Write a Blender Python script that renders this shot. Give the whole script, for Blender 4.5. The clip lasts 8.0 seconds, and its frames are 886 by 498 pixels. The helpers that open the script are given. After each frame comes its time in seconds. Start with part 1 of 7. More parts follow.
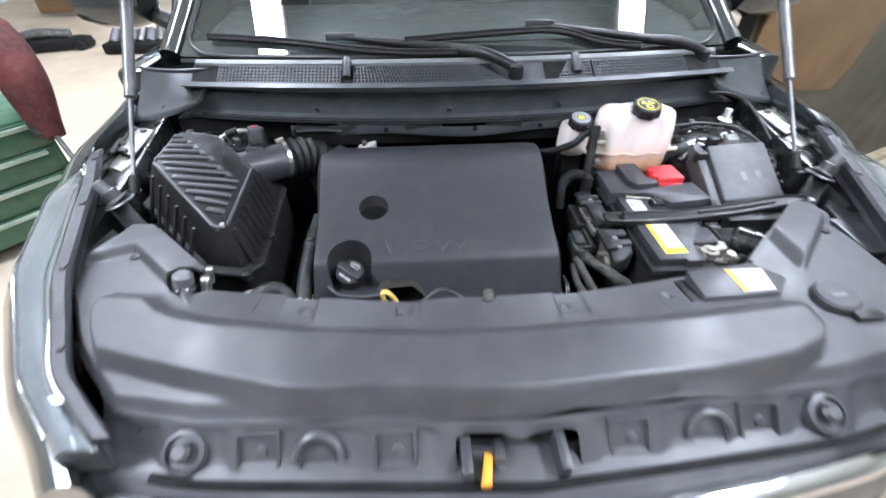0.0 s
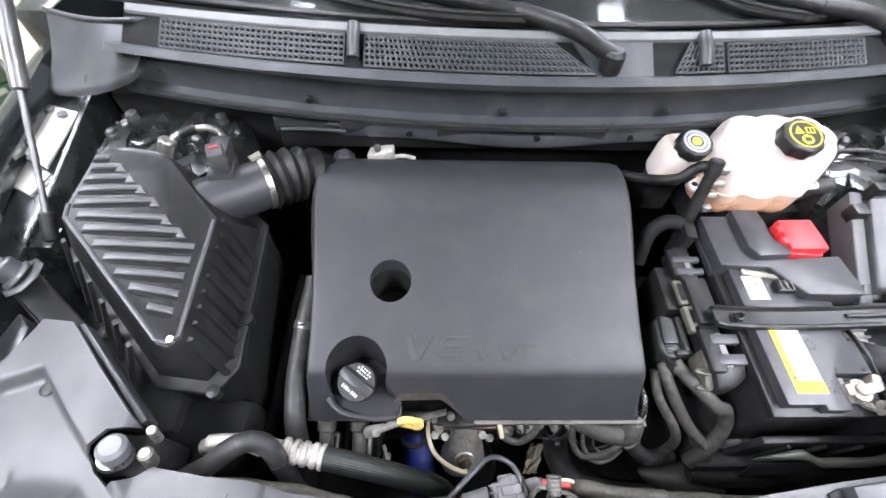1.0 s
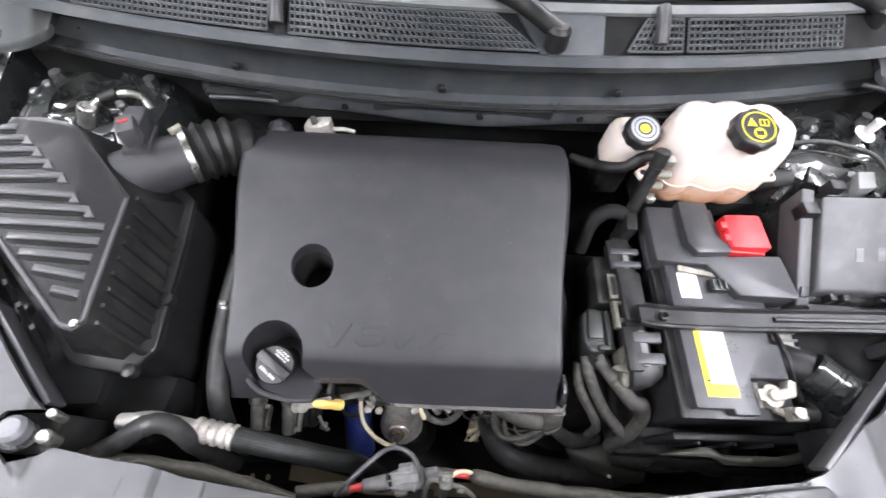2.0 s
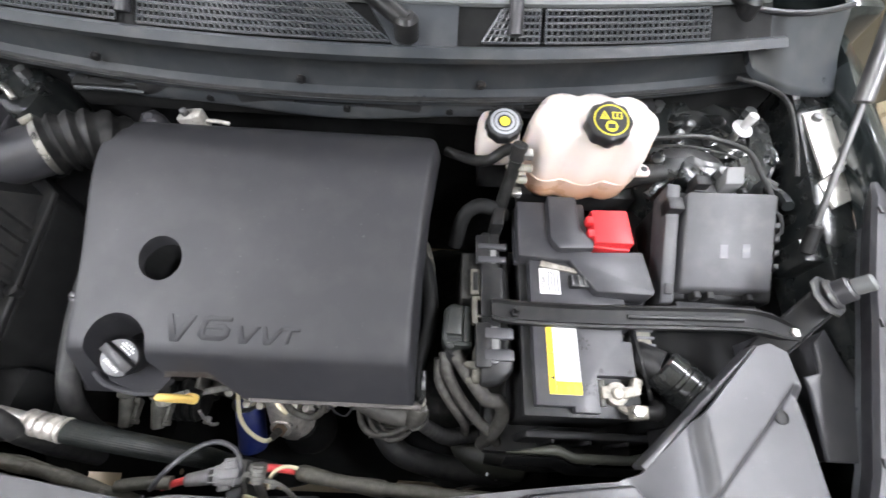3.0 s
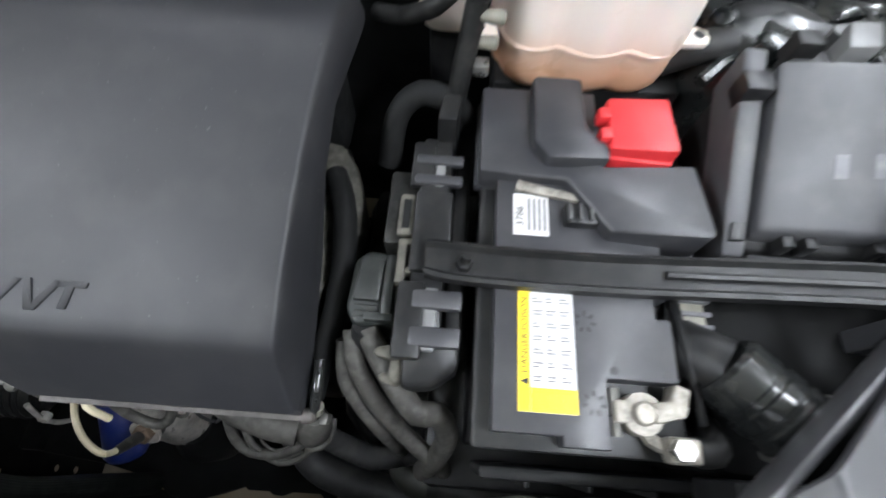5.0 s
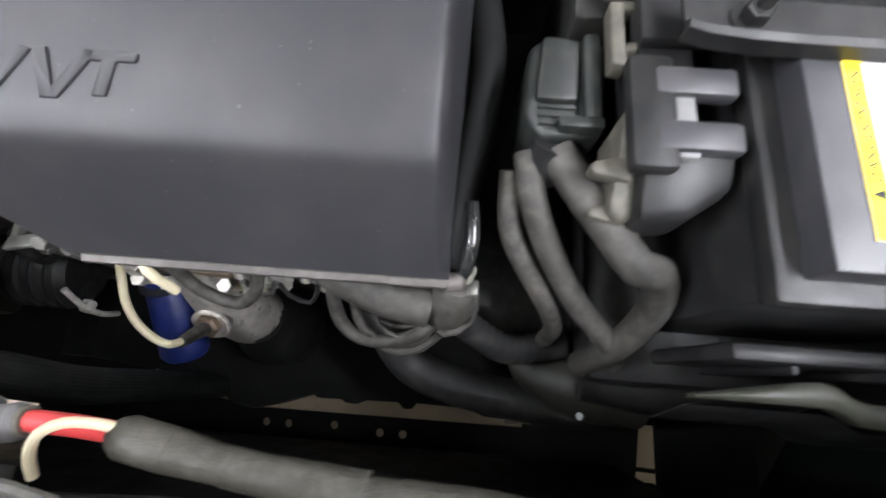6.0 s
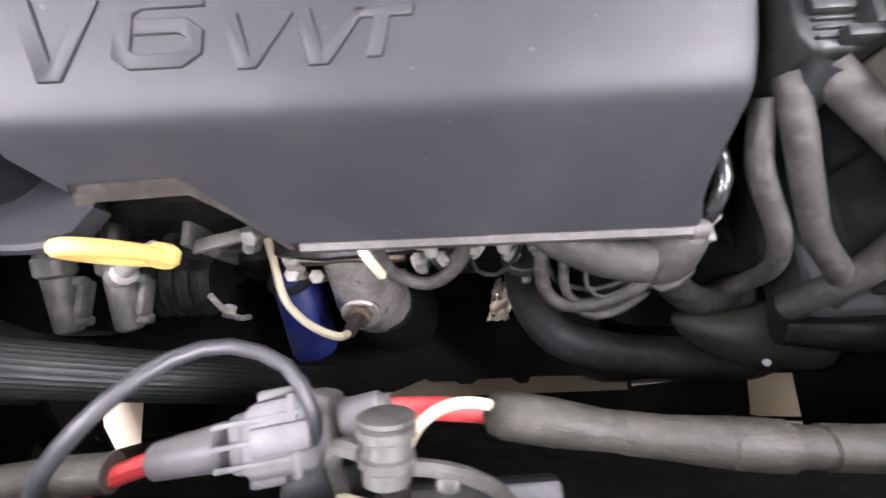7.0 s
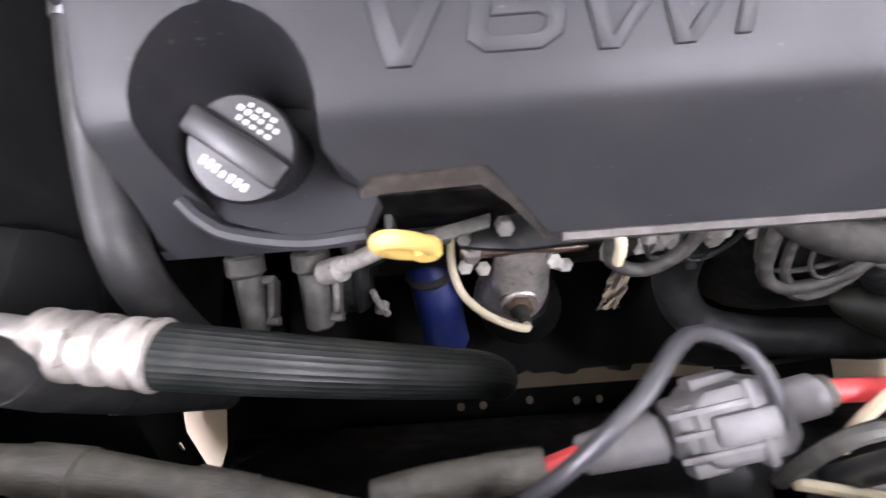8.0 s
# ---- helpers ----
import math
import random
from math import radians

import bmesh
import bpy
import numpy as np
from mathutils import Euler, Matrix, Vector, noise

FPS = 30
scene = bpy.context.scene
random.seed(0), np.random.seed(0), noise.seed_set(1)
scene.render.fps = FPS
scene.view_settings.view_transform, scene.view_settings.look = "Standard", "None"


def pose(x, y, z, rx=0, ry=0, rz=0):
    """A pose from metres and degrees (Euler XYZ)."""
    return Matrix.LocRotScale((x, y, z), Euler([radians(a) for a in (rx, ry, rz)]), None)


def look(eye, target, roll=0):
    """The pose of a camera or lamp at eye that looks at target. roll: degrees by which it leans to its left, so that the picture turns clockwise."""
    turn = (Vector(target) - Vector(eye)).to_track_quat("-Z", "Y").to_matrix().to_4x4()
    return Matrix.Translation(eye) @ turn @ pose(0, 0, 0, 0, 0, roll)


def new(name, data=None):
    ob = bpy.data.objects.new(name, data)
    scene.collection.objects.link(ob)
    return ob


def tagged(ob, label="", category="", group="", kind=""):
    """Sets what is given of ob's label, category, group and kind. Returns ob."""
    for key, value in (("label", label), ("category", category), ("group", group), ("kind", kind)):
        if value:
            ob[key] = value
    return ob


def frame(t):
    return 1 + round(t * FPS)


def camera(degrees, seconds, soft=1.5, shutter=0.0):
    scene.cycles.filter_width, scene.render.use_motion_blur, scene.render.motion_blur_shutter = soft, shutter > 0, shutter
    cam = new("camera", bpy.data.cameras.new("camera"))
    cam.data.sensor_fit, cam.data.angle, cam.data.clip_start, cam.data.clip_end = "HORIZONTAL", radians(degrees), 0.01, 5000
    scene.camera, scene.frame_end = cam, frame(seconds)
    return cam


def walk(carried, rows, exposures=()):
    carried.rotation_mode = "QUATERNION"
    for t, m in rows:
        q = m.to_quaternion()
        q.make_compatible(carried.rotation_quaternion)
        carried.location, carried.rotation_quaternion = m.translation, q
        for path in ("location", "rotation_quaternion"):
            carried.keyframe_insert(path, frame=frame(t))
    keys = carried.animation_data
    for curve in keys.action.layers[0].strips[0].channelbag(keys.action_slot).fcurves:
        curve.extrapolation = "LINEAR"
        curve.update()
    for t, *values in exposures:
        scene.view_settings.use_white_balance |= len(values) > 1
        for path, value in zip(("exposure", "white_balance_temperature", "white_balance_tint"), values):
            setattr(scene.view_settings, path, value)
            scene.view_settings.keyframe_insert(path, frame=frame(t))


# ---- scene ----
cam = camera(91.3, 8.0, shutter=0.4)
PATH = [
    (0, (-0.137, 0.006, 1.449), (-0.042, 1.54, 0.169), -0.3),
    (0.5, (-0.151, 0.301, 1.499), (-0.089, 1.671, 0.043), 0.9),
    (1, (-0.181, 0.477, 1.499), (-0.118, 1.61, -0.148), 3.1),
    (1.2, (-0.181, 0.509, 1.507), (-0.122, 1.551, -0.199), 3.5),
    (2.3, (0.024, 0.544, 1.522), (0.061, 1.464, -0.253), 5.1),
    (2.5, (0.07, 0.543, 1.522), (0.102, 1.461, -0.255), 4.9),
    (3, (0.19, 0.55, 1.519), (0.219, 1.466, -0.258), 4.6),
    (3.5, (0.311, 0.564, 1.502), (0.339, 1.495, -0.268), 4.2),
    (4, (0.388, 0.596, 1.45), (0.417, 1.528, -0.32), 3.0),
    (4.2, (0.396, 0.615, 1.412), (0.422, 1.542, -0.36), 2.6),
    (5.3, (0.253, 0.629, 1.168), (0.219, 1.381, -0.685), 2.7),
    (5.5, (0.227, 0.616, 1.131), (0.202, 1.306, -0.745), 3.3),
    (5.8, (0.194, 0.594, 1.08), (0.157, 1.178, -0.833), 1.7),
    (6, (0.168, 0.583, 1.062), (0.115, 1.129, -0.861), -1.2),
    (6.2, (0.139, 0.571, 1.055), (0.073, 1.1, -0.873), -4.2),
    (6.5, (0.083, 0.559, 1.049), (0.02, 1.063, -0.886), -7.2),
    (7, (0.004, 0.568, 1.043), (-0.061, 1.045, -0.898), -10.0),
    (7.5, (-0.08, 0.573, 1.038), (-0.138, 1.025, -0.909), -10.4),
    (8, (-0.185, 0.575, 1.042), (-0.198, 1.025, -0.906), -5.8),
]
EXPOSURES = [(0.0, 0.15, 6150, 15), (0.5, 0.47, 6500, 14), (1.0, 0.65, 6600, 18), (2.5, 0.30, 6850, 18), (3.0, 0.21, 6850, 16), (3.5, -0.05, 6750, 17), (4.2, -0.20, 6500, 16), (5.4, -0.10, 6650, 10),
             (6.0, 0.52, 6800, 16), (6.5, 0.90, 6900, 21), (7.2, 1.16, 6800, 26), (7.5, 1.14, 6800, 26), (8.0, 0.80, 6800, 26)]
walk(cam, [(t, look(eye, target, roll)) for t, eye, target, roll in PATH], EXPOSURES)

# ---------------- world, light, exposure ----------------
world = bpy.data.worlds.new("garage_air")
scene.world = world
world.use_nodes = True
world.node_tree.nodes["Background"].inputs[0].default_value = (0.75, 0.85, 0.9, 1)
world.node_tree.nodes["Background"].inputs[1].default_value = 0.05

LAMP = 82.0


# ---------------- materials ----------------
def mat(name, color, rough=0.5, metal=0.0, grain=900.0, bump=0.15, mottle=9.0, vary=0.18, dust=0.0,
        dust_color=(0.22, 0.21, 0.19), coat=0.0, spec=0.5, rough_vary=0.12, stretch=(1, 1, 1), subsurface=0.0, dist=0.0006, flecks=0.0):
    m = bpy.data.materials.new(name)
    m.use_nodes = True
    nt = m.node_tree
    b = nt.nodes["Principled BSDF"]
    co = nt.nodes.new("ShaderNodeTexCoord")
    mp = nt.nodes.new("ShaderNodeMapping")
    mp.inputs["Scale"].default_value = stretch
    nt.links.new(co.outputs["Object"], mp.inputs[0])

    def noise_node(scale, detail):
        n = nt.nodes.new("ShaderNodeTexNoise")
        n.inputs["Scale"].default_value, n.inputs["Detail"].default_value = scale, detail
        nt.links.new(mp.outputs[0], n.inputs["Vector"])
        return n

    wide, fine = noise_node(mottle, 5), noise_node(grain, 2)
    ramp = nt.nodes.new("ShaderNodeValToRGB")
    ramp.color_ramp.elements[0].position, ramp.color_ramp.elements[1].position = 0.3, 0.72
    ramp.color_ramp.elements[0].color = (*[c * (1 - vary) for c in color], 1)
    ramp.color_ramp.elements[1].color = (*[min(1, c * (1 + vary)) for c in color], 1)
    nt.links.new(wide.outputs[0], ramp.inputs[0])
    out = ramp.outputs[0]
    if dust > 0:
        specks = noise_node(mottle * 3.7, 8)
        dr = nt.nodes.new("ShaderNodeValToRGB")
        dr.color_ramp.elements[0].position, dr.color_ramp.elements[1].position = 0.45, 0.8
        dr.color_ramp.elements[1].color = (dust, dust, dust, 1)
        nt.links.new(specks.outputs[0], dr.inputs[0])
        mx = nt.nodes.new("ShaderNodeMix")
        mx.data_type = "RGBA"
        mx.inputs[7].default_value = (*dust_color, 1)
        nt.links.new(dr.outputs[0], mx.inputs[0])
        nt.links.new(out, mx.inputs[6])
        out = mx.outputs[2]
    if flecks > 0:
        sr = nt.nodes.new("ShaderNodeValToRGB")
        sr.color_ramp.elements[0].position, sr.color_ramp.elements[1].position = 0.755, 0.80
        sr.color_ramp.elements[1].color = (flecks, flecks, flecks, 1)
        nt.links.new(noise_node(190.0, 1).outputs[0], sr.inputs[0])
        sx = nt.nodes.new("ShaderNodeMix")
        sx.data_type = "RGBA"
        sx.inputs[7].default_value = (0.32, 0.31, 0.29, 1)
        nt.links.new(sr.outputs[0], sx.inputs[0])
        nt.links.new(out, sx.inputs[6])
        out = sx.outputs[2]
    nt.links.new(out, b.inputs["Base Color"])
    rr = nt.nodes.new("ShaderNodeMapRange")
    rr.inputs[1].default_value, rr.inputs[2].default_value = 0.25, 0.75
    rr.inputs[3].default_value, rr.inputs[4].default_value = max(0.02, rough - rough_vary), min(1, rough + rough_vary)
    nt.links.new(noise_node(mottle * 2.3, 4).outputs[0], rr.inputs[0])
    nt.links.new(rr.outputs[0], b.inputs["Roughness"])
    if bump > 0:
        bp = nt.nodes.new("ShaderNodeBump")
        bp.inputs["Strength"].default_value, bp.inputs["Distance"].default_value = bump, dist
        nt.links.new(fine.outputs[0], bp.inputs["Height"])
        nt.links.new(bp.outputs[0], b.inputs["Normal"])
    b.inputs["Metallic"].default_value = metal
    b.inputs["Specular IOR Level"].default_value = spec
    if coat:
        b.inputs["Coat Weight"].default_value, b.inputs["Coat Roughness"].default_value = coat, 0.05
    if subsurface:
        b.inputs["Subsurface Weight"].default_value = subsurface
        b.inputs["Subsurface Radius"].default_value = (0.02, 0.015, 0.01)
    return m


def glass(name, tint, rough=0.0):
    m = bpy.data.materials.new(name)
    m.use_nodes = True
    b = m.node_tree.nodes["Principled BSDF"]
    b.inputs["Base Color"].default_value = (*tint, 1)
    b.inputs["Transmission Weight"].default_value = 1.0
    b.inputs["Roughness"].default_value = rough
    b.inputs["IOR"].default_value = 1.5
    return m


def lamp_glow(name, color, strength):
    m = bpy.data.materials.new(name)
    m.use_nodes = True
    b = m.node_tree.nodes["Principled BSDF"]
    b.inputs["Base Color"].default_value = (0.8, 0.8, 0.8, 1)
    b.inputs["Emission Color"].default_value = (*color, 1)
    b.inputs["Emission Strength"].default_value = strength
    return m


COVER = mat("cover_plastic", (0.026, 0.026, 0.029), 0.5, grain=1400, bump=0.10, mottle=5, vary=0.08, dust=0.06, spec=0.38, rough_vary=0.06, flecks=0.12)
LIP = mat("dusty_lip", (0.070, 0.062, 0.057), 0.6, grain=500, bump=0.3, mottle=22, vary=0.4, dust=0.3)
SHIELD = mat("shield_plastic", (0.050, 0.050, 0.054), 0.40, grain=1300, bump=0.12, mottle=5, vary=0.12, dust=0.12, flecks=0.1)
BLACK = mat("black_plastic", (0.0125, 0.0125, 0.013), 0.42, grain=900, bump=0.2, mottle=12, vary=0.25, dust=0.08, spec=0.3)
GREYBLK = mat("charcoal_plastic", (0.034, 0.034, 0.038), 0.40, grain=1000, bump=0.2, mottle=10, vary=0.15, dust=0.10)
FUSE = mat("fuse_box_plastic", (0.060, 0.060, 0.064), 0.5, grain=1000, bump=0.2, mottle=10, vary=0.15, dust=0.15)
# darker than black plastic: shade of deep, hidden places is put into the colour
DARK = mat("shade_black", (0.0090, 0.0092, 0.0092), 0.7, grain=300, bump=0.4, mottle=14, vary=0.4, spec=0.16)
# casting metal taken down to near black: the low bay's shade is coloured in
ENGINE = mat("shaded_engine_casting", (0.0105, 0.0105, 0.0100), 0.42, metal=0.2, grain=160, bump=0.6, mottle=20, vary=0.6, dust=0.12, spec=0.3)
RUBBER = mat("rubber", (0.0095, 0.0095, 0.0095), 0.5, grain=500, bump=0.3, mottle=18, vary=0.25, dust=0.08, spec=0.28)
DUSTY = mat("dusty_rubber", (0.036, 0.034, 0.030), 0.6, grain=420, bump=0.5, mottle=26, vary=0.45, dust=0.25, spec=0.3)
LOOM = mat("cloth_tape_loom", (0.043, 0.040, 0.030), 0.55, grain=700, bump=0.7, mottle=40, vary=0.4, dust=0.25)
PAINT = mat("black_car_paint", (0.012, 0.016, 0.016), 0.16, grain=300, bump=0.0, mottle=4, vary=0.2, dust=0.05, coat=1.0)
BAYPAINT = mat("bay_paint", (0.010, 0.012, 0.012), 0.30, grain=34, bump=0.7, dist=0.003, mottle=10, vary=0.3, dust=0.15, coat=0.25)
BAYGLOSS = mat("glossy_bay_paint", (0.012, 0.013, 0.013), 0.2, grain=60, bump=0.1, dist=0.002, mottle=12, vary=0.3, dust=0.08, coat=0.35)
COWL = mat("cowl_plastic", (0.031, 0.035, 0.039), 0.38, grain=900, bump=0.2, mottle=6, vary=0.2, dust=0.15)
METAL = mat("zinc_metal", (0.46, 0.45, 0.42), 0.32, metal=0.9, grain=200, bump=0.25, mottle=30, vary=0.25, dust=0.3, dust_color=(0.12, 0.11, 0.09))
STEEL = mat("dark_steel", (0.16, 0.16, 0.16), 0.4, metal=0.8, grain=300, bump=0.3, mottle=20, vary=0.3)
CHROME = mat("chrome", (0.75, 0.76, 0.77), 0.08, metal=1.0, bump=0.0, vary=0.05, rough_vary=0.04)
LEAD = mat("lead_terminal", (0.24, 0.22, 0.19), 0.55, metal=0.5, grain=300, bump=0.6, mottle=60, vary=0.5, dust=0.5, dust_color=(0.5, 0.48, 0.43))
WHITEMETAL = mat("primed_bracket", (0.55, 0.54, 0.50), 0.35, metal=0.35, grain=200, bump=0.2, mottle=16, vary=0.15)
RED = mat("red_plastic", (0.62, 0.030, 0.035), 0.42, grain=900, bump=0.15, vary=0.1)
REDWIRE = mat("red_wire", (0.55, 0.05, 0.05), 0.5, bump=0.1, vary=0.2)
YELLOW = mat("yellow_plastic", (0.80, 0.54, 0.16), 0.45, bump=0.1, vary=0.1)
BEIGE = mat("dirty_beige_plastic", (0.075, 0.070, 0.056), 0.6, grain=400, bump=0.4, mottle=50, vary=0.4, dust=0.25, dust_color=(0.20, 0.185, 0.15))
ORANGE = mat("orange_lever", (0.80, 0.30, 0.02), 0.45, bump=0.1, vary=0.1)
LABELY = mat("yellow_label", (0.85, 0.62, 0.02), 0.5, bump=0.0, vary=0.05)
LABELW = mat("white_label", (0.58, 0.57, 0.56), 0.5, bump=0.0, vary=0.05, mottle=40)
INK = mat("label_ink", (0.02, 0.02, 0.02), 0.6, bump=0.0)
PALEINK = mat("pale_cap_print", (0.30, 0.31, 0.33), 0.6, bump=0.0)
GREYINK = mat("grey_print", (0.15, 0.15, 0.16), 0.6, bump=0.0)
TANK = mat("milky_tank", (0.74, 0.655, 0.60), 0.33, grain=300, bump=0.1, mottle=8, vary=0.06, subsurface=0.3)
FILLED = mat("milky_tank_with_coolant", (0.74, 0.655, 0.60), 0.33, grain=300, bump=0.1, mottle=8, vary=0.06, subsurface=0.3)
# the orange coolant shows through the milky wall up to its level
ft = FILLED.node_tree
fb_ = ft.nodes["Principled BSDF"]
wall_colour = fb_.inputs["Base Color"].links[0].from_socket
geo_ = ft.nodes.new("ShaderNodeNewGeometry")
sep_ = ft.nodes.new("ShaderNodeSeparateXYZ")
ft.links.new(geo_.outputs["Position"], sep_.inputs[0])
lev_ = ft.nodes.new("ShaderNodeMapRange")
lev_.interpolation_type = "SMOOTHSTEP"
lev_.inputs[1].default_value, lev_.inputs[2].default_value = 0.868, 0.945
lev_.inputs[3].default_value, lev_.inputs[4].default_value = 0.85, 0.0
ft.links.new(sep_.outputs[2], lev_.inputs[0])
mix_ = ft.nodes.new("ShaderNodeMix")
mix_.data_type = "RGBA"
mix_.inputs[7].default_value = (0.66, 0.34, 0.18, 1)
ft.links.new(lev_.outputs[0], mix_.inputs[0])
ft.links.new(wall_colour, mix_.inputs[6])
ft.links.new(mix_.outputs[2], fb_.inputs["Base Color"])
CAPBLK = mat("cap_plastic", (0.012, 0.012, 0.013), 0.42, grain=600, bump=0.2)
CAPYEL = mat("cap_print", (0.66, 0.56, 0.04), 0.5, bump=0.0, vary=0.1)
GREYCONN = mat("grey_connector", (0.11, 0.11, 0.12), 0.45, grain=500, bump=0.2, mottle=25, vary=0.3, dust=0.35)
CONN = mat("pale_grey_connector", (0.115, 0.112, 0.112), 0.5, grain=500, bump=0.2, mottle=30, vary=0.2, dust=0.3, dust_color=(0.28, 0.27, 0.25))
TRAYLIP = mat("olive_tray_plastic", (0.026, 0.027, 0.020), 0.55, grain=300, bump=0.4, mottle=18, vary=0.4, dust=0.25, dust_color=(0.07, 0.066, 0.045))
SENSOR = mat("dull_sensor_metal", (0.085, 0.083, 0.075), 0.5, metal=0.1, grain=400, bump=0.4, mottle=70, vary=0.45, dust=0.45, dust_color=(0.13, 0.125, 0.10))
RELAY = mat("relay_plastic", (0.15, 0.15, 0.15), 0.5, grain=900, bump=0.1, mottle=20, vary=0.12, dust=0.15)
CASTNECK = mat("stained_cast_neck", (0.48, 0.45, 0.41), 0.34, metal=0.45, grain=300, bump=0.4, mottle=34, vary=0.4, dust=0.45, dust_color=(0.09, 0.07, 0.05))
BRONZE = mat("brown_scorched_steel", (0.12, 0.085, 0.06), 0.45, metal=0.4, grain=300, bump=0.3, mottle=40, vary=0.4)
# LIP at about half brightness: shade under the arch is put into the colour
ARCHLIP = mat("shaded_dusty_arch_edge", (0.036, 0.030, 0.026), 0.6, grain=500, bump=0.3, mottle=22, vary=0.4, dust=0.25)
# mottled grey, darkened so that shade at the engine's front is in it
DIMGREY = mat("shaded_grey_metal", (0.105, 0.102, 0.090), 0.5, metal=0.2, grain=350, bump=0.4, mottle=45, vary=0.5, dust=0.5, dust_color=(0.030, 0.030, 0.024))
PLUGSHELL = mat("greenish_black_plastic", (0.013, 0.015, 0.014), 0.45, grain=700, bump=0.2, mottle=30, vary=0.3, dust=0.25, dust_color=(0.09, 0.09, 0.075))
CREAM = mat("cream_wire", (0.62, 0.55, 0.38), 0.5, bump=0.1, vary=0.15)
BLUE = mat("blue_oil_filter", (0.009, 0.022, 0.14), 0.4, bump=0.1, vary=0.15, dust=0.2)
CLIPW = mat("natural_nylon", (0.20, 0.19, 0.155), 0.5, bump=0.2, vary=0.25, mottle=60, dust=0.4)
FLOOR = mat("worn_concrete", (0.44, 0.36, 0.27), 0.55, grain=240, bump=0.35, mottle=1.6, vary=0.16, dust=0.35, dust_color=(0.30, 0.25, 0.18))
WALL = mat("painted_block", (0.55, 0.56, 0.52), 0.8, grain=120, bump=0.4, mottle=1.2, vary=0.12)
CEIL = mat("ceiling_sheet", (0.62, 0.66, 0.63), 0.7, grain=60, bump=0.3, mottle=0.9, vary=0.15)
GREEN = mat("green_cabinet_paint", (0.030, 0.085, 0.045), 0.4, grain=200, bump=0.1, mottle=6, vary=0.2, dust=0.15)
GREENPULL = mat("cabinet_pull", (0.30, 0.36, 0.30), 0.4, metal=0.4, bump=0.1)
REDPAINT = mat("worn_red_shell", (0.055, 0.011, 0.009), 0.75, bump=0.2, mottle=10, vary=0.5, dust=0.08, spec=0.2)
PLUG = mat("bright_plug_metal", (0.46, 0.44, 0.40), 0.36, metal=0.3, grain=400, bump=0.3, mottle=40, vary=0.3, dust=0.4, dust_color=(0.07, 0.06, 0.045))
HOSE = mat("finely_ribbed_hose", (0.009, 0.011, 0.010), 0.46, grain=900, bump=0.10, mottle=25, vary=0.3, spec=0.35, rough_vary=0.06, dust=0.08)
TRIM = mat("pale_screen_trim", (0.11, 0.115, 0.115), 0.45, grain=300, bump=0.1, mottle=10, vary=0.2, dust=0.2)
# housing plastic made paler: the light on the lid's top is in the colour
LIDGREY = mat("lit_filter_lid", (0.074, 0.074, 0.077), 0.42, grain=1000, bump=0.2, mottle=9, vary=0.15, dust=0.12)
DUSTCAST = mat("dusty_casting", (0.042, 0.040, 0.031), 0.65, grain=260, bump=0.7, mottle=24, vary=0.5, dust=0.35)
HOSEGREY = mat("grey_black_hose", (0.020, 0.020, 0.020), 0.5, grain=500, bump=0.3, mottle=16, vary=0.3, dust=0.15, spec=0.35)
CARD = mat("brown_board", (0.15, 0.09, 0.04), 0.8, grain=200, bump=0.3, mottle=3, vary=0.25)
OLIVE = mat("olive_panel", (0.055, 0.052, 0.035), 0.5, grain=200, bump=0.15, mottle=2.5, vary=0.35)
BOARD = mat("raw_board_edge", (0.36, 0.30, 0.20), 0.8, grain=120, bump=0.4, mottle=14, vary=0.3)
GLASS = glass("windscreen_glass", (0.80, 0.90, 0.86))
LENS = glass("lamp_lens", (0.92, 0.95, 0.96), 0.03)
REFLECTOR = mat("lamp_innards", (0.085, 0.09, 0.095), 0.36, metal=0.25, grain=75, bump=0.8, dist=0.002, mottle=30, vary=0.35)
TUBE_LIGHT = lamp_glow("tube_diffuser", (0.90, 0.98, 1.08), LAMP)


# ---------------- mesh helpers ----------------
def thing(name, label, category, at=(0, 0, 0), group="", kind=""):
    e = new(name)
    e.empty_display_size = 0.05
    e.location = at
    return tagged(e, label, category, group, kind)


def part(name, bm, material, parent=None, label="", smooth=40):
    bmesh.ops.recalc_face_normals(bm, faces=bm.faces)
    me = bpy.data.meshes.new(name)
    bm.to_mesh(me)
    bm.free()
    me.materials.append(material)
    if smooth:
        me.shade_smooth()
        me.set_sharp_from_angle(angle=radians(smooth))
    ob = new(name, me)
    if parent is not None:
        ob.parent = parent
        if parent.data is None:
            ob.matrix_parent_inverse = Matrix.Translation(-Vector(parent.location))
    if label:
        ob["label"] = label
    return ob


def single(name, bm, material, label, category, group="", kind="", smooth=40):
    return tagged(part(name, bm, material, smooth=smooth), label, category, group, kind)


def cut(ob, bm):
    """Cuts the closed shape bm out of ob."""
    bmesh.ops.recalc_face_normals(bm, faces=bm.faces)
    me = bpy.data.meshes.new("cutter")
    bm.to_mesh(me)
    bm.free()
    tool = new("cutter", me)
    md = ob.modifiers.new("cut", "BOOLEAN")
    md.operation, md.object, md.solver = "DIFFERENCE", tool, "EXACT"
    done = bpy.data.meshes.new_from_object(ob.evaluated_get(bpy.context.evaluated_depsgraph_get()))
    ob.modifiers.remove(md)
    ob.data = done
    done.shade_smooth()
    done.set_sharp_from_angle(angle=radians(35))
    bpy.data.objects.remove(tool)
    return ob


def bevelled(bm, edges, width, segments=2):
    if width > 0:
        bmesh.ops.bevel(bm, geom=edges, offset=width, segments=segments, affect="EDGES", profile=0.5, clamp_overlap=True)


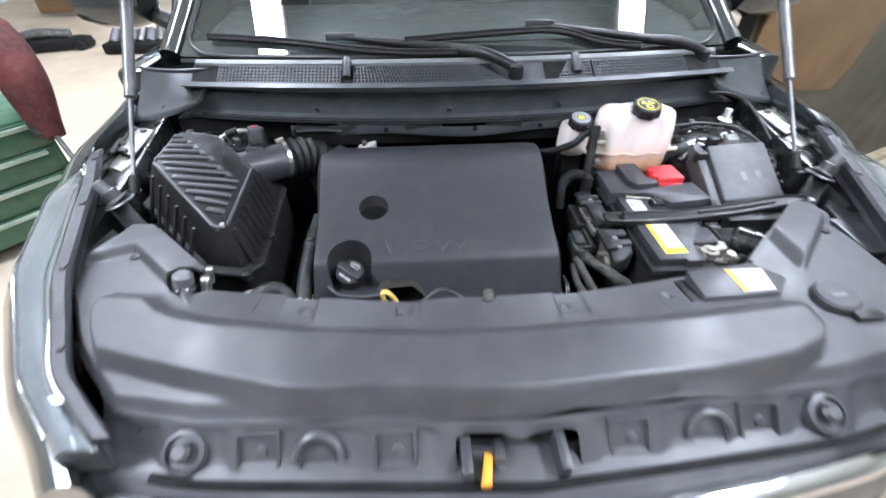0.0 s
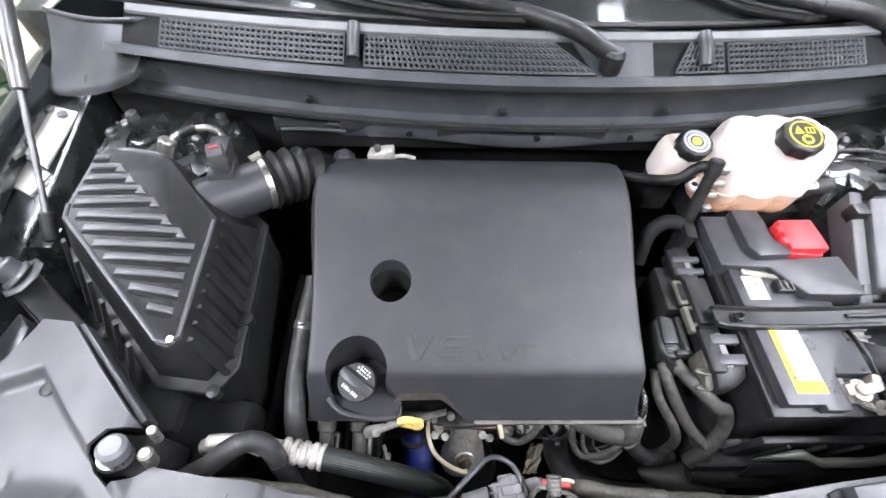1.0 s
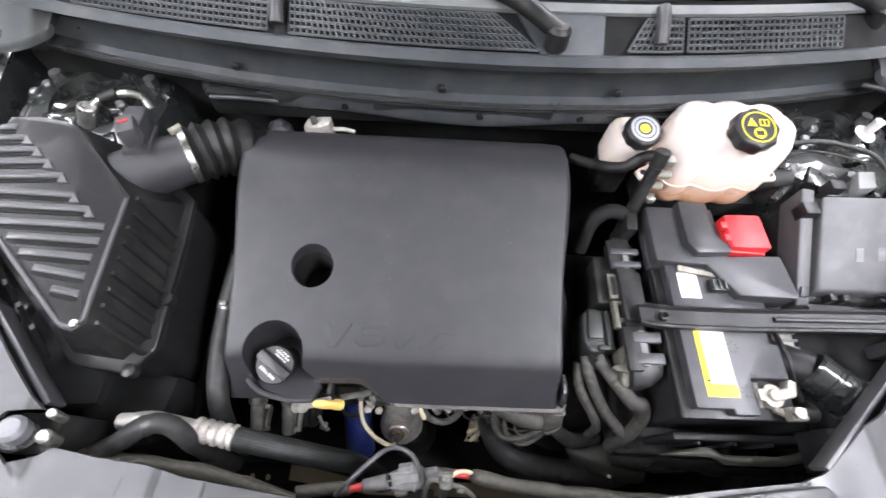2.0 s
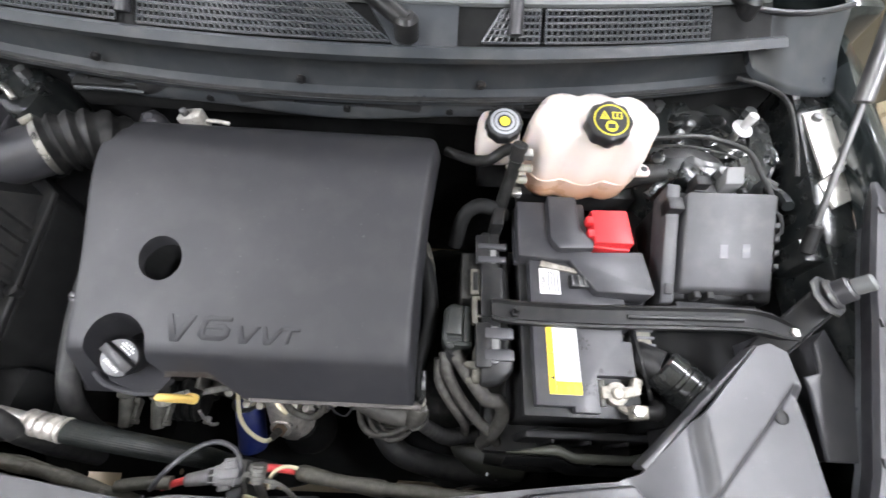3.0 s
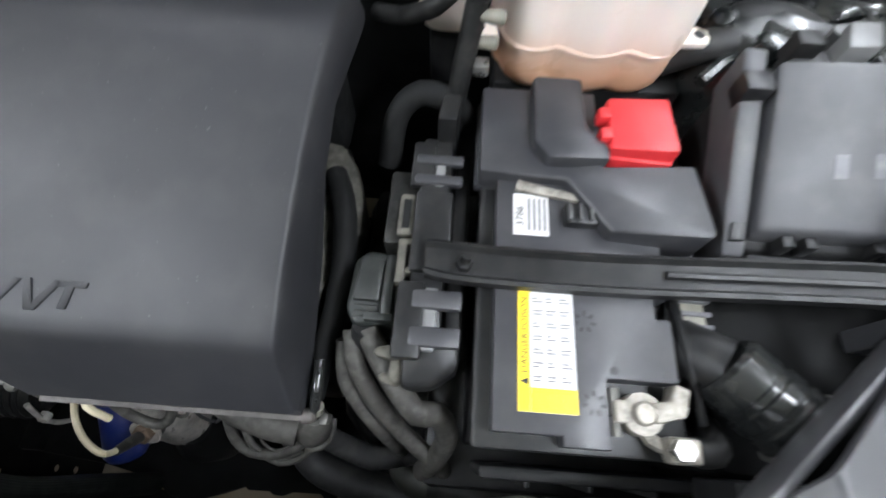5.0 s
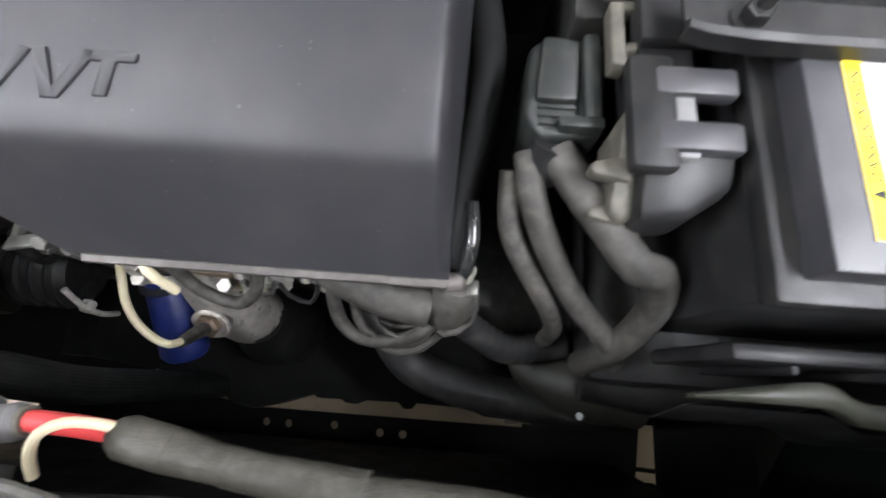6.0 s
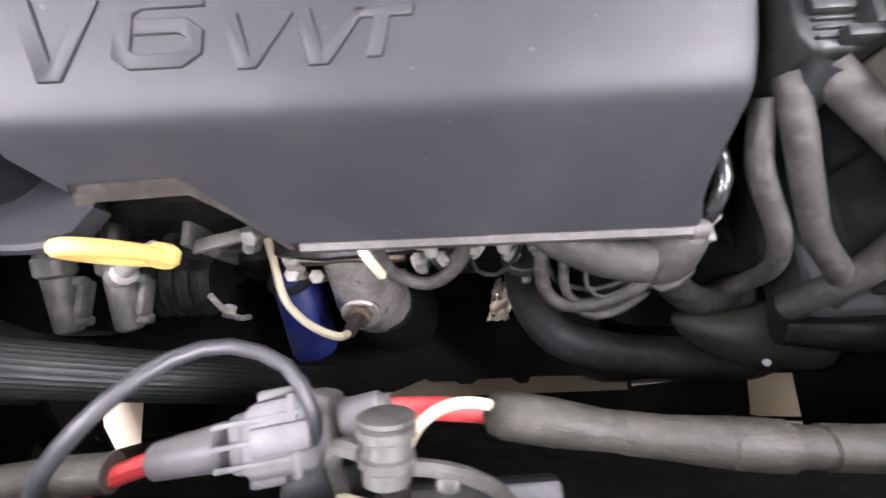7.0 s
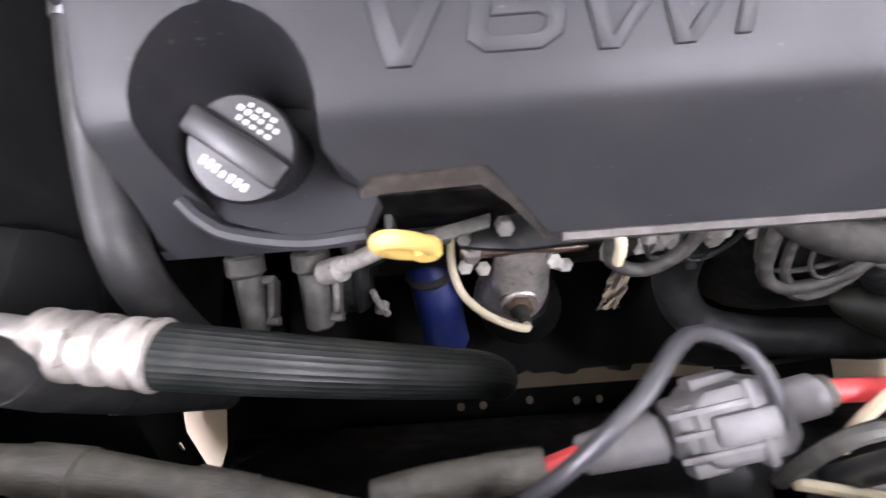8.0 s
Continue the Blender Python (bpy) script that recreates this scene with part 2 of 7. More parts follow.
def merged(bm, other, m=None):
    me = bpy.data.meshes.new("tmp")
    if m is not None:
        other.transform(m)
    other.to_mesh(me)
    other.free()
    bm.from_mesh(me)
    bpy.data.meshes.remove(me)
    return bm


def box(x0, x1, y0, y1, z0, z1, bevel=0.003, m=None, into=None, segments=2):
    b = bmesh.new()
    bmesh.ops.create_cube(b, size=1.0)
    b.transform(Matrix.Translation(((x0 + x1) / 2, (y0 + y1) / 2, (z0 + z1) / 2)) @ Matrix.Diagonal((x1 - x0, y1 - y0, z1 - z0, 1)))
    bevelled(b, b.edges[:], bevel, segments)
    if m is not None:
        b.transform(m)
    return b if into is None else merged(into, b)


def prism(outline, z0, z1, bevel=0.003, m=None, into=None, segments=2):
    """A plan outline drawn up from z0 to z1; z0 and z1 may be functions of x and y."""
    lo = z0 if callable(z0) else (lambda x, y: z0)
    hi = z1 if callable(z1) else (lambda x, y: z1)
    b = bmesh.new()
    low = [b.verts.new((x, y, lo(x, y))) for x, y in outline]
    top = [b.verts.new((x, y, hi(x, y))) for x, y in outline]
    n = len(outline)
    b.faces.new(low[::-1])
    b.faces.new(top)
    for i in range(n):
        b.faces.new((low[i], low[(i + 1) % n], top[(i + 1) % n], top[i]))
    bmesh.ops.recalc_face_normals(b, faces=b.faces)
    bevelled(b, b.edges[:], bevel, segments)
    if m is not None:
        b.transform(m)
    return b if into is None else merged(into, b)


def spline(pts, step=0.01):
    pts = [Vector(p) for p in pts]
    ext = [2 * pts[0] - pts[1]] + pts + [2 * pts[-1] - pts[-2]]
    out = []
    for i in range(1, len(ext) - 2):
        a, b, c, d = ext[i - 1:i + 3]
        n = max(2, int((c - b).length / step))
        for k in range(n):
            t = k / n
            out.append(0.5 * ((2 * b) + (c - a) * t + (2 * a - 5 * b + 4 * c - d) * t * t + (3 * b - a - 3 * c + d) * t ** 3))
    return out + [pts[-1]]


def tube(pts, r, seg=12, step=0.01, into=None, rib=0.0, pitch=0.012, smooth_path=True, flute=0.0):
    """A round bar along a curve. r: a radius or a function of 0..1; rib: the depth of rings, pitch apart."""
    path = spline(pts, step if not rib else pitch / 4) if smooth_path else [Vector(p) for p in pts]
    rad = r if callable(r) else (lambda u: r)
    total = sum((b - a).length for a, b in zip(path, path[1:])) or 1
    b = bmesh.new()
    rings, along = [], 0.0
    side = None
    for i, p in enumerate(path):
        d = (path[min(i + 1, len(path) - 1)] - path[max(i - 1, 0)]).normalized()
        if side is None:
            side = d.cross(Vector((0, 0, 1)) if abs(d.z) < 0.9 else Vector((1, 0, 0))).normalized()
        side = (side - d * side.dot(d)).normalized()
        up = d.cross(side)
        if i:
            along += (p - path[i - 1]).length
        q = rad(along / total) + (rib * (0.5 + 0.5 * math.cos(2 * math.pi * along / pitch)) if rib else 0)
        rings.append([b.verts.new(p + q * (1 - flute * (k % 2)) * (math.cos(2 * math.pi * k / seg) * side + math.sin(2 * math.pi * k / seg) * up)) for k in range(seg)])
    for p, q in zip(rings, rings[1:]):
        for k in range(seg):
            b.faces.new((p[k], p[(k + 1) % seg], q[(k + 1) % seg], q[k]))
    b.faces.new(rings[0][::-1])
    b.faces.new(rings[-1])
    return b if into is None else merged(into, b)


def lathe(profile, m=None, seg=28, into=None, lobes=0, depth=0.0):
    """Turns (radius, height) pairs round z; lobes: a scalloped rim."""
    b = bmesh.new()
    rings = []
    for r, h in profile:
        ring = []
        for k in range(seg):
            a = 2 * math.pi * k / seg
            q = r * (1 + depth * math.cos(lobes * a)) if lobes else r
            ring.append(b.verts.new((q * math.cos(a), q * math.sin(a), h)))
        rings.append(ring)
    for p, q in zip(rings, rings[1:]):
        for k in range(seg):
            b.faces.new((p[k], p[(k + 1) % seg], q[(k + 1) % seg], q[k]))
    b.faces.new(rings[0][::-1])
    b.faces.new(rings[-1])
    if m is not None:
        b.transform(m)
    return b if into is None else merged(into, b)


def rod(p0, p1, r, seg=14, r1=None, bevel=0.0, into=None):
    p0, p1 = Vector(p0), Vector(p1)
    h, e = (p1 - p0).length, r if r1 is None else r1
    c = min(bevel, r * 0.4, h * 0.4)
    prof = [(r - c, 0), (r, c), (e, h - c), (e - c, h)] if c else [(r, 0), (e, h)]
    return lathe(prof, Matrix.Translation(p0) @ (p1 - p0).to_track_quat("Z", "Y").to_matrix().to_4x4(), seg, into)


def loft(loops, into=None, caps=True):
    b = bmesh.new()
    rings = [[b.verts.new(p) for p in loop] for loop in loops]
    n = len(rings[0])
    for p, q in zip(rings, rings[1:]):
        for k in range(n):
            b.faces.new((p[k], p[(k + 1) % n], q[(k + 1) % n], q[k]))
    if caps:
        b.faces.new(rings[0][::-1])
        b.faces.new(rings[-1])
    return b if into is None else merged(into, b)


def sheet(fn, nu, nv, thick):
    """A curved plate: fn(u, v) gives its upper face, and it is thick along -z."""
    b = bmesh.new()
    top = [[b.verts.new(fn(i / nu, j / nv)) for j in range(nv + 1)] for i in range(nu + 1)]
    low = [[b.verts.new(Vector(fn(i / nu, j / nv)) - Vector((0, 0, thick))) for j in range(nv + 1)] for i in range(nu + 1)]
    for i in range(nu):
        for j in range(nv):
            b.faces.new((top[i][j], top[i + 1][j], top[i + 1][j + 1], top[i][j + 1]))
            b.faces.new((low[i][j], low[i][j + 1], low[i + 1][j + 1], low[i + 1][j]))
    for i in range(nu):
        b.faces.new((top[i][0], low[i][0], low[i + 1][0], top[i + 1][0]))
        b.faces.new((top[i][nv], top[i + 1][nv], low[i + 1][nv], low[i][nv]))
    for j in range(nv):
        b.faces.new((top[0][j], top[0][j + 1], low[0][j + 1], low[0][j]))
        b.faces.new((top[nu][j], low[nu][j], low[nu][j + 1], top[nu][j + 1]))
    return b


def curve_at(knots, x):
    """Straight lines through (x, y) knots."""
    return float(np.interp(x, [k[0] for k in knots], [k[1] for k in knots]))


def words(name, text, size, m, material, parent, depth=0.0008, shear=0.0, label="", fat=0.0):
    c = bpy.data.curves.new(name, "FONT")
    c.body, c.size, c.extrude, c.shear = text, size, depth, shear
    c.bevel_depth = depth * 0.3
    c.offset = fat
    ob = new(name, c)
    ob.data.materials.append(material)
    me = bpy.data.meshes.new_from_object(ob.evaluated_get(bpy.context.evaluated_depsgraph_get()))
    bpy.data.objects.remove(ob)
    me.transform(m)
    made = new(name, me)
    if not me.materials:
        me.materials.append(material)
    made.parent = parent
    if parent.data is None:
        made.matrix_parent_inverse = Matrix.Translation(-Vector(parent.location))
    if label:
        made["label"] = label
    return made


def on(p, normal=(0, 0, 1), spin=0.0):
    """A pose at p whose z is the normal."""
    return Matrix.Translation(p) @ Vector(normal).to_track_quat("Z", "Y").to_matrix().to_4x4() @ Matrix.Rotation(radians(spin), 4, "Z")


# ---------------- the garage ----------------
X0, X1, Y0, Y1, ZC = -7.0, 7.0, -5.0, 9.0, 4.0
single("floor", box(X0 - 0.2, X1 + 0.2, Y0 - 0.2, Y1 + 0.2, -0.15, 0.0, 0), FLOOR, "worn tan concrete workshop floor", "floor", kind="structure")
single("wall_north", box(X0, X1, Y1, Y1 + 0.2, 0, ZC, 0), WALL, "pale painted block wall of the workshop", "wall", kind="structure")
single("wall_south", box(X0, X1, Y0 - 0.2, Y0, 0, ZC, 0), WALL, "pale painted block wall of the workshop", "wall", kind="structure")
single("wall_west", box(X0 - 0.2, X0, Y0, Y1, 0, ZC, 0), WALL, "pale painted block wall of the workshop", "wall", kind="structure")
single("wall_east", box(X1, X1 + 0.2, Y0, Y1, 0, ZC, 0), WALL, "pale painted block wall of the workshop", "wall", kind="structure")
single("ceiling", box(X0 - 0.2, X1 + 0.2, Y0 - 0.2, Y1 + 0.2, ZC, ZC + 0.15, 0), CEIL, "pale sheet ceiling of the workshop", "ceiling", kind="structure")


def ceiling_light(x, y, length=2.3, width=0.30, z=3.45):
    t = thing("ceiling_light", "long white tube lamp hanging from the ceiling", "lamp", (x, y, ZC), "tube lamps below the ceiling")
    part("housing", box(x - width / 2 - 0.02, x + width / 2 + 0.02, y - length / 2, y + length / 2, z, z + 0.06, 0.01), WHITEMETAL, t)
    part("diffuser", box(x - width / 2, x + width / 2, y - length / 2 + 0.03, y + length / 2 - 0.03, z - 0.07, z - 0.002, 0.02), TUBE_LIGHT, t, "glowing white diffuser")
    for e in (-0.8, 0.8):
        part("stem", rod((x, y + e, z + 0.05), (x, y + e, ZC), 0.008, 8), STEEL, t)
    return t


# middle pair mirrors in the windscreen; the unseen front and rear pairs are added
for lx, ly in ((-2.15, -0.25), (1.75, -0.25), (-1.70, 2.75), (2.10, 2.75), (-1.70, 5.8), (2.10, 5.8)):
    ceiling_light(lx, ly)


# ---------------- the car ----------------
car = thing("car", "black car with its bonnet raised, standing in a workshop", "car", (0, 1.5, 0))

# body outline from the cowl to the middle of the nose, one side
SIDE = [(1.27, 0.950), (1.18, 0.932), (0.98, 0.908), (0.82, 0.896), (0.60, 0.835), (0.39, 0.700), (0.26, 0.570)]


def side_x(y):
    return curve_at([(a, b) for a, b in SIDE[::-1]], y)


def rail_x(y):
    return curve_at([(0.27, 0.500), (0.383, 0.620), (0.56, 0.715), (0.81, 0.795), (0.973, 0.868), (1.25, 0.885)], y)


def fender(s):
    # outer skin: a crown along the edge that rolls down to the flank
    loops = []
    for y in np.linspace(0.25, 2.2, 32):
        x = side_x(min(y, 1.27)) + max(0, y - 1.27) * 0.03 + 0.020 * (1 - min(1, max(0, (y - 0.84) / 0.12)))
        zt = 0.955 + 0.045 * min(1, max(0, (y - 0.30) / 0.7)) - 0.052 * (1 - min(1, max(0, (y - 0.84) / 0.12)))
        prof = [(-0.030, -0.012), (-0.022, 0.0), (-0.008, 0.002), (0.006, -0.006), (0.030, -0.022), (0.066, -0.09), (0.088, -0.30), (0.070, -0.74),
                (0.02, -0.74), (0.03, -0.30), (0.0, -0.09), (-0.030, -0.06)]
        loops.append([(s * (x + a), y, zt + b) for a, b in prof])
    f = part("fender", loft(loops), PAINT, car, "glossy black painted fender")
    return f


def lamp_x(y):
    # outer edge of the lamp, running in under the wing behind
    return side_x(y) + 0.012 - 0.045 * min(1, max(0, (y - 0.80) / 0.15))


def headlight(s):
    ys = np.linspace(0.28, 0.955, 24)

    def top(y):
        return 0.925 + 0.05 * min(1, (y - 0.28) / 0.5)

    loops = []
    for y in ys:
        a, b, z = rail_x(y) + 0.030, lamp_x(y), top(y)
        w = max(b - a, 0.012)
        loops.append([(s * (a + w * u), y, z + h) for u, h in ((0, 0), (0.3, 0.004), (0.7, -0.002), (0.92, -0.014), (1, -0.024), (1, -0.05), (0, -0.05))])
    h = part("headlight", loft(loops), REFLECTOR, car, "long swept headlamp with clear lens and bright trim")
    loops = []
    for y in ys:
        a, b, z = rail_x(y) + 0.031, lamp_x(y), top(y)
        w = max(b - a, 0.012)
        loops.append([(s * (a + w * u), y, z + e) for u, e in ((0, 0.004), (0.3, 0.009), (0.7, 0.003), (0.92, -0.009), (1, -0.020), (0.92, -0.012), (0.7, 0.000), (0.3, 0.006))])
    lens = part("lens", loft(loops), LENS, h, "clear lens")
    lens.visible_shadow = False
    part("trim", tube([(s * (lamp_x(y) + 0.001), y, top(y) - 0.021) for y in ys[1:]], 0.0028, 8), CHROME, h, "thin chrome strip")
    part("inner_trim", tube([(s * (rail_x(y) + 0.036), y, top(y) + 0.002) for y in ys[:-1]], 0.0022, 6), CHROME, h, "thin chrome strip")
    for q in (0.16, 0.80):
        part("lamp_ridge", tube([(s * (rail_x(y) + 0.032 + q * max(0.01, lamp_x(y) - rail_x(y) - 0.03)), y, top(y) + 0.0035 - 0.008 * q * q) for y in ys[1:-1]], 0.0018, 6), REFLECTOR if q > 0.5 else CHROME, h)
    return h


def rail(s):
    # the narrow black plastic rail along the lamp, with small square clips
    loops = []
    for y in np.linspace(0.290, 0.985, 26):
        x, z = rail_x(y), 0.935 + 0.048 * min(1, (y - 0.275) / 0.5)
        e = 0.4 if y in (0.290, 0.985) else 1
        loops.append([(s * (x + a), y, z + b * e) for a, b in ((0.016, -0.034), (0.008, -0.020), (0.003, -0.004), (0.007, 0.003), (0.025, 0.004), (0.031, -0.002), (0.032, -0.034))])
    r = part("lamp_rail", loft(loops), GREYBLK, car, "narrow charcoal plastic rail with small clips")
    for y in (0.42, 0.58, 0.75, 0.93):
        x, z = rail_x(y), 0.935 + 0.048 * min(1, (y - 0.275) / 0.5)
        part("rail_clip", box(s * (x + 0.012) - 0.004, s * (x + 0.012) + 0.004, y - 0.006, y + 0.006, z, z + 0.006, 0.001), CAPBLK, r)
    return r


for s in (-1, 1):
    fender(s)
    headlight(s)
    rail(s)
    # inner wall of the bay and its shiny strut tower
    part("inner_fender", prism([(s * 0.56, 0.62), (s * 0.80, 0.62), (s * 0.86, 0.98), (s * 0.90, 1.26), (s * 0.56, 1.26)], 0.32, 0.80, 0.015), DARK, car)
    part("inner_flank", prism([(s * 0.80, 0.60), (s * 0.84, 0.60), (s * 0.885, 0.98), (s * 0.915, 1.26), (s * 0.85, 1.26), (s * 0.82, 0.98)], 0.30,
                              lambda x, y: 0.90 + 0.05 * (y - 0.6) / 0.6, 0.008), BAYPAINT, car, "black painted inner wing")
    tower = bmesh.new()
    lathe([(0.15, 0.0), (0.145, 0.09), (0.125, 0.125), (0.075, 0.135), (0.07, 0.115), (0.03, 0.11)], Matrix.Translation((s * 0.68, 1.13, 0.79)), 30, tower)
    tw = part("strut_tower", tower, BAYPAINT, car, "dented glossy black strut tower")
    for k in range(3):
        a = 2.1 * k + 0.5
        part("tower_nut", rod((s * 0.68 + 0.1 * math.cos(a), 1.13 + 0.1 * math.sin(a), 0.912), (s * 0.68 + 0.1 * math.cos(a), 1.13 + 0.1 * math.sin(a), 0.936), 0.011, 6), STEEL, tw)
    for k in range(9):
        a = 0.7 * k + 0.2
        part("weld_bump", lathe([(0.014, 0), (0.011, 0.007), (0.004, 0.010)], on((s * 0.68 + 0.118 * math.cos(a), 1.13 + 0.118 * math.sin(a), 0.913), (math.cos(a) * 0.5 * s, math.sin(a) * 0.5, 1)), 10), BAYPAINT, tw)
    part("seam_bead", tube([(s * (0.56 + 0.03 * k), 1.005 + 0.018 * (k % 2) + 0.004 * k, 0.885 + 0.012 * math.sin(k * 1.9)) for k in range(9)], 0.008, 8), BAYPAINT, tw)
    part("seam_bead", tube([(s * (0.79 + 0.008 * math.sin(2.2 * k)), 0.98 + 0.032 * k, 0.90 + 0.012 * math.cos(1.7 * k)) for k in range(8)], 0.010, 8), BAYPAINT, tw)
    part("tower_bracket", prism([(s * 0.60, 1.02), (s * 0.64, 1.00), (s * 0.66, 1.03), (s * 0.62, 1.06)], 0.90, 0.925, 0.004), BAYPAINT, tw)
    part("bay_sheet", sheet(lambda u, v: (s * (0.560 + 0.255 * u), 1.075 + 0.115 * v, 0.905 + 0.022 * math.sin(math.pi * u) * math.sin(math.pi * min(1, v + 0.3)) + 0.008 * math.sin(15 * u + 4 * v) * math.cos(10 * v - 5 * u)
                                           + 0.0012 * math.sin(43 * u - 9 * v) * math.sin(31 * v + 2)), 48, 26, 0.010), BAYGLOSS, car, "dented glossy black painted sheet behind the tower")
    for bx, by in ((0.615, 1.110), (0.640, 1.135), (0.668, 1.100), (0.760, 1.150)):
        part("sheet_bolt", rod((s * bx, by, 0.905), (s * bx, by - 0.004, 0.944), 0.0085, 12, bevel=0.003), STEEL, car)
    # bare bracket plate under the strut
    plate = part("hinge_plate", prism([(s * 0.848, 1.163), (s * 0.918, 1.186), (s * 0.904, 1.06), (s * 0.835, 1.016)], 0.944, 0.950, 0.0015), WHITEMETAL, car, "pale bare metal hinge plate")
    for px, py in ((0.868, 1.15), (0.900, 1.165), (0.862, 1.035), (0.889, 1.075)):
        part("plate_bolt", rod((s * px, py, 0.950), (s * px, py, 0.958), 0.009, 6, bevel=0.001), STEEL, plate)
    part("plate_tongue", prism([(s * 0.835, 1.015), (s * 0.895, 1.055), (s * 0.885, 0.985), (s * 0.845, 0.965)], 0.925, 0.937, 0.002), WHITEMETAL, plate)
    # gas strut holding the bonnet
    low, high = Vector((s * 0.788, 0.897, 0.922)), Vector((s * 0.803, 1.055, 1.074))
    d = (high - low).normalized()
    gs = part("gas_strut", rod(high, high + 0.33 * d, 0.0125, 16, bevel=0.003), STEEL, car, "black gas strut holding up the bonnet")
    part("strut_rod", rod(low, high + 0.01 * d, 0.0050, 12), STEEL, gs, "bright piston rod")
    part("strut_foot", rod(low - 0.012 * d, low + 0.035 * d, 0.011, 12, bevel=0.003), RUBBER, gs)
    part("strut_bracket", box(s * 0.80 - 0.018, s * 0.80 + 0.018, 0.875, 0.915, 0.84, 0.915, 0.003), BAYPAINT, gs)
    # stop buffer on its arm
    kx, ky, kz = s * 0.766, 0.800, 0.990
    buf = part("bonnet_buffer", rod((kx - s * 0.004, ky - 0.001, kz - 0.032), (kx + s * 0.008, ky + 0.002, kz - 0.012), 0.0175, 22, bevel=0.003), GREYBLK, car, "grey bonnet stop buffer on a flat arm")
    part("buffer_stem", rod((kx + s * 0.007, ky + 0.002, kz - 0.014), (kx + s * 0.022, ky + 0.004, kz + 0.008), 0.0120, 18, bevel=0.003), TRIM, buf, "pale grey buffer tip")
    part("buffer_nut", lathe([(0.0215, 0), (0.0225, 0.002), (0.0215, 0.006), (0.016, 0.007)], on((kx - s * 0.008, ky - 0.002, kz - 0.033), (s * 0.45, 0.08, 0.75)), 24), STEEL, buf)
    part("buffer_flange", lathe([(0.0, -0.004), (0.030, -0.004), (0.032, -0.002), (0.030, 0.001), (0.010, 0.002)], on((kx - s * 0.010, ky - 0.003, kz - 0.034), (s * 0.30, 0.05, 0.9)), 8), STEEL, buf, "dull steel flange")
    part("buffer_arm", prism([(s * 0.780, 0.792), (s * 0.757, 0.818), (s * 0.655, 0.728), (s * 0.678, 0.700)], lambda x, y: 0.884 + 0.58 * (abs(x) - 0.668), lambda x, y: 0.892 + 0.58 * (abs(x) - 0.668), 0.003), BLACK, buf, "flat black steel arm")
    part("arm_flange", prism([(s * 0.781, 0.791), (s * 0.784, 0.794), (s * 0.682, 0.703), (s * 0.679, 0.699)], lambda x, y: 0.872 + 0.58 * (abs(x) - 0.668), lambda x, y: 0.895 + 0.58 * (abs(x) - 0.668), 0.001), SHIELD, buf)
    # inner end panel beside the cowl
    part("cowl_corner", sheet(lambda u, v: (s * (0.695 + 0.230 * u - 0.03 * v * u), 1.180 + 0.095 * v + 0.03 * u - 0.02 * math.sin(math.pi * u), 1.040 - 0.075 * u ** 0.6 + (0.030 + 0.072 * u ** 0.6) * v - 0.016 * math.sin(math.pi * v) * (0.2 + u)), 20, 14, 0.012),
         COWL, car, "grey-black plastic cowl end panel", 75)
    part("corner_hem", tube([(s * (0.690 + 0.205 * u), 1.273 + 0.03 * u - 0.02 * math.sin(math.pi * u), 1.072 - 0.002 * u) for u in np.linspace(0, 1, 8)], 0.0045, 8), GREYBLK, car)
    # door mirror
    mir = part("door_mirror", loft([[(s * (1.00 + x), 1.72 + 0.09 * w * math.cos(a), 1.165 + 0.085 * w * math.sin(a)) for a in np.linspace(0, 2 * math.pi, 20, endpoint=False)]
                                    for x, w in ((0.0, 0.35), (0.02, 0.8), (0.07, 1.0), (0.17, 0.95), (0.23, 0.75), (0.25, 0.4))]), PAINT, car, "glossy black door mirror")
    part("mirror_foot", tube([(s * 0.90, 1.70, 1.05), (s * 0.96, 1.71, 1.09), (s * 1.03, 1.72, 1.13)], 0.028, 10), BLACK, mir)

# cowl: front wall, ledge and grille deck, bowed forward in the middle
def bow(x, c, e, half=0.72):
    return c + (e - c) * (x / half) ** 2


def cowl_profile(x):
    y, k = bow(x, 1.112, 1.20), abs(x) / 0.75
    zt = 1.064 - 0.012 * k * k
    return [(y + 0.006, 0.962), (y - 0.004, 0.966), (y - 0.006, 0.976), (y + 0.016, 0.984), (y + 0.022, 1.012), (y + 0.018, 1.040), (y - 0.002, 1.050), (y - 0.006, zt), (y + 0.010, zt + 0.006),
            (y + 0.020, zt + 0.002), (y + 0.024, zt - 0.012), (y + 0.050, zt - 0.012), (y + 0.056, 0.962)]


part("cowl_panel", loft([[(x, y, z) for y, z in cowl_profile(x)] for x in np.linspace(-0.76, 0.76, 41)]), COWL, car, "long black plastic cowl trough")
part("cowl_seal", tube([(x, bow(x, 1.112, 1.20) + 0.000, 0.974) for x in np.linspace(-0.72, 0.72, 19)], 0.006, 8), RUBBER, car, "rubber seal along the cowl")
for x in (-0.30, -0.12, 0.10, 0.28):
    y = bow(x, 1.112, 1.20)
    part("cowl_tab", box(x - 0.05, x + 0.05, y - 0.001, y + 0.02, 0.940, 0.966, 0.004), BLACK, car)
flg = part("cowl_flange", loft([[(x, bow(x, 1.112, 1.20) + a, z - 0.012 * (0.5 + 0.5 * math.cos(x * 14))) for a, z in ((0.000, 0.964), (-0.004, 0.945), (-0.002, 0.938), (0.004, 0.940), (0.008, 0.964))] for x in np.linspace(-0.48, 0.40, 36)]), COWL, car, "scalloped lower flange of the cowl")
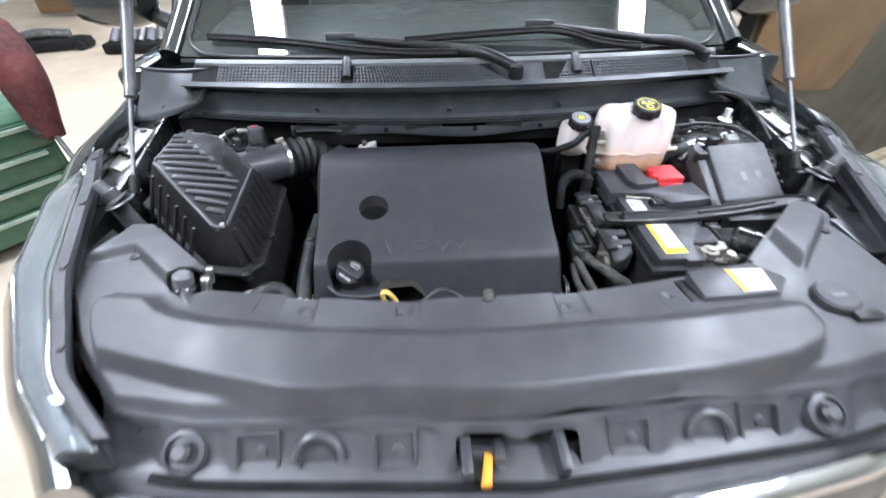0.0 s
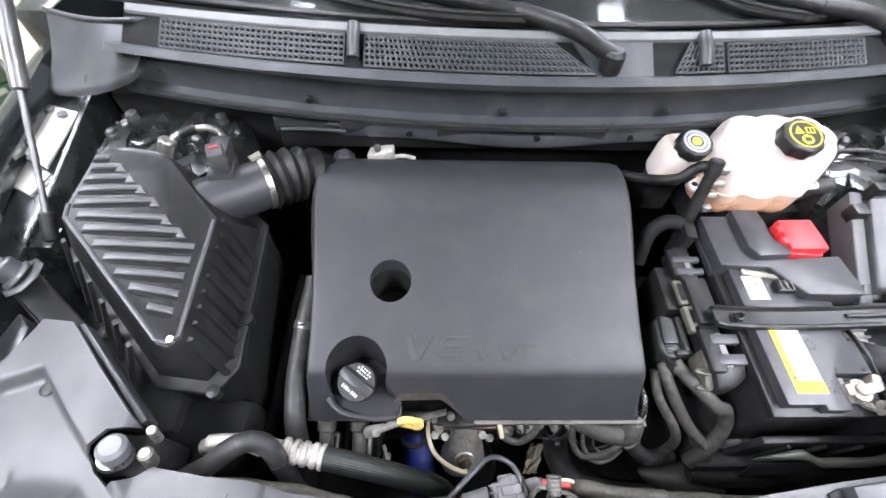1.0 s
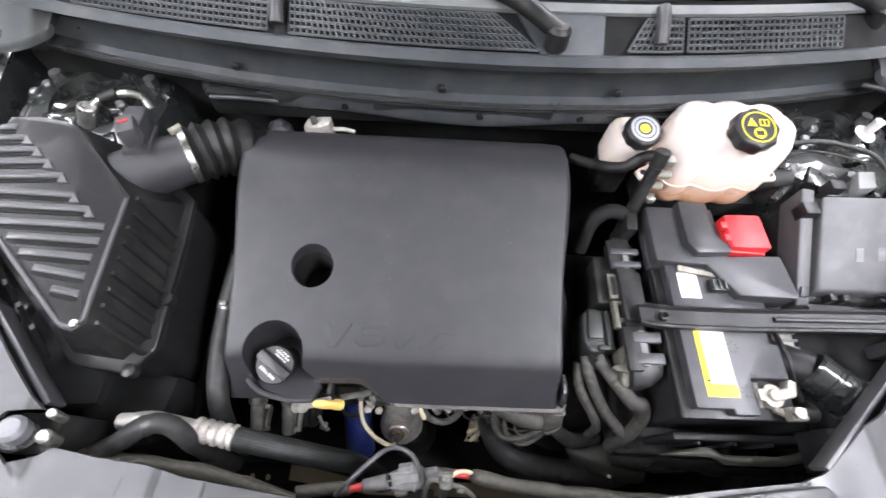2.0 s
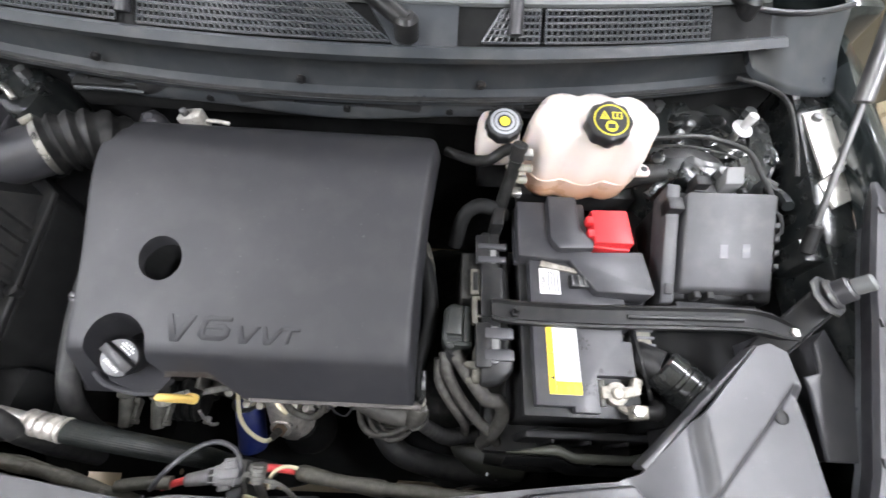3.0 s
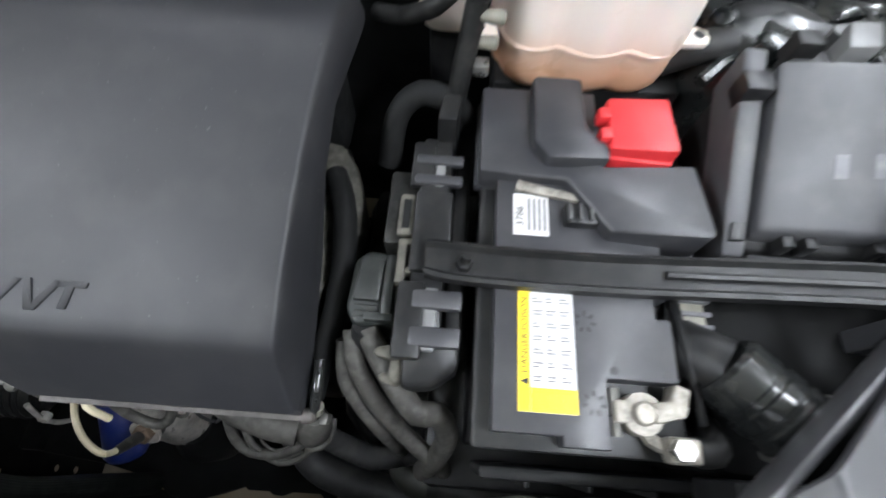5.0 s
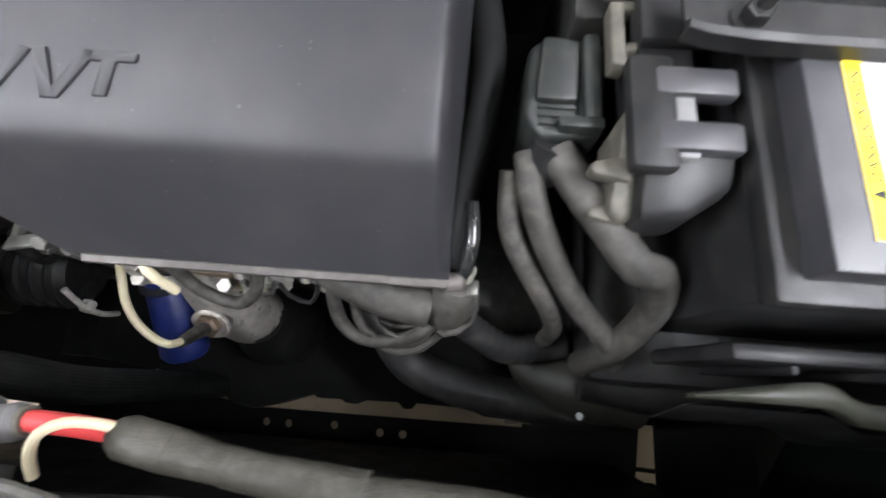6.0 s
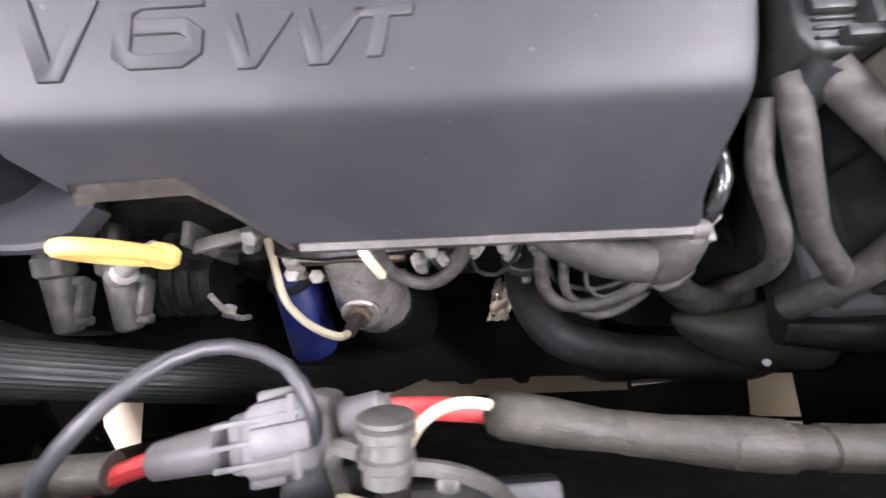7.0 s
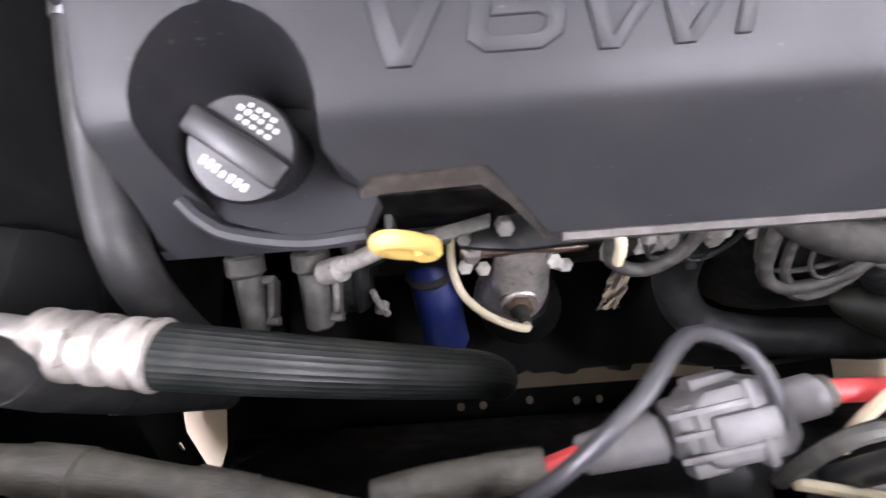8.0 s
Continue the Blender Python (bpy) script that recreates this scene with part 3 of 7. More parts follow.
for x in (-0.44, -0.22, 0.02, 0.20, 0.34):
    part("flange_hole", rod((x, bow(x, 1.112, 1.20) + 0.002, 0.950), (x, bow(x, 1.112, 1.20) - 0.0048, 0.949), 0.0065, 12), DARK, flg)
for x in (-0.40, -0.05, 0.25):
    y = bow(x, 1.112, 1.20)
    part("cowl_clip", rod((x, y + 0.014, 1.000), (x, y + 0.004, 0.998), 0.008, 10, bevel=0.002), CAPBLK, car)


def deck(x, v):
    """The grille deck from the ledge (v 0) to the glass (v 1)."""
    return (x, bow(x, 1.135, 1.215) + v * 0.075, 1.062 + 0.042 * v - 0.010 * (x / 0.7) ** 2)


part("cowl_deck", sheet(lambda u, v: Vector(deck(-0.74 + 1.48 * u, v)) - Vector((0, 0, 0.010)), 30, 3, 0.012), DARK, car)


def grille(x0, x1, v0, v1, skew):
    b = bmesh.new()
    n, rows = max(4, int((x1 - x0) / 0.0095)), 5
    for j in range(rows + 1):
        v = v0 + (v1 - v0) * j / rows
        xa, xb = x0 + skew[0] * j / rows, x1 + skew[1] * j / rows
        tube([deck(xa + (xb - xa) * k / 10, v) for k in range(11)], 0.0023, 5, 1.0, b)
    for i in range(n + 1):
        lo, hi = x0 + (x1 - x0) * i / n, x0 + skew[0] + (x1 + skew[1] - x0 - skew[0]) * i / n
        tube([deck(lo, v0), deck(hi, v1)], 0.0021, 5, 1.0, b, smooth_path=False)
    return b


part("screen_trim", sheet(lambda u, v: Vector(deck(-0.73 + 1.46 * u, 0.76 + 0.16 * v)) + Vector((0, 0, 0.004)), 30, 2, 0.006), TRIM, car, "pale trim strip below the windscreen")
part("cowl_grille", grille(-0.66, -0.33, 0.10, 0.70, (0.0, 0.0)), COWL, car, "fine black plastic cowl grille")
part("cowl_grille", grille(-0.295, 0.10, 0.08, 0.70, (0.0, -0.07)), COWL, car, "fine black plastic cowl grille")
part("cowl_grille", grille(0.245, 0.335, 0.10, 0.70, (0.03, 0.0)), COWL, car, "fine black plastic cowl grille")
part("cowl_grille", grille(0.345, 0.62, 0.10, 0.70, (0.0, 0.0)), COWL, car, "fine black plastic cowl grille")
for x in (-0.313, 0.295):
    part("washer_nozzle", tube([(x, deck(x, 0.15)[1], 1.075), (x, deck(x, 0.45)[1], 1.094), (x, deck(x, 0.8)[1], 1.104)], 0.011, 10), GREYBLK, car, "small plastic washer nozzle")
part("cowl_gap", sheet(lambda u, v: deck(0.105 - 0.05 * v + 0.10 * u + 0.05 * u * v, 0.02 + 0.9 * v), 6, 4, 0.004), COWL, car, "smooth pale patch round the wiper spindle")


# windscreen with a dark border, and the cabin behind it
def screen(u, v, lift=0.0):
    x = -0.80 + 1.60 * u
    w = 1 - 0.13 * v
    return (x * w, bow(x, 1.228, 1.345, 0.80) + 0.80 * v, 1.098 + 0.47 * v - 0.012 * (x / 0.8) ** 2 + 0.03 * math.sin(math.pi * v) + lift)


part("windscreen", sheet(lambda u, v: screen(u, v), 28, 14, 0.005), GLASS, car, "green-tinted windscreen with lamp reflections").visible_shadow = False
part("screen_border", tube([screen(0.012, v, 0.001) for v in np.linspace(1, 0.06, 10)] + [screen(0.04, 0.012, 0.001)] + [screen(u, 0.004, 0.001) for u in np.linspace(0.08, 0.92, 16)] + [screen(0.96, 0.012, 0.001)]
                        + [screen(0.988, v, 0.001) for v in np.linspace(0.06, 1, 10)], 0.006, 8), BLACK, car, "black trim round the windscreen")
part("screen_frit", sheet(lambda u, v: screen(u, 0.07 * v - 0.005, -0.010), 24, 2, 0.003), DARK, car)
part("dashboard", loft([[(x, y, z) for y, z in ((1.33, 0.90), (1.33, 1.075), (1.50, 1.125), (1.75, 1.135), (1.86, 1.08), (1.86, 0.90))] for x in np.linspace(-0.74, 0.74, 9)]), BLACK, car, "black dashboard")
part("cabin_floor", box(-0.86, 0.86, 1.36, 4.2, 0.30, 0.36, 0.01), DARK, car)
part("rear_seat", box(-0.62, 0.62, 2.3, 2.75, 0.36, 1.10, 0.06), GREYBLK, car)
for s in (-1, 1):
    part("door", prism([(s * 0.90, 1.32), (s * 0.985, 1.32), (s * 0.99, 4.3), (s * 0.90, 4.3)], 0.30, 1.06, 0.02), PAINT, car, "black painted door side")
    part("side_window", loft([[(s * x, y, z) for x, z in ((0.935, 1.055), (0.950, 1.055), (0.730, 1.555), (0.715, 1.555))] for y in (1.62, 2.1, 4.22)]), BAYGLOSS, car, "dark tinted side window")
    part("pillar", tube([(s * 0.83, 1.36, 1.08), (s * 0.77, 1.75, 1.34), (s * 0.70, 2.14, 1.58)], 0.032, 10), PAINT, car)
    part("front_wheel", rod((s * 0.70, 0.98, 0.34), (s * 0.90, 0.98, 0.34), 0.34, 30, bevel=0.03), RUBBER, car)
    part("rear_wheel", rod((s * 0.70, 3.95, 0.34), (s * 0.90, 3.95, 0.34), 0.34, 30, bevel=0.03), RUBBER, car)
part("roof", loft([[(x, y, 1.58 + 0.05 * math.sin(math.pi * (y - 2.1) / 2.4) - 0.07 * (x / 0.7) ** 2 + t) for x, t in [(a, 0.0) for a in np.linspace(-0.72, 0.72, 9)] + [(a, -0.03) for a in np.linspace(0.72, -0.72, 9)]] for y in np.linspace(2.08, 4.3, 10)]), PAINT, car, "black painted roof")
part("tailgate", box(-0.90, 0.90, 4.22, 4.34, 0.4, 1.56, 0.04), PAINT, car)

# wipers
def wiper(pivot, elbow, tip, blade):
    w = part("wiper", tube([pivot, Vector(pivot).lerp(Vector(elbow), 0.45) + Vector((0, 0, 0.012)), elbow], 0.0145, 12), BLACK, car, "black wiper arm and blade")
    part("spindle_cap", rod(Vector(pivot) + Vector((0, 0, -0.03)), Vector(pivot) + Vector((0, 0, 0.012)), 0.019, 16, bevel=0.006), BLACK, w)
    part("wiper_arm", tube([elbow, Vector(elbow).lerp(Vector(tip), 0.6)], lambda u: 0.0135 - 0.006 * u, 10), BLACK, w)
    b = bmesh.new()
    tube(blade, 0.0085, 8, 0.03, b)
    tube([Vector(p) + Vector((0, -0.003, 0.010)) for p in blade], 0.003, 6, 0.03, b)
    part("blade", b, RUBBER, w, "long rubber wiper blade")
    part("blade_joint", box(-0.04, 0.04, -0.008, 0.008, -0.008, 0.012, 0.004, Matrix.Translation(Vector(elbow).lerp(Vector(tip), 0.62))), GREYBLK, w)


def glass_at(x, y):
    v = max(0.0, (y - bow(x, 1.228, 1.345, 0.80)) / 0.80)
    return Vector((x, y, 1.098 + 0.47 * v - 0.012 * (x / 0.8) ** 2 + 0.03 * math.sin(math.pi * v) + 0.012))


wiper((0.126, 1.152, 1.092), (-0.031, 1.243, 1.118), (-0.52, 1.335, 1.150), [glass_at(x, y) for x, y in ((0.03, 1.228), (-0.13, 1.232), (-0.26, 1.249), (-0.49, 1.304), (-0.71, 1.362))])
wiper((0.69, 1.265, 1.085), (0.53, 1.285, 1.120), (0.02, 1.320, 1.182), [glass_at(x, y) for x, y in ((0.50, 1.268), (0.38, 1.272), (0.26, 1.291), (0.11, 1.280), (-0.16, 1.266))])

# raised bonnet, above and behind the bay
def bonnet(u, v, lift=0.0):
    x = (-0.86 + 1.72 * u) * (1 - 0.10 * v * v)
    return (x, 1.31 - 0.62 * v - 0.03 * math.cos(x * 2), 1.36 + 0.95 * v + 0.05 * math.sin(math.pi * v) + lift)


part("bonnet", sheet(lambda u, v: bonnet(u, v), 12, 12, 0.03), PAINT, car, "raised black bonnet")

# firewall, nose, radiator and underbody
part("firewall", box(-0.80, 0.80, 1.20, 1.26, 0.25, 0.965, 0.01), DARK, car)
part("cowl_shelf", box(-0.47, 0.50, 1.13, 1.21, 0.90, 0.955, 0.008), DARK, car)
for x0, x1, z in ((-0.46, -0.34, 0.948), (-0.30, -0.02, 0.938), (0.06, 0.20, 0.940)):
    part("shelf_seam", tube([(x0, 1.126, z), ((x0 + x1) / 2, 1.124, z + 0.003), (x1, 1.126, z - 0.003)], 0.0035, 8), COWL, car)
nose = []
for x in np.linspace(-0.62, 0.62, 25):
    y = 0.225 + 0.075 * (x / 0.62) ** 2
    nose.append([(x, y + a, 0.862 + b) for a, b in ((0.07, -0.02), (0.055, 0.004), (0.02, 0.006), (-0.004, -0.004), (-0.03, -0.03), (-0.05, -0.12), (-0.03, -0.55), (0.06, -0.55))])
part("bumper", loft(nose), SHIELD, car, "dark grey bumper edge")
chrome = [(x, 0.188 + 0.085 * (x / 0.62) ** 2, 0.850) for x in np.linspace(-0.565, 0.565, 21)]
part("grille_trim", tube(chrome, lambda u: 0.006 + 0.011 * min(1, 9 * min(u, 1 - u)), 12), CHROME, car, "bright chrome grille trim")
part("radiator_support", box(-0.60, 0.60, 0.40, 0.475, 0.74, 0.845, 0.012), BLACK, car)
part("radiator", box(-0.46, 0.50, 0.405, 0.445, 0.32, 0.74, 0.006), DARK, car)
part("fan_shroud", box(-0.44, 0.44, 0.445, 0.468, 0.33, 0.77, 0.01), BLACK, car)
tray = part("undertray", prism([(-0.66, 0.22), (0.66, 0.22), (0.80, 0.36), (0.88, 0.50), (0.92, 0.66), (0.95, 0.90), (0.96, 1.2), (-0.96, 1.2), (-0.95, 0.90), (-0.92, 0.66), (-0.88, 0.50), (-0.80, 0.36)], 0.142, 0.150, 0), DARK, car, "black underbody tray with round drain holes")
holes = bmesh.new()
for x, y in ((-0.525, 0.524), (-0.482, 0.523), (-0.178, 0.463), (-0.134, 0.463), (-0.043, 0.467), (0.048, 0.460), (0.093, 0.460)):
    rod((x, y, 0.10), (x, y, 0.20), 0.0080, 14, into=holes)
cut(tray, holes)
for hole in ([(-0.425, 0.518), (-0.20, 0.489), (0.325, 0.491), (0.325, 0.580), (-0.425, 0.580)],
             [(0.544, 0.437), (0.690, 0.430), (0.690, 0.512), (0.552, 0.514)], [(0.540, 0.404), (0.660, 0.400), (0.664, 0.424), (0.543, 0.430)],
             [(0.283, 0.423), (0.355, 0.420), (0.355, 0.408), (0.301, 0.410)], [(-0.720, 0.452), (-0.660, 0.367), (-0.642, 0.390), (-0.634, 0.420), (-0.640, 0.514), (-0.735, 0.514)], [(-0.727, 0.436), (-0.716, 0.421), (-0.721, 0.419), (-0.733, 0.432)]):
    cut(tray, prism(hole, 0.10, 0.20, 0))
part("subframe_beam", box(-0.60, 0.27, 0.405, 0.440, 0.150, 0.200, 0.006), DARK, car, "black steel subframe beam")
part("subframe_rail", box(-0.56, -0.49, 0.56, 1.2, 0.150, 0.230, 0.008), DARK, car)
part("subframe_rail", box(0.345, 0.43, 0.53, 1.2, 0.150, 0.230, 0.008), DARK, car)
part("mount_bracket", box(0.478, 0.62, 0.36, 0.60, 0.372, 0.383, 0.003), DARK, car)
part("lamp_well", prism([(0.64, 0.40), (0.74, 0.45), (0.85, 0.64), (0.66, 0.64)], 0.74, 0.755, 0.003), DARK, car)


# ---------------- radiator cover panel ----------------
REAR = [(0, 0.512), (0.16, 0.515), (0.32, 0.536), (0.45, 0.549), (0.515, 0.560), (0.535, 0.606), (0.67, 0.738), (0.712, 0.742), (0.735, 0.66), (0.748, 0.625)]
FRONT = [(0, 0.293), (0.28, 0.309), (0.45, 0.318), (0.56, 0.341), (0.655, 0.434), (0.725, 0.542), (0.748, 0.620)]
REAR_R = [(0, 0.512), (0.16, 0.515), (0.32, 0.536), (0.43, 0.548), (0.460, 0.558), (0.507, 0.600), (0.553, 0.640), (0.643, 0.724), (0.662, 0.729), (0.682, 0.718), (0.702, 0.706), (0.735, 0.66), (0.748, 0.625)]
# foot of the bulge's rear slope, and its front edge
TROUGH = [(-0.66, 0.560), (-0.64, 0.550), (-0.578, 0.544), (-0.545, 0.515), (-0.513, 0.500), (-0.44, 0.482), (-0.30, 0.457), (-0.12, 0.4385), (0.02, 0.438), (0.16, 0.443), (0.32, 0.452), (0.47, 0.462), (0.52, 0.470)]
PILLOW = [(-0.66, 0.56), (-0.651, 0.520), (-0.644, 0.478), (-0.626, 0.439), (-0.599, 0.403), (-0.468, 0.360), (-0.333, 0.323), (-0.27, 0.313), (-0.216, 0.318), (-0.125, 0.307), (-0.026, 0.297),
          (0.055, 0.290), (0.129, 0.303), (0.193, 0.301), (0.272, 0.312), (0.373, 0.329), (0.425, 0.351), (0.456, 0.384), (0.487, 0.46)]
# sunk pockets of the rear ledge, and the dents of its fasteners
POCKETS = [(-0.374, -0.314, 0.466, 0.60), (-0.184, -0.157, 0.470, 0.498), (0.081, 0.129, 0.453, 0.60)]
DENTS = [(-0.332, 0.498, 0.011), (-0.170, 0.484, 0.007), (0.094, 0.479, 0.009), (0.270, 0.488, 0.008)]


def step(a, b, v):
    t = min(1, max(0, (v - a) / (b - a)))
    return t * t * (3 - 2 * t)


def panel_z(x, y):
    yf, yt = curve_at(FRONT, abs(x)), curve_at(TROUGH, x)
    z = 0.930 - 0.012 * step(0.60, 0.74, y)
    # padded bulge
    side = step(-0.668, -0.640, x) * (1 - step(0.435, 0.487, x))
    yp = curve_at(PILLOW, x)
    z += 0.032 * side * (1 - step(yt - 0.044, yt + 0.002, y)) * step(yp - 0.009, yp + 0.015, y)
    # the ledge behind it falls to the rear, with sunk pockets
    z -= 0.013 * step(-0.62, -0.5, x) * (1 - step(0.44, 0.52, x)) * min(1, max(0, (y - yt) / 0.075))
    for x0, x1, y0, y1 in POCKETS:
        z -= 0.0045 * step(x0 - 0.002, x0 + 0.004, x) * (1 - step(x1 - 0.004, x1 + 0.002, x)) * step(y0 - 0.002, y0 + 0.004, y) * (1 - step(y1 - 0.004, y1 + 0.002, y))
    for dx, dy, r in DENTS:
        z -= 0.007 * math.exp(-((x - dx) ** 2 + (y - dy) ** 2) / (0.55 * r * r))
    # raised corner humps
    hx = abs(x)
    ye = min(0.576 + 0.96 * (hx - 0.581), 0.667 - 0.46 * (hx - 0.676))
    inside = step(0.522, 0.545, hx) * step(ye - 0.009, ye + 0.011, y)
    z += 0.018 * inside
    # the panel drops beside the lamp on the battery side
    z -= 0.075 * step(0.684, 0.702, x) * step(0.51, 0.57, y)
    # lip falls to the front
    z -= 0.020 * (1 - step(yf - 0.002, yf + 0.022, y))
    return z


def panel(u, v):
    x = -0.748 + 1.496 * u
    a, b = curve_at(FRONT, abs(x)), curve_at(REAR_R if x > 0 else REAR, abs(x)) - 0.008 * step(-0.40, -0.33, x) * (1 - step(-0.16, -0.10, x))
    y = a + (b - a) * v
    return (x, y, panel_z(x, y))


# near-black tube laid along the gap to paint its shade
bumper_gap_shade = part("bumper_gap_shade", tube([(x, curve_at(FRONT, abs(x)) - 0.054 - 0.012 * (1 - (x / 0.6) ** 2), 0.866 - 0.001) for x in np.linspace(-0.50, 0.50, 31)], 0.0065, 8), DARK, car, "dark strip drawn for the shade in the gap above the bumper")
shield = thing("radiator_cover", "dark grey moulded plastic panel over the radiator", "cover panel", (0, 0.42, 0.84))
top = part("cover_panel", sheet(panel, 460, 96, 0.006), SHIELD, shield)
cut(top, prism([(-0.580, 0.572), (-0.567, 0.552), (-0.546, 0.537), (-0.520, 0.549), (-0.498, 0.565), (-0.512, 0.587), (-0.528, 0.602), (-0.562, 0.597)], 0.8, 1.1, 0))
cut(top, rod((-0.030, 0.511, 0.85), (-0.030, 0.511, 1.0), 0.0145, 22))
# front face: a sloped skirt with pockets
def skirt(u, v):
    x = -0.60 + 1.20 * u
    yf = curve_at(FRONT, abs(x))
    ph = math.sin((x + 0.02) * 34)
    pocket = 0.009 * step(0.2, 0.8, abs(ph)) * step(0.1, 0.3, v) * (1 - step(0.7, 0.95, v))
    return (x, yf + 0.002 - 0.050 * v - 0.012 * (1 - (x / 0.6) ** 2) * v + pocket, 0.909 - 0.052 * v)


face = part("front_face", sheet(skirt, 120, 12, 0.006), SHIELD, shield, "sloped front face with moulded pockets")
cut(face, box(-0.105, 0.06, 0.15, 0.305, 0.84, 0.893, 0.004))
for x in (-0.46, 0.415):
    yf = curve_at(FRONT, abs(x)) - 0.027
    part("fastener_boss", lathe([(0.030, -0.004), (0.028, 0.006), (0.022, 0.008), (0.020, 0.002)], on((x, yf, 0.882), (0, -0.5, 0.8)), 22), SHIELD, shield)
    part("fastener_bolt", rod((x, yf, 0.882), (x, yf - 0.008, 0.898), 0.0135, 18, bevel=0.005), GREYBLK, shield, "round dark bolt head")
part("clip_slot", tube([Vector((-0.532, 0.333, 0.893)) + 0.011 * Vector((math.cos(a), 0.7 * math.sin(a), 0.5 * math.sin(a))) for a in np.linspace(-1.5, 0.9, 9)], 0.0022, 6), DARK, shield)
for x in (-0.365, -0.185, 0.13, 0.318):
    yf = curve_at(FRONT, abs(x)) - 0.026
    fm = on((x, yf, 0.8815), (0, -0.72, 0.70), 0)
    cut(face, loft([[fm @ Vector((a * 0.024, b * 0.020, z)) for a, b in ((-1, -1), (1, -1), (1, 1), (-1, 1))] for z in (-0.03, 0.03)]))
    pk = part("square_pocket", loft([[fm @ Vector((a * w, b * h, z)) for a, b in ((-1, -1), (1, -1), (1, 1), (-1, 1))] for w, h, z in ((0.031, 0.027, -0.006), (0.029, 0.025, 0.002), (0.025, 0.021, 0.0025), (0.022, 0.018, -0.012))]), SHIELD, shield, "square moulded pocket")
    part("pocket_button", lathe([(0.0085, -0.012), (0.0075, -0.003), (0.005, -0.002)], fm @ Matrix.Translation((0.004, -0.002, 0)), 14), SHIELD, pk)
for x in (-0.285, 0.243):
    yf = curve_at(FRONT, abs(x)) - 0.026
    fm = on((x, yf, 0.880), (0, -0.72, 0.70), 0)
    ar = part("arched_pocket", tube([fm @ Vector((0.030 * math.cos(a), 0.032 * math.sin(a) - 0.010, 0.003)) for a in np.linspace(0, math.pi, 11)], 0.006, 8), SHIELD, shield, "arched moulded pocket")
    cut(face, lathe([(0.025, -0.03), (0.025, 0.03)], fm @ Matrix.Translation((0, -0.006, 0)), 24))
    part("pocket_floor", lathe([(0.027, -0.004), (0.025, -0.014), (0.019, -0.015), (0.014, -0.006), (0.006, -0.003)], fm @ Matrix.Translation((0, -0.006, 0)), 24), SHIELD, ar)
for x, y in ((0.652, 0.632), (-0.665, 0.648)):
    part("push_clip", lathe([(0.0095, -0.002), (0.0095, 0.002), (0.007, 0.0035), (0.003, 0.0035)], Matrix.Translation((x, y, panel_z(x, y) + 0.001)), 16), BLACK, shield)
for dx, dy, r in DENTS:
    part("push_clip", lathe([(r * 0.62, -0.002), (r * 0.62, 0.001), (r * 0.45, 0.0022)], Matrix.Translation((dx, dy, panel_z(dx, dy) + 0.001)), 14), SHIELD, shield)
for xa, xb, ya, yb in ((-0.144, -0.142, 0.459, 0.512), (0.079, 0.081, 0.451, 0.506), (0.257, 0.240, 0.453, 0.510), (-0.415, -0.412, 0.494, 0.530)):
    part("panel_seam", tube([(xa + (xb - xa) * q, ya + (yb - ya) * q, panel_z(xa + (xb - xa) * q, ya + (yb - ya) * q) - 0.0002) for q in np.linspace(0, 1, 8)], 0.0011, 6), SHIELD, shield)
part("dark_band", prism([(0.299, 0.467), (0.316, 0.473), (0.317, 0.530), (0.299, 0.524)], 0.912, lambda x, y: panel_z(x, y) + 0.003, 0.001), BLACK, shield, "dark sunk band beside the pad")
part("raised_pad", prism([(0.318, 0.468), (0.450, 0.470), (0.480, 0.503), (0.442, 0.545), (0.318, 0.530)], 0.912, 0.938, 0.003), SHIELD, shield)
sticker = part("caution_label", prism([(0.386, 0.475), (0.443, 0.477), (0.450, 0.526), (0.383, 0.527)], 0.9382, 0.9392, 0), LABELW, shield, "white caution sticker with an orange edge", smooth=0)
part("label_edge", prism([(0.386, 0.475), (0.396, 0.4754), (0.393, 0.5268), (0.383, 0.527)], 0.9393, 0.9398, 0), ORANGE, sticker, smooth=0)
for k in range(4):
    part("print_bar", prism([(0.400, 0.484 + 0.009 * k), (0.438, 0.485 + 0.009 * k), (0.438, 0.488 + 0.009 * k), (0.400, 0.487 + 0.009 * k)], 0.9393, 0.9398, 0), GREYINK, sticker, smooth=0)
for s in (-1, 1):
    cx, cyy, ex, ey = (0.464, 0.562, 0.656, 0.726) if s > 0 else (0.535, 0.606, 0.67, 0.738)
    part("corner_skirt", prism([(s * cx, cyy), (s * ex, ey), (s * (ex - 0.006), ey + 0.004), (s * (cx - 0.006), cyy + 0.005)], 0.895, 0.925, 0.002), SHIELD, shield)

latch = thing("bonnet_latch", "black steel bonnet latch with an orange release lever", "latch", (-0.02, 0.26, 0.85))
part("latch_plate", box(-0.10, 0.055, 0.245, 0.300, 0.846, 0.858, 0.003), STEEL, latch)
part("latch_cheek", box(-0.10, -0.085, 0.235, 0.285, 0.856, 0.895, 0.003), GREYBLK, latch)
part("latch_cheek", box(0.025, 0.040, 0.235, 0.285, 0.856, 0.895, 0.003), GREYBLK, latch)
part("latch_hook", tube([(-0.045, 0.285, 0.862), (-0.048, 0.27, 0.880), (-0.05, 0.25, 0.888)], 0.008, 8), STEEL, latch)
part("release_lever", prism([(-0.078, 0.225), (-0.064, 0.225), (-0.057, 0.262), (-0.068, 0.266)], 0.872, 0.886, 0.003), ORANGE, latch, "orange release lever")

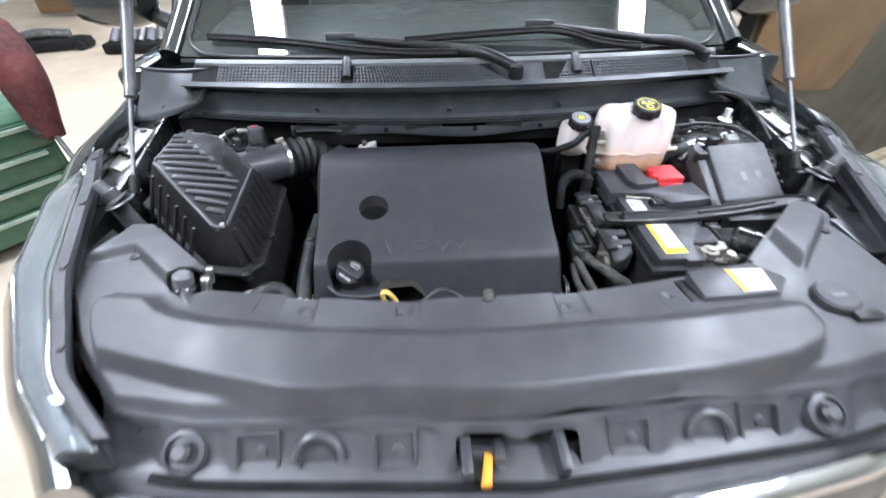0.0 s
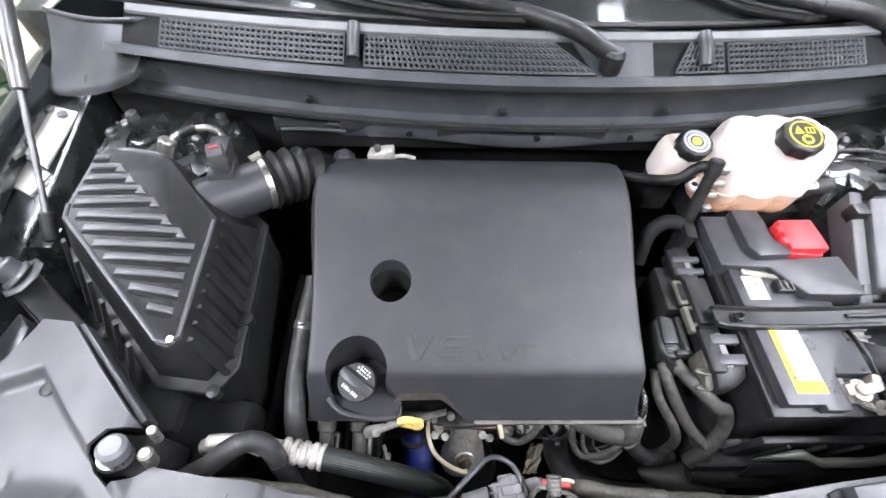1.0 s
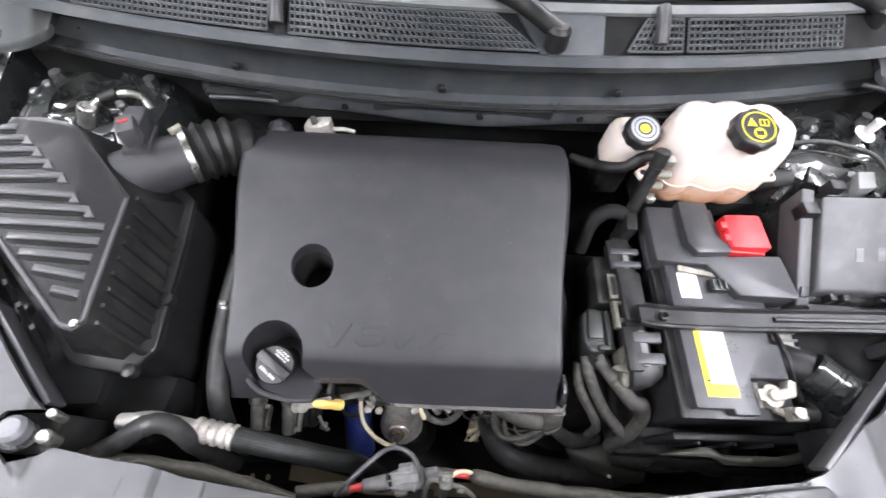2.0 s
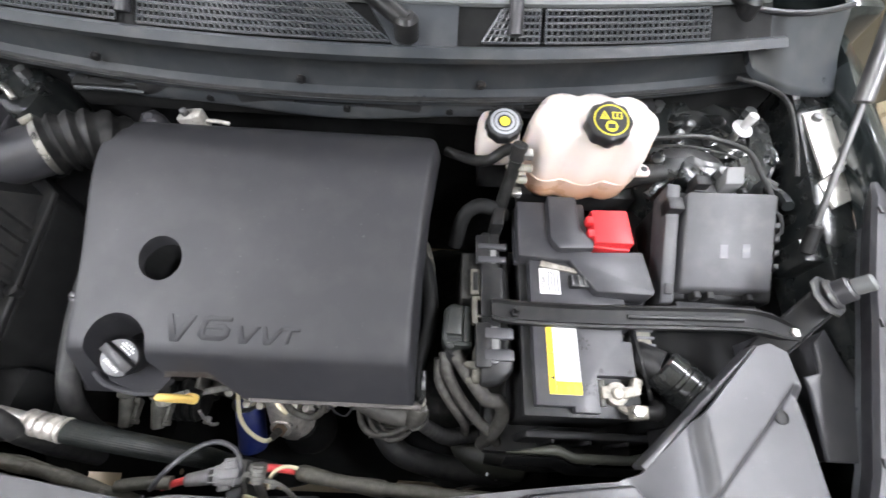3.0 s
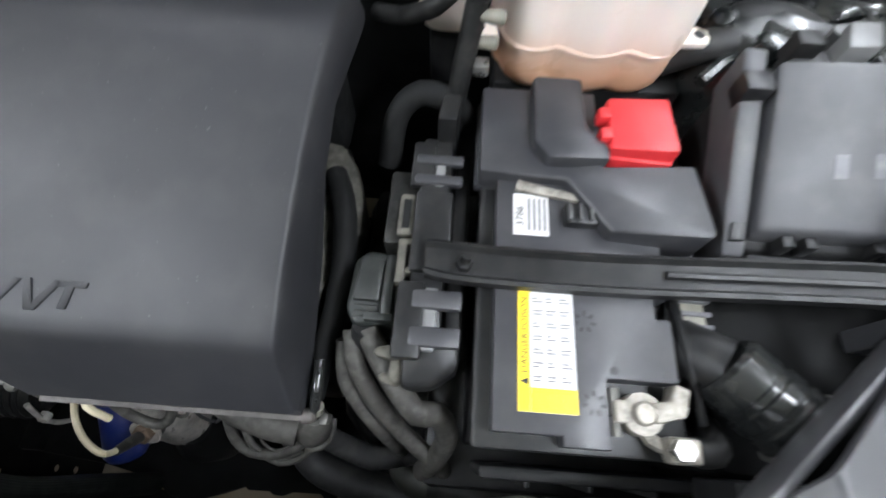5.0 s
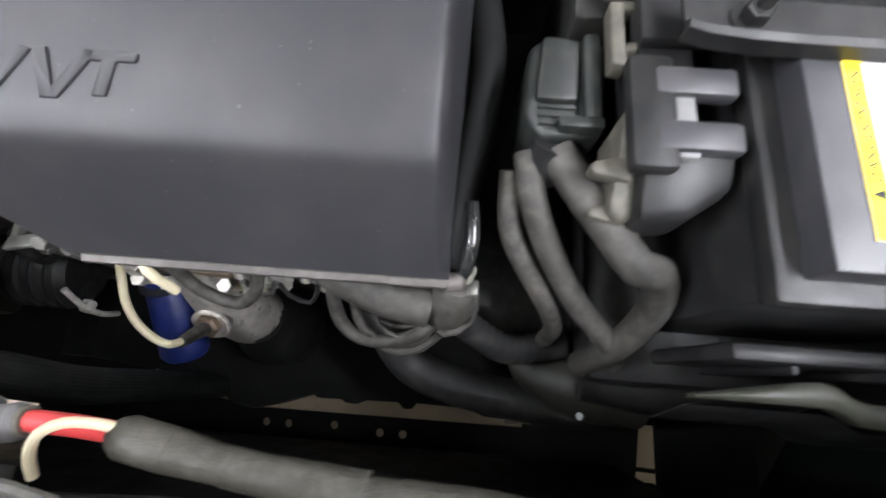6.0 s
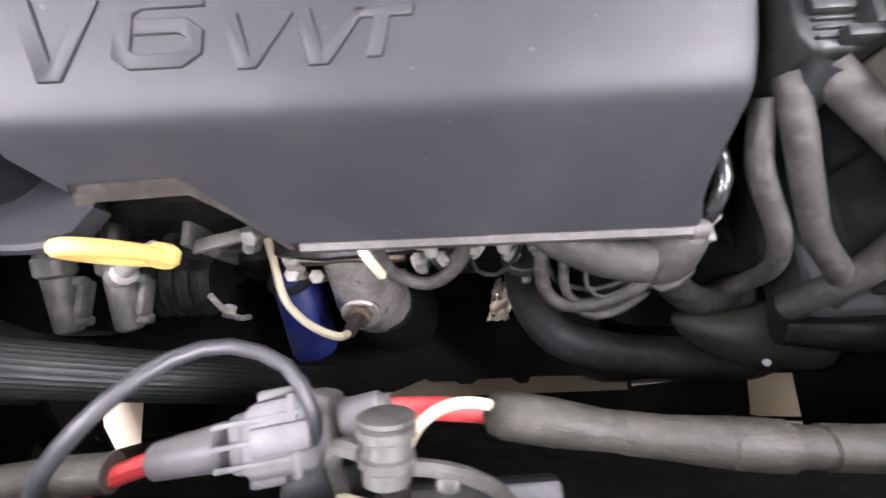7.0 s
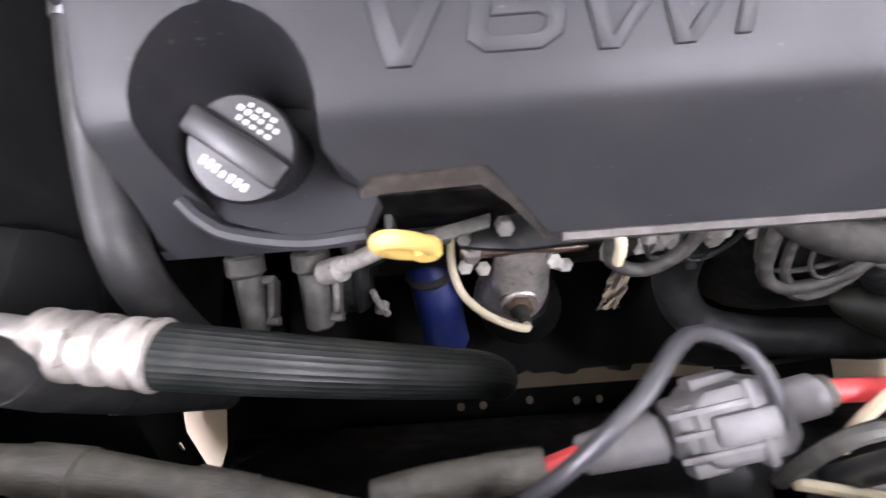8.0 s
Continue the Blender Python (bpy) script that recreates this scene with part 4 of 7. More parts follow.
washer = thing("washer_filler", "black washer filler cap in the panel corner", "filler cap", (0.535, 0.45, 0.925))
part("filler_neck", lathe([(0.045, 0), (0.045, 0.008), (0.034, 0.010)], Matrix.Translation((0.53, 0.452, 0.920)), 28), BLACK, washer)
part("filler_lid", lathe([(0.034, 0), (0.034, 0.010), (0.030, 0.014)], Matrix.Translation((0.53, 0.455, 0.930)), 28), GREYBLK, washer)
part("lid_print", box(0.518, 0.542, 0.450, 0.456, 0.944, 0.9448, 0), GREYINK, washer, smooth=0)
part("lid_tab", box(0.53, 0.575, 0.405, 0.425, 0.926, 0.940, 0.004), BLACK, washer)

# ---------------- engine and its cover ----------------
engine = thing("engine", "engine below its cover, castings coloured near black for shade", "engine", (-0.1, 0.85, 0.28))
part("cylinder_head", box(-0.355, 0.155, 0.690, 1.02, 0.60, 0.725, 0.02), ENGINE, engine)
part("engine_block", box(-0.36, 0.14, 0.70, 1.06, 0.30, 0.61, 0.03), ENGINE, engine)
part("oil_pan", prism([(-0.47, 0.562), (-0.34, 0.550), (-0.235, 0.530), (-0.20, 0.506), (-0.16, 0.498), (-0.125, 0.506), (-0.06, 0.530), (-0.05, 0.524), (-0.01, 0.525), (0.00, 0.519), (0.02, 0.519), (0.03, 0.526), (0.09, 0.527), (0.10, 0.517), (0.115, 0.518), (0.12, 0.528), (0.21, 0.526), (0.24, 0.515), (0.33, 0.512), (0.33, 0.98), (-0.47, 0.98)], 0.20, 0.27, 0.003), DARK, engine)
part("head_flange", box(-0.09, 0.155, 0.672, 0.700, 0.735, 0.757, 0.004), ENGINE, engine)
for x, y, z in ((-0.030, 0.655, 0.640), (0.005, 0.657, 0.655), (0.018, 0.657, 0.690), (0.045, 0.660, 0.690), (-0.160, 0.664, 0.622), (0.085, 0.662, 0.700)):
    part("head_stud", rod((x, y - 0.004, z - 0.016), (x, y + 0.012, z + 0.030), 0.0058, 8), PLUG, engine)
    part("stud_nut", rod((x, y - 0.001, z - 0.002), (x, y + 0.003, z + 0.010), 0.0105, 6, bevel=0.001), PLUG, engine)
part("front_bracket", prism([(-0.17, 0.665), (-0.12, 0.656), (0.02, 0.655), (0.10, 0.664), (0.10, 0.70), (-0.17, 0.70)], lambda x, y: 0.640 + 0.25 * (x + 0.17), lambda x, y: 0.652 + 0.25 * (x + 0.17), 0.003), ENGINE, engine)
part("head_bore", lathe([(0.024, 0), (0.024, 0.012), (0.018, 0.013), (0.018, 0.002)], on((-0.262, 0.684, 0.632), (0.05, -0.75, 0.65)), 24), ENGINE, engine, "dark round bore")
part("head_rib", box(-0.236, -0.229, 0.668, 0.692, 0.600, 0.690, 0.002), DIMGREY, engine)
part("head_arm", prism([(-0.255, 0.676), (-0.180, 0.668), (-0.176, 0.684), (-0.252, 0.692)], lambda x, y: 0.640 + 0.45 * (x + 0.21), lambda x, y: 0.655 + 0.45 * (x + 0.21), 0.003), DIMGREY, engine)
for x, y, z in ((-0.212, 0.672, 0.668), (-0.170, 0.668, 0.690), (-0.143, 0.660, 0.744)):
    part("arm_bolt", rod((x, y, z), (x, y - 0.008, z + 0.010), 0.0065, 6, bevel=0.001), DIMGREY, engine)
part("gasket_edge", box(-0.104, 0.100, 0.6640, 0.6720, 0.7340, 0.7370, 0.0008), PLUG, engine, "pale metal gasket edge")
for x, z in ((-0.167, 0.594), (-0.147, 0.577), (-0.075, 0.590), (-0.058, 0.565)):
    part("brass_peg", rod((x, 0.660, z - 0.020), (x, 0.655, z + 0.012), 0.0052, 12, bevel=0.001), CREAM, engine)
    part("peg_head", rod((x, 0.656, z + 0.008), (x, 0.654, z + 0.018), 0.0085, 6, bevel=0.001), PLUG, engine)
for x, z in ((-0.012, 0.652), (0.010, 0.668), (0.050, 0.660), (0.070, 0.684), (0.088, 0.676)):
    part("bracket_nut", rod((x, 0.662, z), (x + 0.002, 0.650, z + 0.008), 0.0085, 6, bevel=0.001), PLUG, engine)
part("rear_cap", lathe([(0.022, 0), (0.022, 0.024), (0.019, 0.032), (0.012, 0.038), (0.008, 0.042)], on((-0.352, 1.112, 0.868), (0.1, -0.15, 1)), 24, lobes=6, depth=0.05), GREYBLK, engine)
part("rear_bracket", prism([(-0.306, 1.112), (-0.270, 1.102), (-0.252, 1.106), (-0.250, 1.124), (-0.270, 1.130), (-0.300, 1.134)], 0.875, lambda x, y: 0.908 + 0.35 * (x + 0.28), 0.004), PLUG, engine, "bright cast bracket")
part("bracket_bolt", rod((-0.283, 1.118, 0.900), (-0.283, 1.114, 0.920), 0.007, 6, bevel=0.001), STEEL, engine)
part("bracket_arm", tube([(-0.252, 1.115, 0.893), (-0.232, 1.113, 0.897), (-0.212, 1.117, 0.887)], 0.004, 8), PLUG, engine)
part("bracket_foot", box(-0.30, -0.262, 1.085, 1.125, 0.84, 0.880, 0.004), DARK, engine)
part("cap_foot", rod((-0.352, 1.112, 0.80), (-0.352, 1.112, 0.872), 0.016, 14), DARK, engine)
part("rear_plenum", box(-0.34, 0.15, 1.00, 1.09, 0.70, 0.89, 0.02), DARK, engine)

PROF = [(0.6465, 0.759), (0.6505, 0.767), (0.6720, 0.808), (0.6885, 0.8395), (0.6920, 0.8450), (0.697, 0.8497), (0.710, 0.8555), (0.76, 0.8705), (0.831, 0.8918), (0.92, 0.9185), (0.950, 0.9265), (0.975, 0.9315), (1.000, 0.9340),
        (1.030, 0.9325), (1.060, 0.9260), (1.080, 0.9175), (1.092, 0.9080), (1.098, 0.895), (1.098, 0.886), (1.08, 0.884), (0.95, 0.884), (0.88, 0.855), (0.80, 0.792), (0.70, 0.752), (0.655, 0.748)]


def cover_top(y):
    return curve_at(PROF[:17], y)


ecover = thing("engine_cover", "matte black plastic engine cover with raised lettering", "engine cover", (-0.1, 0.85, 0.77))
loops = []
XA, XB = -0.374, 0.1655
# it widens a little to the rear and has rounded rear corners; across: a crisp edge along the top, then a side wall that leans outwards as it falls
EDGE = [(0.000, 0.085, 0.006), (0.0022, 0.056, 0.004), (0.0046, 0.029, 0.002), (0.0072, 0.0105, 0.001), (0.0092, 0.0034, 0.0003), (0.0108, 0.0010, 0), (0.0128, 0.0002, 0), (0.020, 0, 0)]
for dx, drop, inset in EDGE + [(w, 0, 0) for w in np.linspace(0.05, XB - XA - 0.05, 26)] + [(XB - XA - d, f, e) for d, f, e in EDGE[::-1]]:
    side = 2 * dx / (XB - XA) - 1
    inner_d = min(dx, XB - XA - dx)
    back = 0.030 - math.sqrt(0.030 ** 2 - max(0, 0.030 - inner_d) ** 2)
    loops.append([(XA + dx + 0.017 * side * (max(0, y - 0.78) / 0.25) ** 1.3, y - back * max(0, (y - 0.90) / 0.20) ** 1.5 + (inset if y < 0.80 else -inset) * (z > 0.80), max(z - drop * (1 - 0.75 * min(1, max(0, (y - 0.74) / 0.16))) * min(1, max(0, (z - 0.765) / 0.12)) * (z > 0.76) * (k < 19), 0.8890 - 0.0005 * (k - 15) if k > 14 and k < 19 else 0)) for k, (y, z) in enumerate(PROF)])
shell = part("cover_shell", loft(loops), COVER, ecover)
# bolt hole, filler well, arch over the dipstick
cut(shell, rod((-0.243, 0.825, 0.72), (-0.243, 0.835, 0.97), 0.0335, 36))
well = [(-0.2905 + 0.0465 * math.cos(a), 0.7000 + 0.0480 * math.sin(a)) for a in np.linspace(-0.35, math.pi + 0.75, 20)]
well += [(-0.315, 0.658), (-0.270, 0.644), (-0.230, 0.644), (-0.222, 0.666)]
cut(shell, prism(well, lambda x, y: 0.796 - 0.30 * (y - 0.65), 1.0, 0))
cut(shell, prism([(-0.257, 0.60), (-0.105, 0.60), (-0.105, 0.79), (-0.257, 0.79)], 0.70, 0.7535, 0))
arch = bmesh.new()
loft([[(x, y, z) for x, z in ((-0.255, 0.72), (-0.251, 0.757), (-0.226, 0.812), (-0.158, 0.814), (-0.116, 0.761), (-0.104, 0.72))] for y in (0.60, 0.690)], arch)
cut(shell, arch)
# the hollow behind the arch, over the engine
cut(shell, prism([(-0.238, 0.664), (-0.090, 0.664), (-0.090, 0.775), (-0.235, 0.775)], 0.70, lambda x, y: min(0.826, cover_top(y) - 0.006), 0))
part("cover_lip", loft([[(x, 0.6465 + a - 0.0006, 0.7515 + b) for a, b in ((-0.004, -0.0055), (-0.0045, 0.0035), (0.0, 0.0055), (0.010, 0.001), (0.010, -0.0065))] for x in (-0.105, -0.05, 0.0, 0.05, 0.10, 0.150, 0.1640)]), LIP, ecover, "pale dusty lower lip")
part("lip_ear", rod((0.161, 0.646, 0.7500), (0.178, 0.648, 0.7490), 0.0075, 12, bevel=0.003), LIP, ecover)
rim = [(-0.2535, 0.750), (-0.2515, 0.757), (-0.240, 0.783), (-0.226, 0.8115), (-0.192, 0.8125), (-0.158, 0.8135), (-0.138, 0.788), (-0.1165, 0.7605), (-0.110, 0.750)]
inner = [(-0.2490, 0.748), (-0.2470, 0.754), (-0.2360, 0.776), (-0.2230, 0.7945), (-0.192, 0.7955), (-0.161, 0.7965), (-0.1430, 0.781), (-0.1220, 0.7565), (-0.1150, 0.748)]
part("arch_liner", loft([[(p[0], 0.6505 + 0.52 * (p[1] - 0.762), p[1]), (q[0], 0.6520 + 0.52 * (q[1] - 0.762), q[1]), (q[0], 0.6560 + 0.52 * (q[1] - 0.762), q[1] - 0.001), (p[0], 0.6600 + 0.52 * (p[1] - 0.762), p[1])] for p, q in zip(rim, inner)]), ARCHLIP, ecover, "brownish dusty inner edge of the arch, coloured darker for its shade")
part("well_floor", prism([(x * 0.98 - 0.0057, y) for x, y in well], lambda x, y: 0.784 - 0.30 * (y - 0.65), lambda x, y: 0.799 - 0.30 * (y - 0.65), 0), COVER, ecover)
part("well_lip", tube([(-0.337, 0.670, 0.806), (-0.317, 0.652, 0.799), (-0.270, 0.642, 0.797), (-0.229, 0.643, 0.800)], 0.005, 8), COVER, ecover)
# wall coloured near black to carry the shade inside the bolt hole
part("hole_wall", lathe([(0.0340, 0), (0.0340, 0.070), (0.0325, 0.072), (0.0315, 0.070), (0.0315, 0.002)], on((-0.243, 0.829, 0.803), (0, 0.041, 1)), 36), DARK, ecover)


def ribbon(pts, w):
    """The outline of a flat band of width w along pts."""
    pts = [Vector(p) for p in pts]
    left, right = [], []
    for i, p in enumerate(pts):
        a = (p - pts[i - 1]).normalized() if i else (pts[1] - p).normalized()
        b = (pts[i + 1] - p).normalized() if i + 1 < len(pts) else a
        n = Vector((-(a + b).y, (a + b).x)).normalized()
        k = min(1.6, 1 / max(0.3, n.dot(Vector((-a.y, a.x)))))
        left.append(p + n * w / 2 * k)
        right.append(p - n * w / 2 * k)
    return [(v.x, v.y) for v in left] + [(v.x, v.y) for v in right[::-1]]


SHAPES = {"V": ([(0.10, 1.0), (0.44, 0.0), (0.56, 0.0), (0.90, 1.0)], 0.21), "6": ([(0.98, 0.90), (0.26, 0.90), (0.10, 0.78), (0.10, 0.22), (0.24, 0.10), (0.76, 0.10), (0.90, 0.22), (0.90, 0.44), (0.76, 0.56), (0.22, 0.56)], 0.20)}


def letter(ch, x0, x1, y0, y1, lean):
    """One raised letter on the sloped top, between x0 and x1 at its foot."""
    if ch == "T":
        flat = [(0.0, 1.0), (0.0, 0.78), (0.37, 0.78), (0.37, 0.0), (0.63, 0.0), (0.63, 0.78), (1.0, 0.78), (1.0, 1.0)]
    else:
        flat = ribbon(*SHAPES[ch])
    slope_z = (0.8918 - 0.8555) / (0.831 - 0.710)
    base = lambda x, y: cover_top(y0) + slope_z * (y - y0)
    part("letter", prism([(x0 + (x1 - x0) * a + lean * b, y0 + (y1 - y0) * b) for a, b in flat], lambda x, y: base(x, y) - 0.002, lambda x, y: base(x, y) + 0.0017, 0.0005, segments=1), COVER, ecover)


letter("V", -0.2235, -0.1775, 0.7140, 0.7495, 0.0060)
letter("6", -0.1685, -0.1215, 0.7140, 0.7495, 0.0060)
letter("V", -0.1155, -0.0795, 0.7140, 0.7375, 0.0070)
letter("V", -0.0785, -0.0425, 0.7140, 0.7375, 0.0070)
letter("T", -0.0480, -0.0180, 0.7140, 0.7375, 0.0060)

oil = thing("oil_filler_cap", "black oil filler cap with white printing", "filler cap", (-0.288, 0.689, 0.80))
tilt = on((-0.292, 0.6955, 0.803), (0.02, -0.30, 1), -42) @ Matrix.Scale(0.96, 4)
part("cap_skirt", lathe([(0.027, -0.045), (0.029, 0.018), (0.031, 0.020), (0.031, 0.026), (0.0295, 0.0285)], tilt, 32), CAPBLK, oil)
part("cap_grip", box(-0.031, 0.031, -0.0085, 0.0085, 0.026, 0.038, 0.003, tilt), CAPBLK, oil)
pr = random.Random(7)
for v, n, w in ((0.0145, 5, 0.0065), (0.0195, 6, 0.0065), (0.0242, 4, 0.005), (-0.0165, 7, 0.0050)):
    for k in range(n):
        x = (k - (n - 1) / 2) * 0.0046 + pr.uniform(-0.0005, 0.0005)
        h = 0.0017 if v > 0 else 0.0030
        part("print_bar", box(x - 0.0015, x + pr.uniform(0.0005, 0.0016), v - h, v + h * pr.uniform(0.3, 1), 0.0286, 0.0290, 0, tilt), LABELW, oil, smooth=0)

dip = thing("dipstick", "yellow oil dipstick handle on a metal tube", "dipstick", (-0.2, 0.65, 0.76))
ea, eb = Vector((-0.2195, 0.634, 0.818)), Vector((-0.1985, 0.640, 0.758))
ax, across = (eb - ea).normalized(), Vector((0.85, 0.05, 0.52)).normalized()
ring = [(ea + eb) / 2 + ax * 0.031 * math.cos(t) + across * 0.0105 * math.sin(t) for t in np.linspace(0, 2 * math.pi, 25)]
part("handle", tube(ring, 0.0055, 10, 0.01), YELLOW, dip)
part("handle_eye", rod(eb + Vector((0, 0.008, 0.002)), eb + Vector((0, -0.006, 0.004)), 0.011, 18, bevel=0.003), YELLOW, dip)
part("dip_tube", tube([(-0.286, 0.645, 0.690), (-0.262, 0.645, 0.712), (-0.240, 0.647, 0.732), (-0.216, 0.651, 0.746)], lambda u: 0.0080 - 0.002 * u, 12), PLUG, dip)
part("tube_end", rod((-0.289, 0.6435, 0.6875), (-0.266, 0.6430, 0.707), 0.0105, 14, bevel=0.004), PLUG, dip)
part("tube_bracket", prism([(-0.205, 0.652), (-0.150, 0.664), (-0.148, 0.676), (-0.203, 0.664)], 0.715, 0.721, 0.002), DIMGREY, dip)

heat = thing("exhaust_outlet", "grimy cast exhaust outlet with an oxygen sensor", "engine part", (-0.1, 0.65, 0.45))
part("outlet_casting", loft([[(-0.106 + w * math.cos(a), y + d * math.sin(a), z + 0.35 * d * math.sin(a)) for a in np.linspace(0, 2 * math.pi, 28, endpoint=False)]
                             for w, d, y, z in ((0.020, 0.014, 0.684, 0.640), (0.027, 0.020, 0.676, 0.632), (0.030, 0.024, 0.668, 0.610), (0.031, 0.026, 0.656, 0.585), (0.035, 0.030, 0.648, 0.555), (0.042, 0.036, 0.642, 0.520), (0.047, 0.040, 0.640, 0.480), (0.045, 0.038, 0.640, 0.42))]), CASTNECK, heat, "bright cast outlet neck")
part("sensor_boss", rod((-0.107, 0.638, 0.540), (-0.107, 0.617, 0.556), 0.0205, 24, bevel=0.004), STEEL, heat)
part("boss_rim", lathe([(0.0165, 0.0), (0.0215, 0.001), (0.0225, 0.004), (0.0205, 0.006), (0.0165, 0.004)], on((-0.107, 0.619, 0.5545), (0, -0.80, 0.60)), 26), CASTNECK, heat, "bright rim round the sensor")
part("sensor_hex", rod((-0.107, 0.619, 0.555), (-0.108, 0.610, 0.566), 0.0145, 6, bevel=0.002), BRONZE, heat)
part("sensor_tip", rod((-0.108, 0.611, 0.565), (-0.110, 0.592, 0.602), 0.0085, 14, r1=0.006), DUSTY, heat)
part("sensor_wire", tube([(-0.110, 0.593, 0.602), (-0.1125, 0.589, 0.616), (-0.128, 0.593, 0.616), (-0.150, 0.605, 0.613), (-0.168, 0.622, 0.611), (-0.177, 0.640, 0.613), (-0.181, 0.664, 0.622), (-0.178, 0.685, 0.650)], 0.0042, 8), CREAM, heat, "pale sensor wire")
part("heat_flange", box(-0.172, -0.045, 0.660, 0.690, 0.615, 0.632, 0.005), BRONZE, heat, "brown scorched flange")
part("lower_duct", lathe([(0.040, 0), (0.056, 0.04), (0.058, 0.10), (0.040, 0.13), (0.030, 0.14), (0.029, 0.15)], Matrix.Translation((-0.085, 0.632, 0.325)), 26), DARK, heat)

filt = thing("oil_filter", "blue oil filter canister on the engine", "oil filter", (-0.195, 0.655, 0.40))
part("canister", lathe([(0.018, -0.002), (0.026, 0), (0.031, 0.008), (0.0305, 0.02), (0.0305, 0.120), (0.028, 0.126)], on((-0.192, 0.579, 0.445), (-0.12, 0.85, 0.50)), 30), BLUE, filt)
part("filter_base", lathe([(0.030, 0), (0.034, 0.010), (0.02, 0.016)], on((-0.205, 0.670, 0.500), (-0.20, 0.62, 1)), 26), STEEL, filt)
part("filter_adapter", box(-0.245, -0.17, 0.672, 0.72, 0.48, 0.60, 0.01), ENGINE, filt)


def injector(x):
    t = thing("coil_plug", "light grey coil plug on the front of the engine, darkened for shade", "coil plug", (x, 0.62, 0.64), "coil plugs")
    part("plug_collar", rod((x, 0.668, 0.676), (x, 0.650, 0.668), 0.0165, 18, bevel=0.003), DIMGREY, t)
    part("plug_body", rod((x, 0.652, 0.669), (x + 0.001, 0.602, 0.644), 0.0125, 18, bevel=0.003), DIMGREY, t)
    part("plug_latch", box(x + 0.016, x + 0.023, 0.612, 0.648, 0.648, 0.664, 0.003), DIMGREY, t)
    part("latch_bar", box(x + 0.006, x + 0.023, 0.606, 0.615, 0.644, 0.654, 0.002), DIMGREY, t)
    part("latch_bar", box(x + 0.006, x + 0.023, 0.642, 0.650, 0.656, 0.666, 0.002), DIMGREY, t)
    part("plug_stub", rod((x, 0.664, 0.675), (x, 0.708, 0.69), 0.014, 12), ENGINE, t)


injector(-0.304)
injector(-0.362)
alt = thing("alternator", "dark round alternator with a ribbed shell", "alternator", (-0.255, 0.66, 0.55))
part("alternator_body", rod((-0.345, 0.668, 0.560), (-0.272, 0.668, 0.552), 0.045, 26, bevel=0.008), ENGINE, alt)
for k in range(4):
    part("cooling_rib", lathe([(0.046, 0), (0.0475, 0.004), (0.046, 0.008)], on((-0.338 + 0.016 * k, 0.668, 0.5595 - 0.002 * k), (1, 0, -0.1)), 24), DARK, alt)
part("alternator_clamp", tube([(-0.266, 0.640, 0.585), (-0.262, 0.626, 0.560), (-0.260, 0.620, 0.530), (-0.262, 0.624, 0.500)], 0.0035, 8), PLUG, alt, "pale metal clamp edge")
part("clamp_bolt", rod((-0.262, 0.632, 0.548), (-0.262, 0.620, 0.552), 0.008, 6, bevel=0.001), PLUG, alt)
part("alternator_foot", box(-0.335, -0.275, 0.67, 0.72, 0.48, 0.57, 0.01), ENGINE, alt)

# ---------------- hoses and wires at the front of the engine ----------------
def hose(name, pts, r, material, label, category="hose", **kw):
    return single(name, tube(pts, r, kw.pop("seg", 14), **kw), material, label, category)


ac = thing("air_conditioning_hose", "ribbed black hose with a crimped silver end", "hose", (-0.4, 0.58, 0.80))
acpts = [(-0.335, 0.583, 0.831), (-0.27, 0.572, 0.803), (-0.205, 0.562, 0.760), (-0.168, 0.556, 0.722), (-0.150, 0.548, 0.67), (-0.150, 0.545, 0.56), (-0.15, 0.540, 0.42)]
part("hose_run", tube(acpts, 0.0165, 64, flute=0.03), HOSE, ac)
c0, c1 = Vector((-0.388, 0.5925, 0.8335)), Vector((-0.325, 0.5815, 0.8285))
prof = [(0.0105, 0.0)]
for k in range(4):
    h = 0.004 + 0.0135 * k
    prof += [(0.0142, h), (0.0172, h + 0.0022), (0.0174, h + 0.0050), (0.0172, h + 0.0080), (0.0142, h + 0.0105)]
prof += [(0.0178, 0.0585), (0.0182, 0.0625), (0.0160, 0.064)]
part("crimp", lathe(prof, on(c0, c1 - c0), 28), CASTNECK, ac, "crimped silver ferrule with four rings", 18)
part("elbow_pipe", tube([(-0.50, 0.598, 0.818), (-0.45, 0.602, 0.836), (-0.41, 0.597, 0.838), (-0.380, 0.591, 0.833)], 0.0115, 14), PLUG, ac)
cool = thing("coolant_hose", "thick black coolant hose curving below the engine", "hose", (0.06, 0.69, 0.64))
part("hose_run", tube([(0.072, 0.700, 0.640), (0.078, 0.672, 0.575), (0.090, 0.632, 0.510), (0.125, 0.588, 0.478), (0.190, 0.566, 0.478), (0.27, 0.556, 0.490), (0.35, 0.552, 0.485), (0.42, 0.58, 0.47)], 0.0245, 20), HOSEGREY, cool)
part("hose_clip", lathe([(0.0250, 0), (0.0265, 0.001), (0.0265, 0.010), (0.0250, 0.011)], on((0.0775, 0.674, 0.580), (0.1, -0.5, -0.85)), 26), STEEL, cool, "spring steel clip")
part("clip_ear", box(0.072, 0.082, 0.640, 0.650, 0.574, 0.582, 0.002), STEEL, cool)
rail_f = thing("fuel_rail", "grimy metal fuel rail with small fittings under the cover", "engine part", (0.03, 0.66, 0.70))
part("rail_tube", rod((-0.045, 0.668, 0.708), (0.125, 0.668, 0.722), 0.0085, 14, bevel=0.002), ENGINE, rail_f)
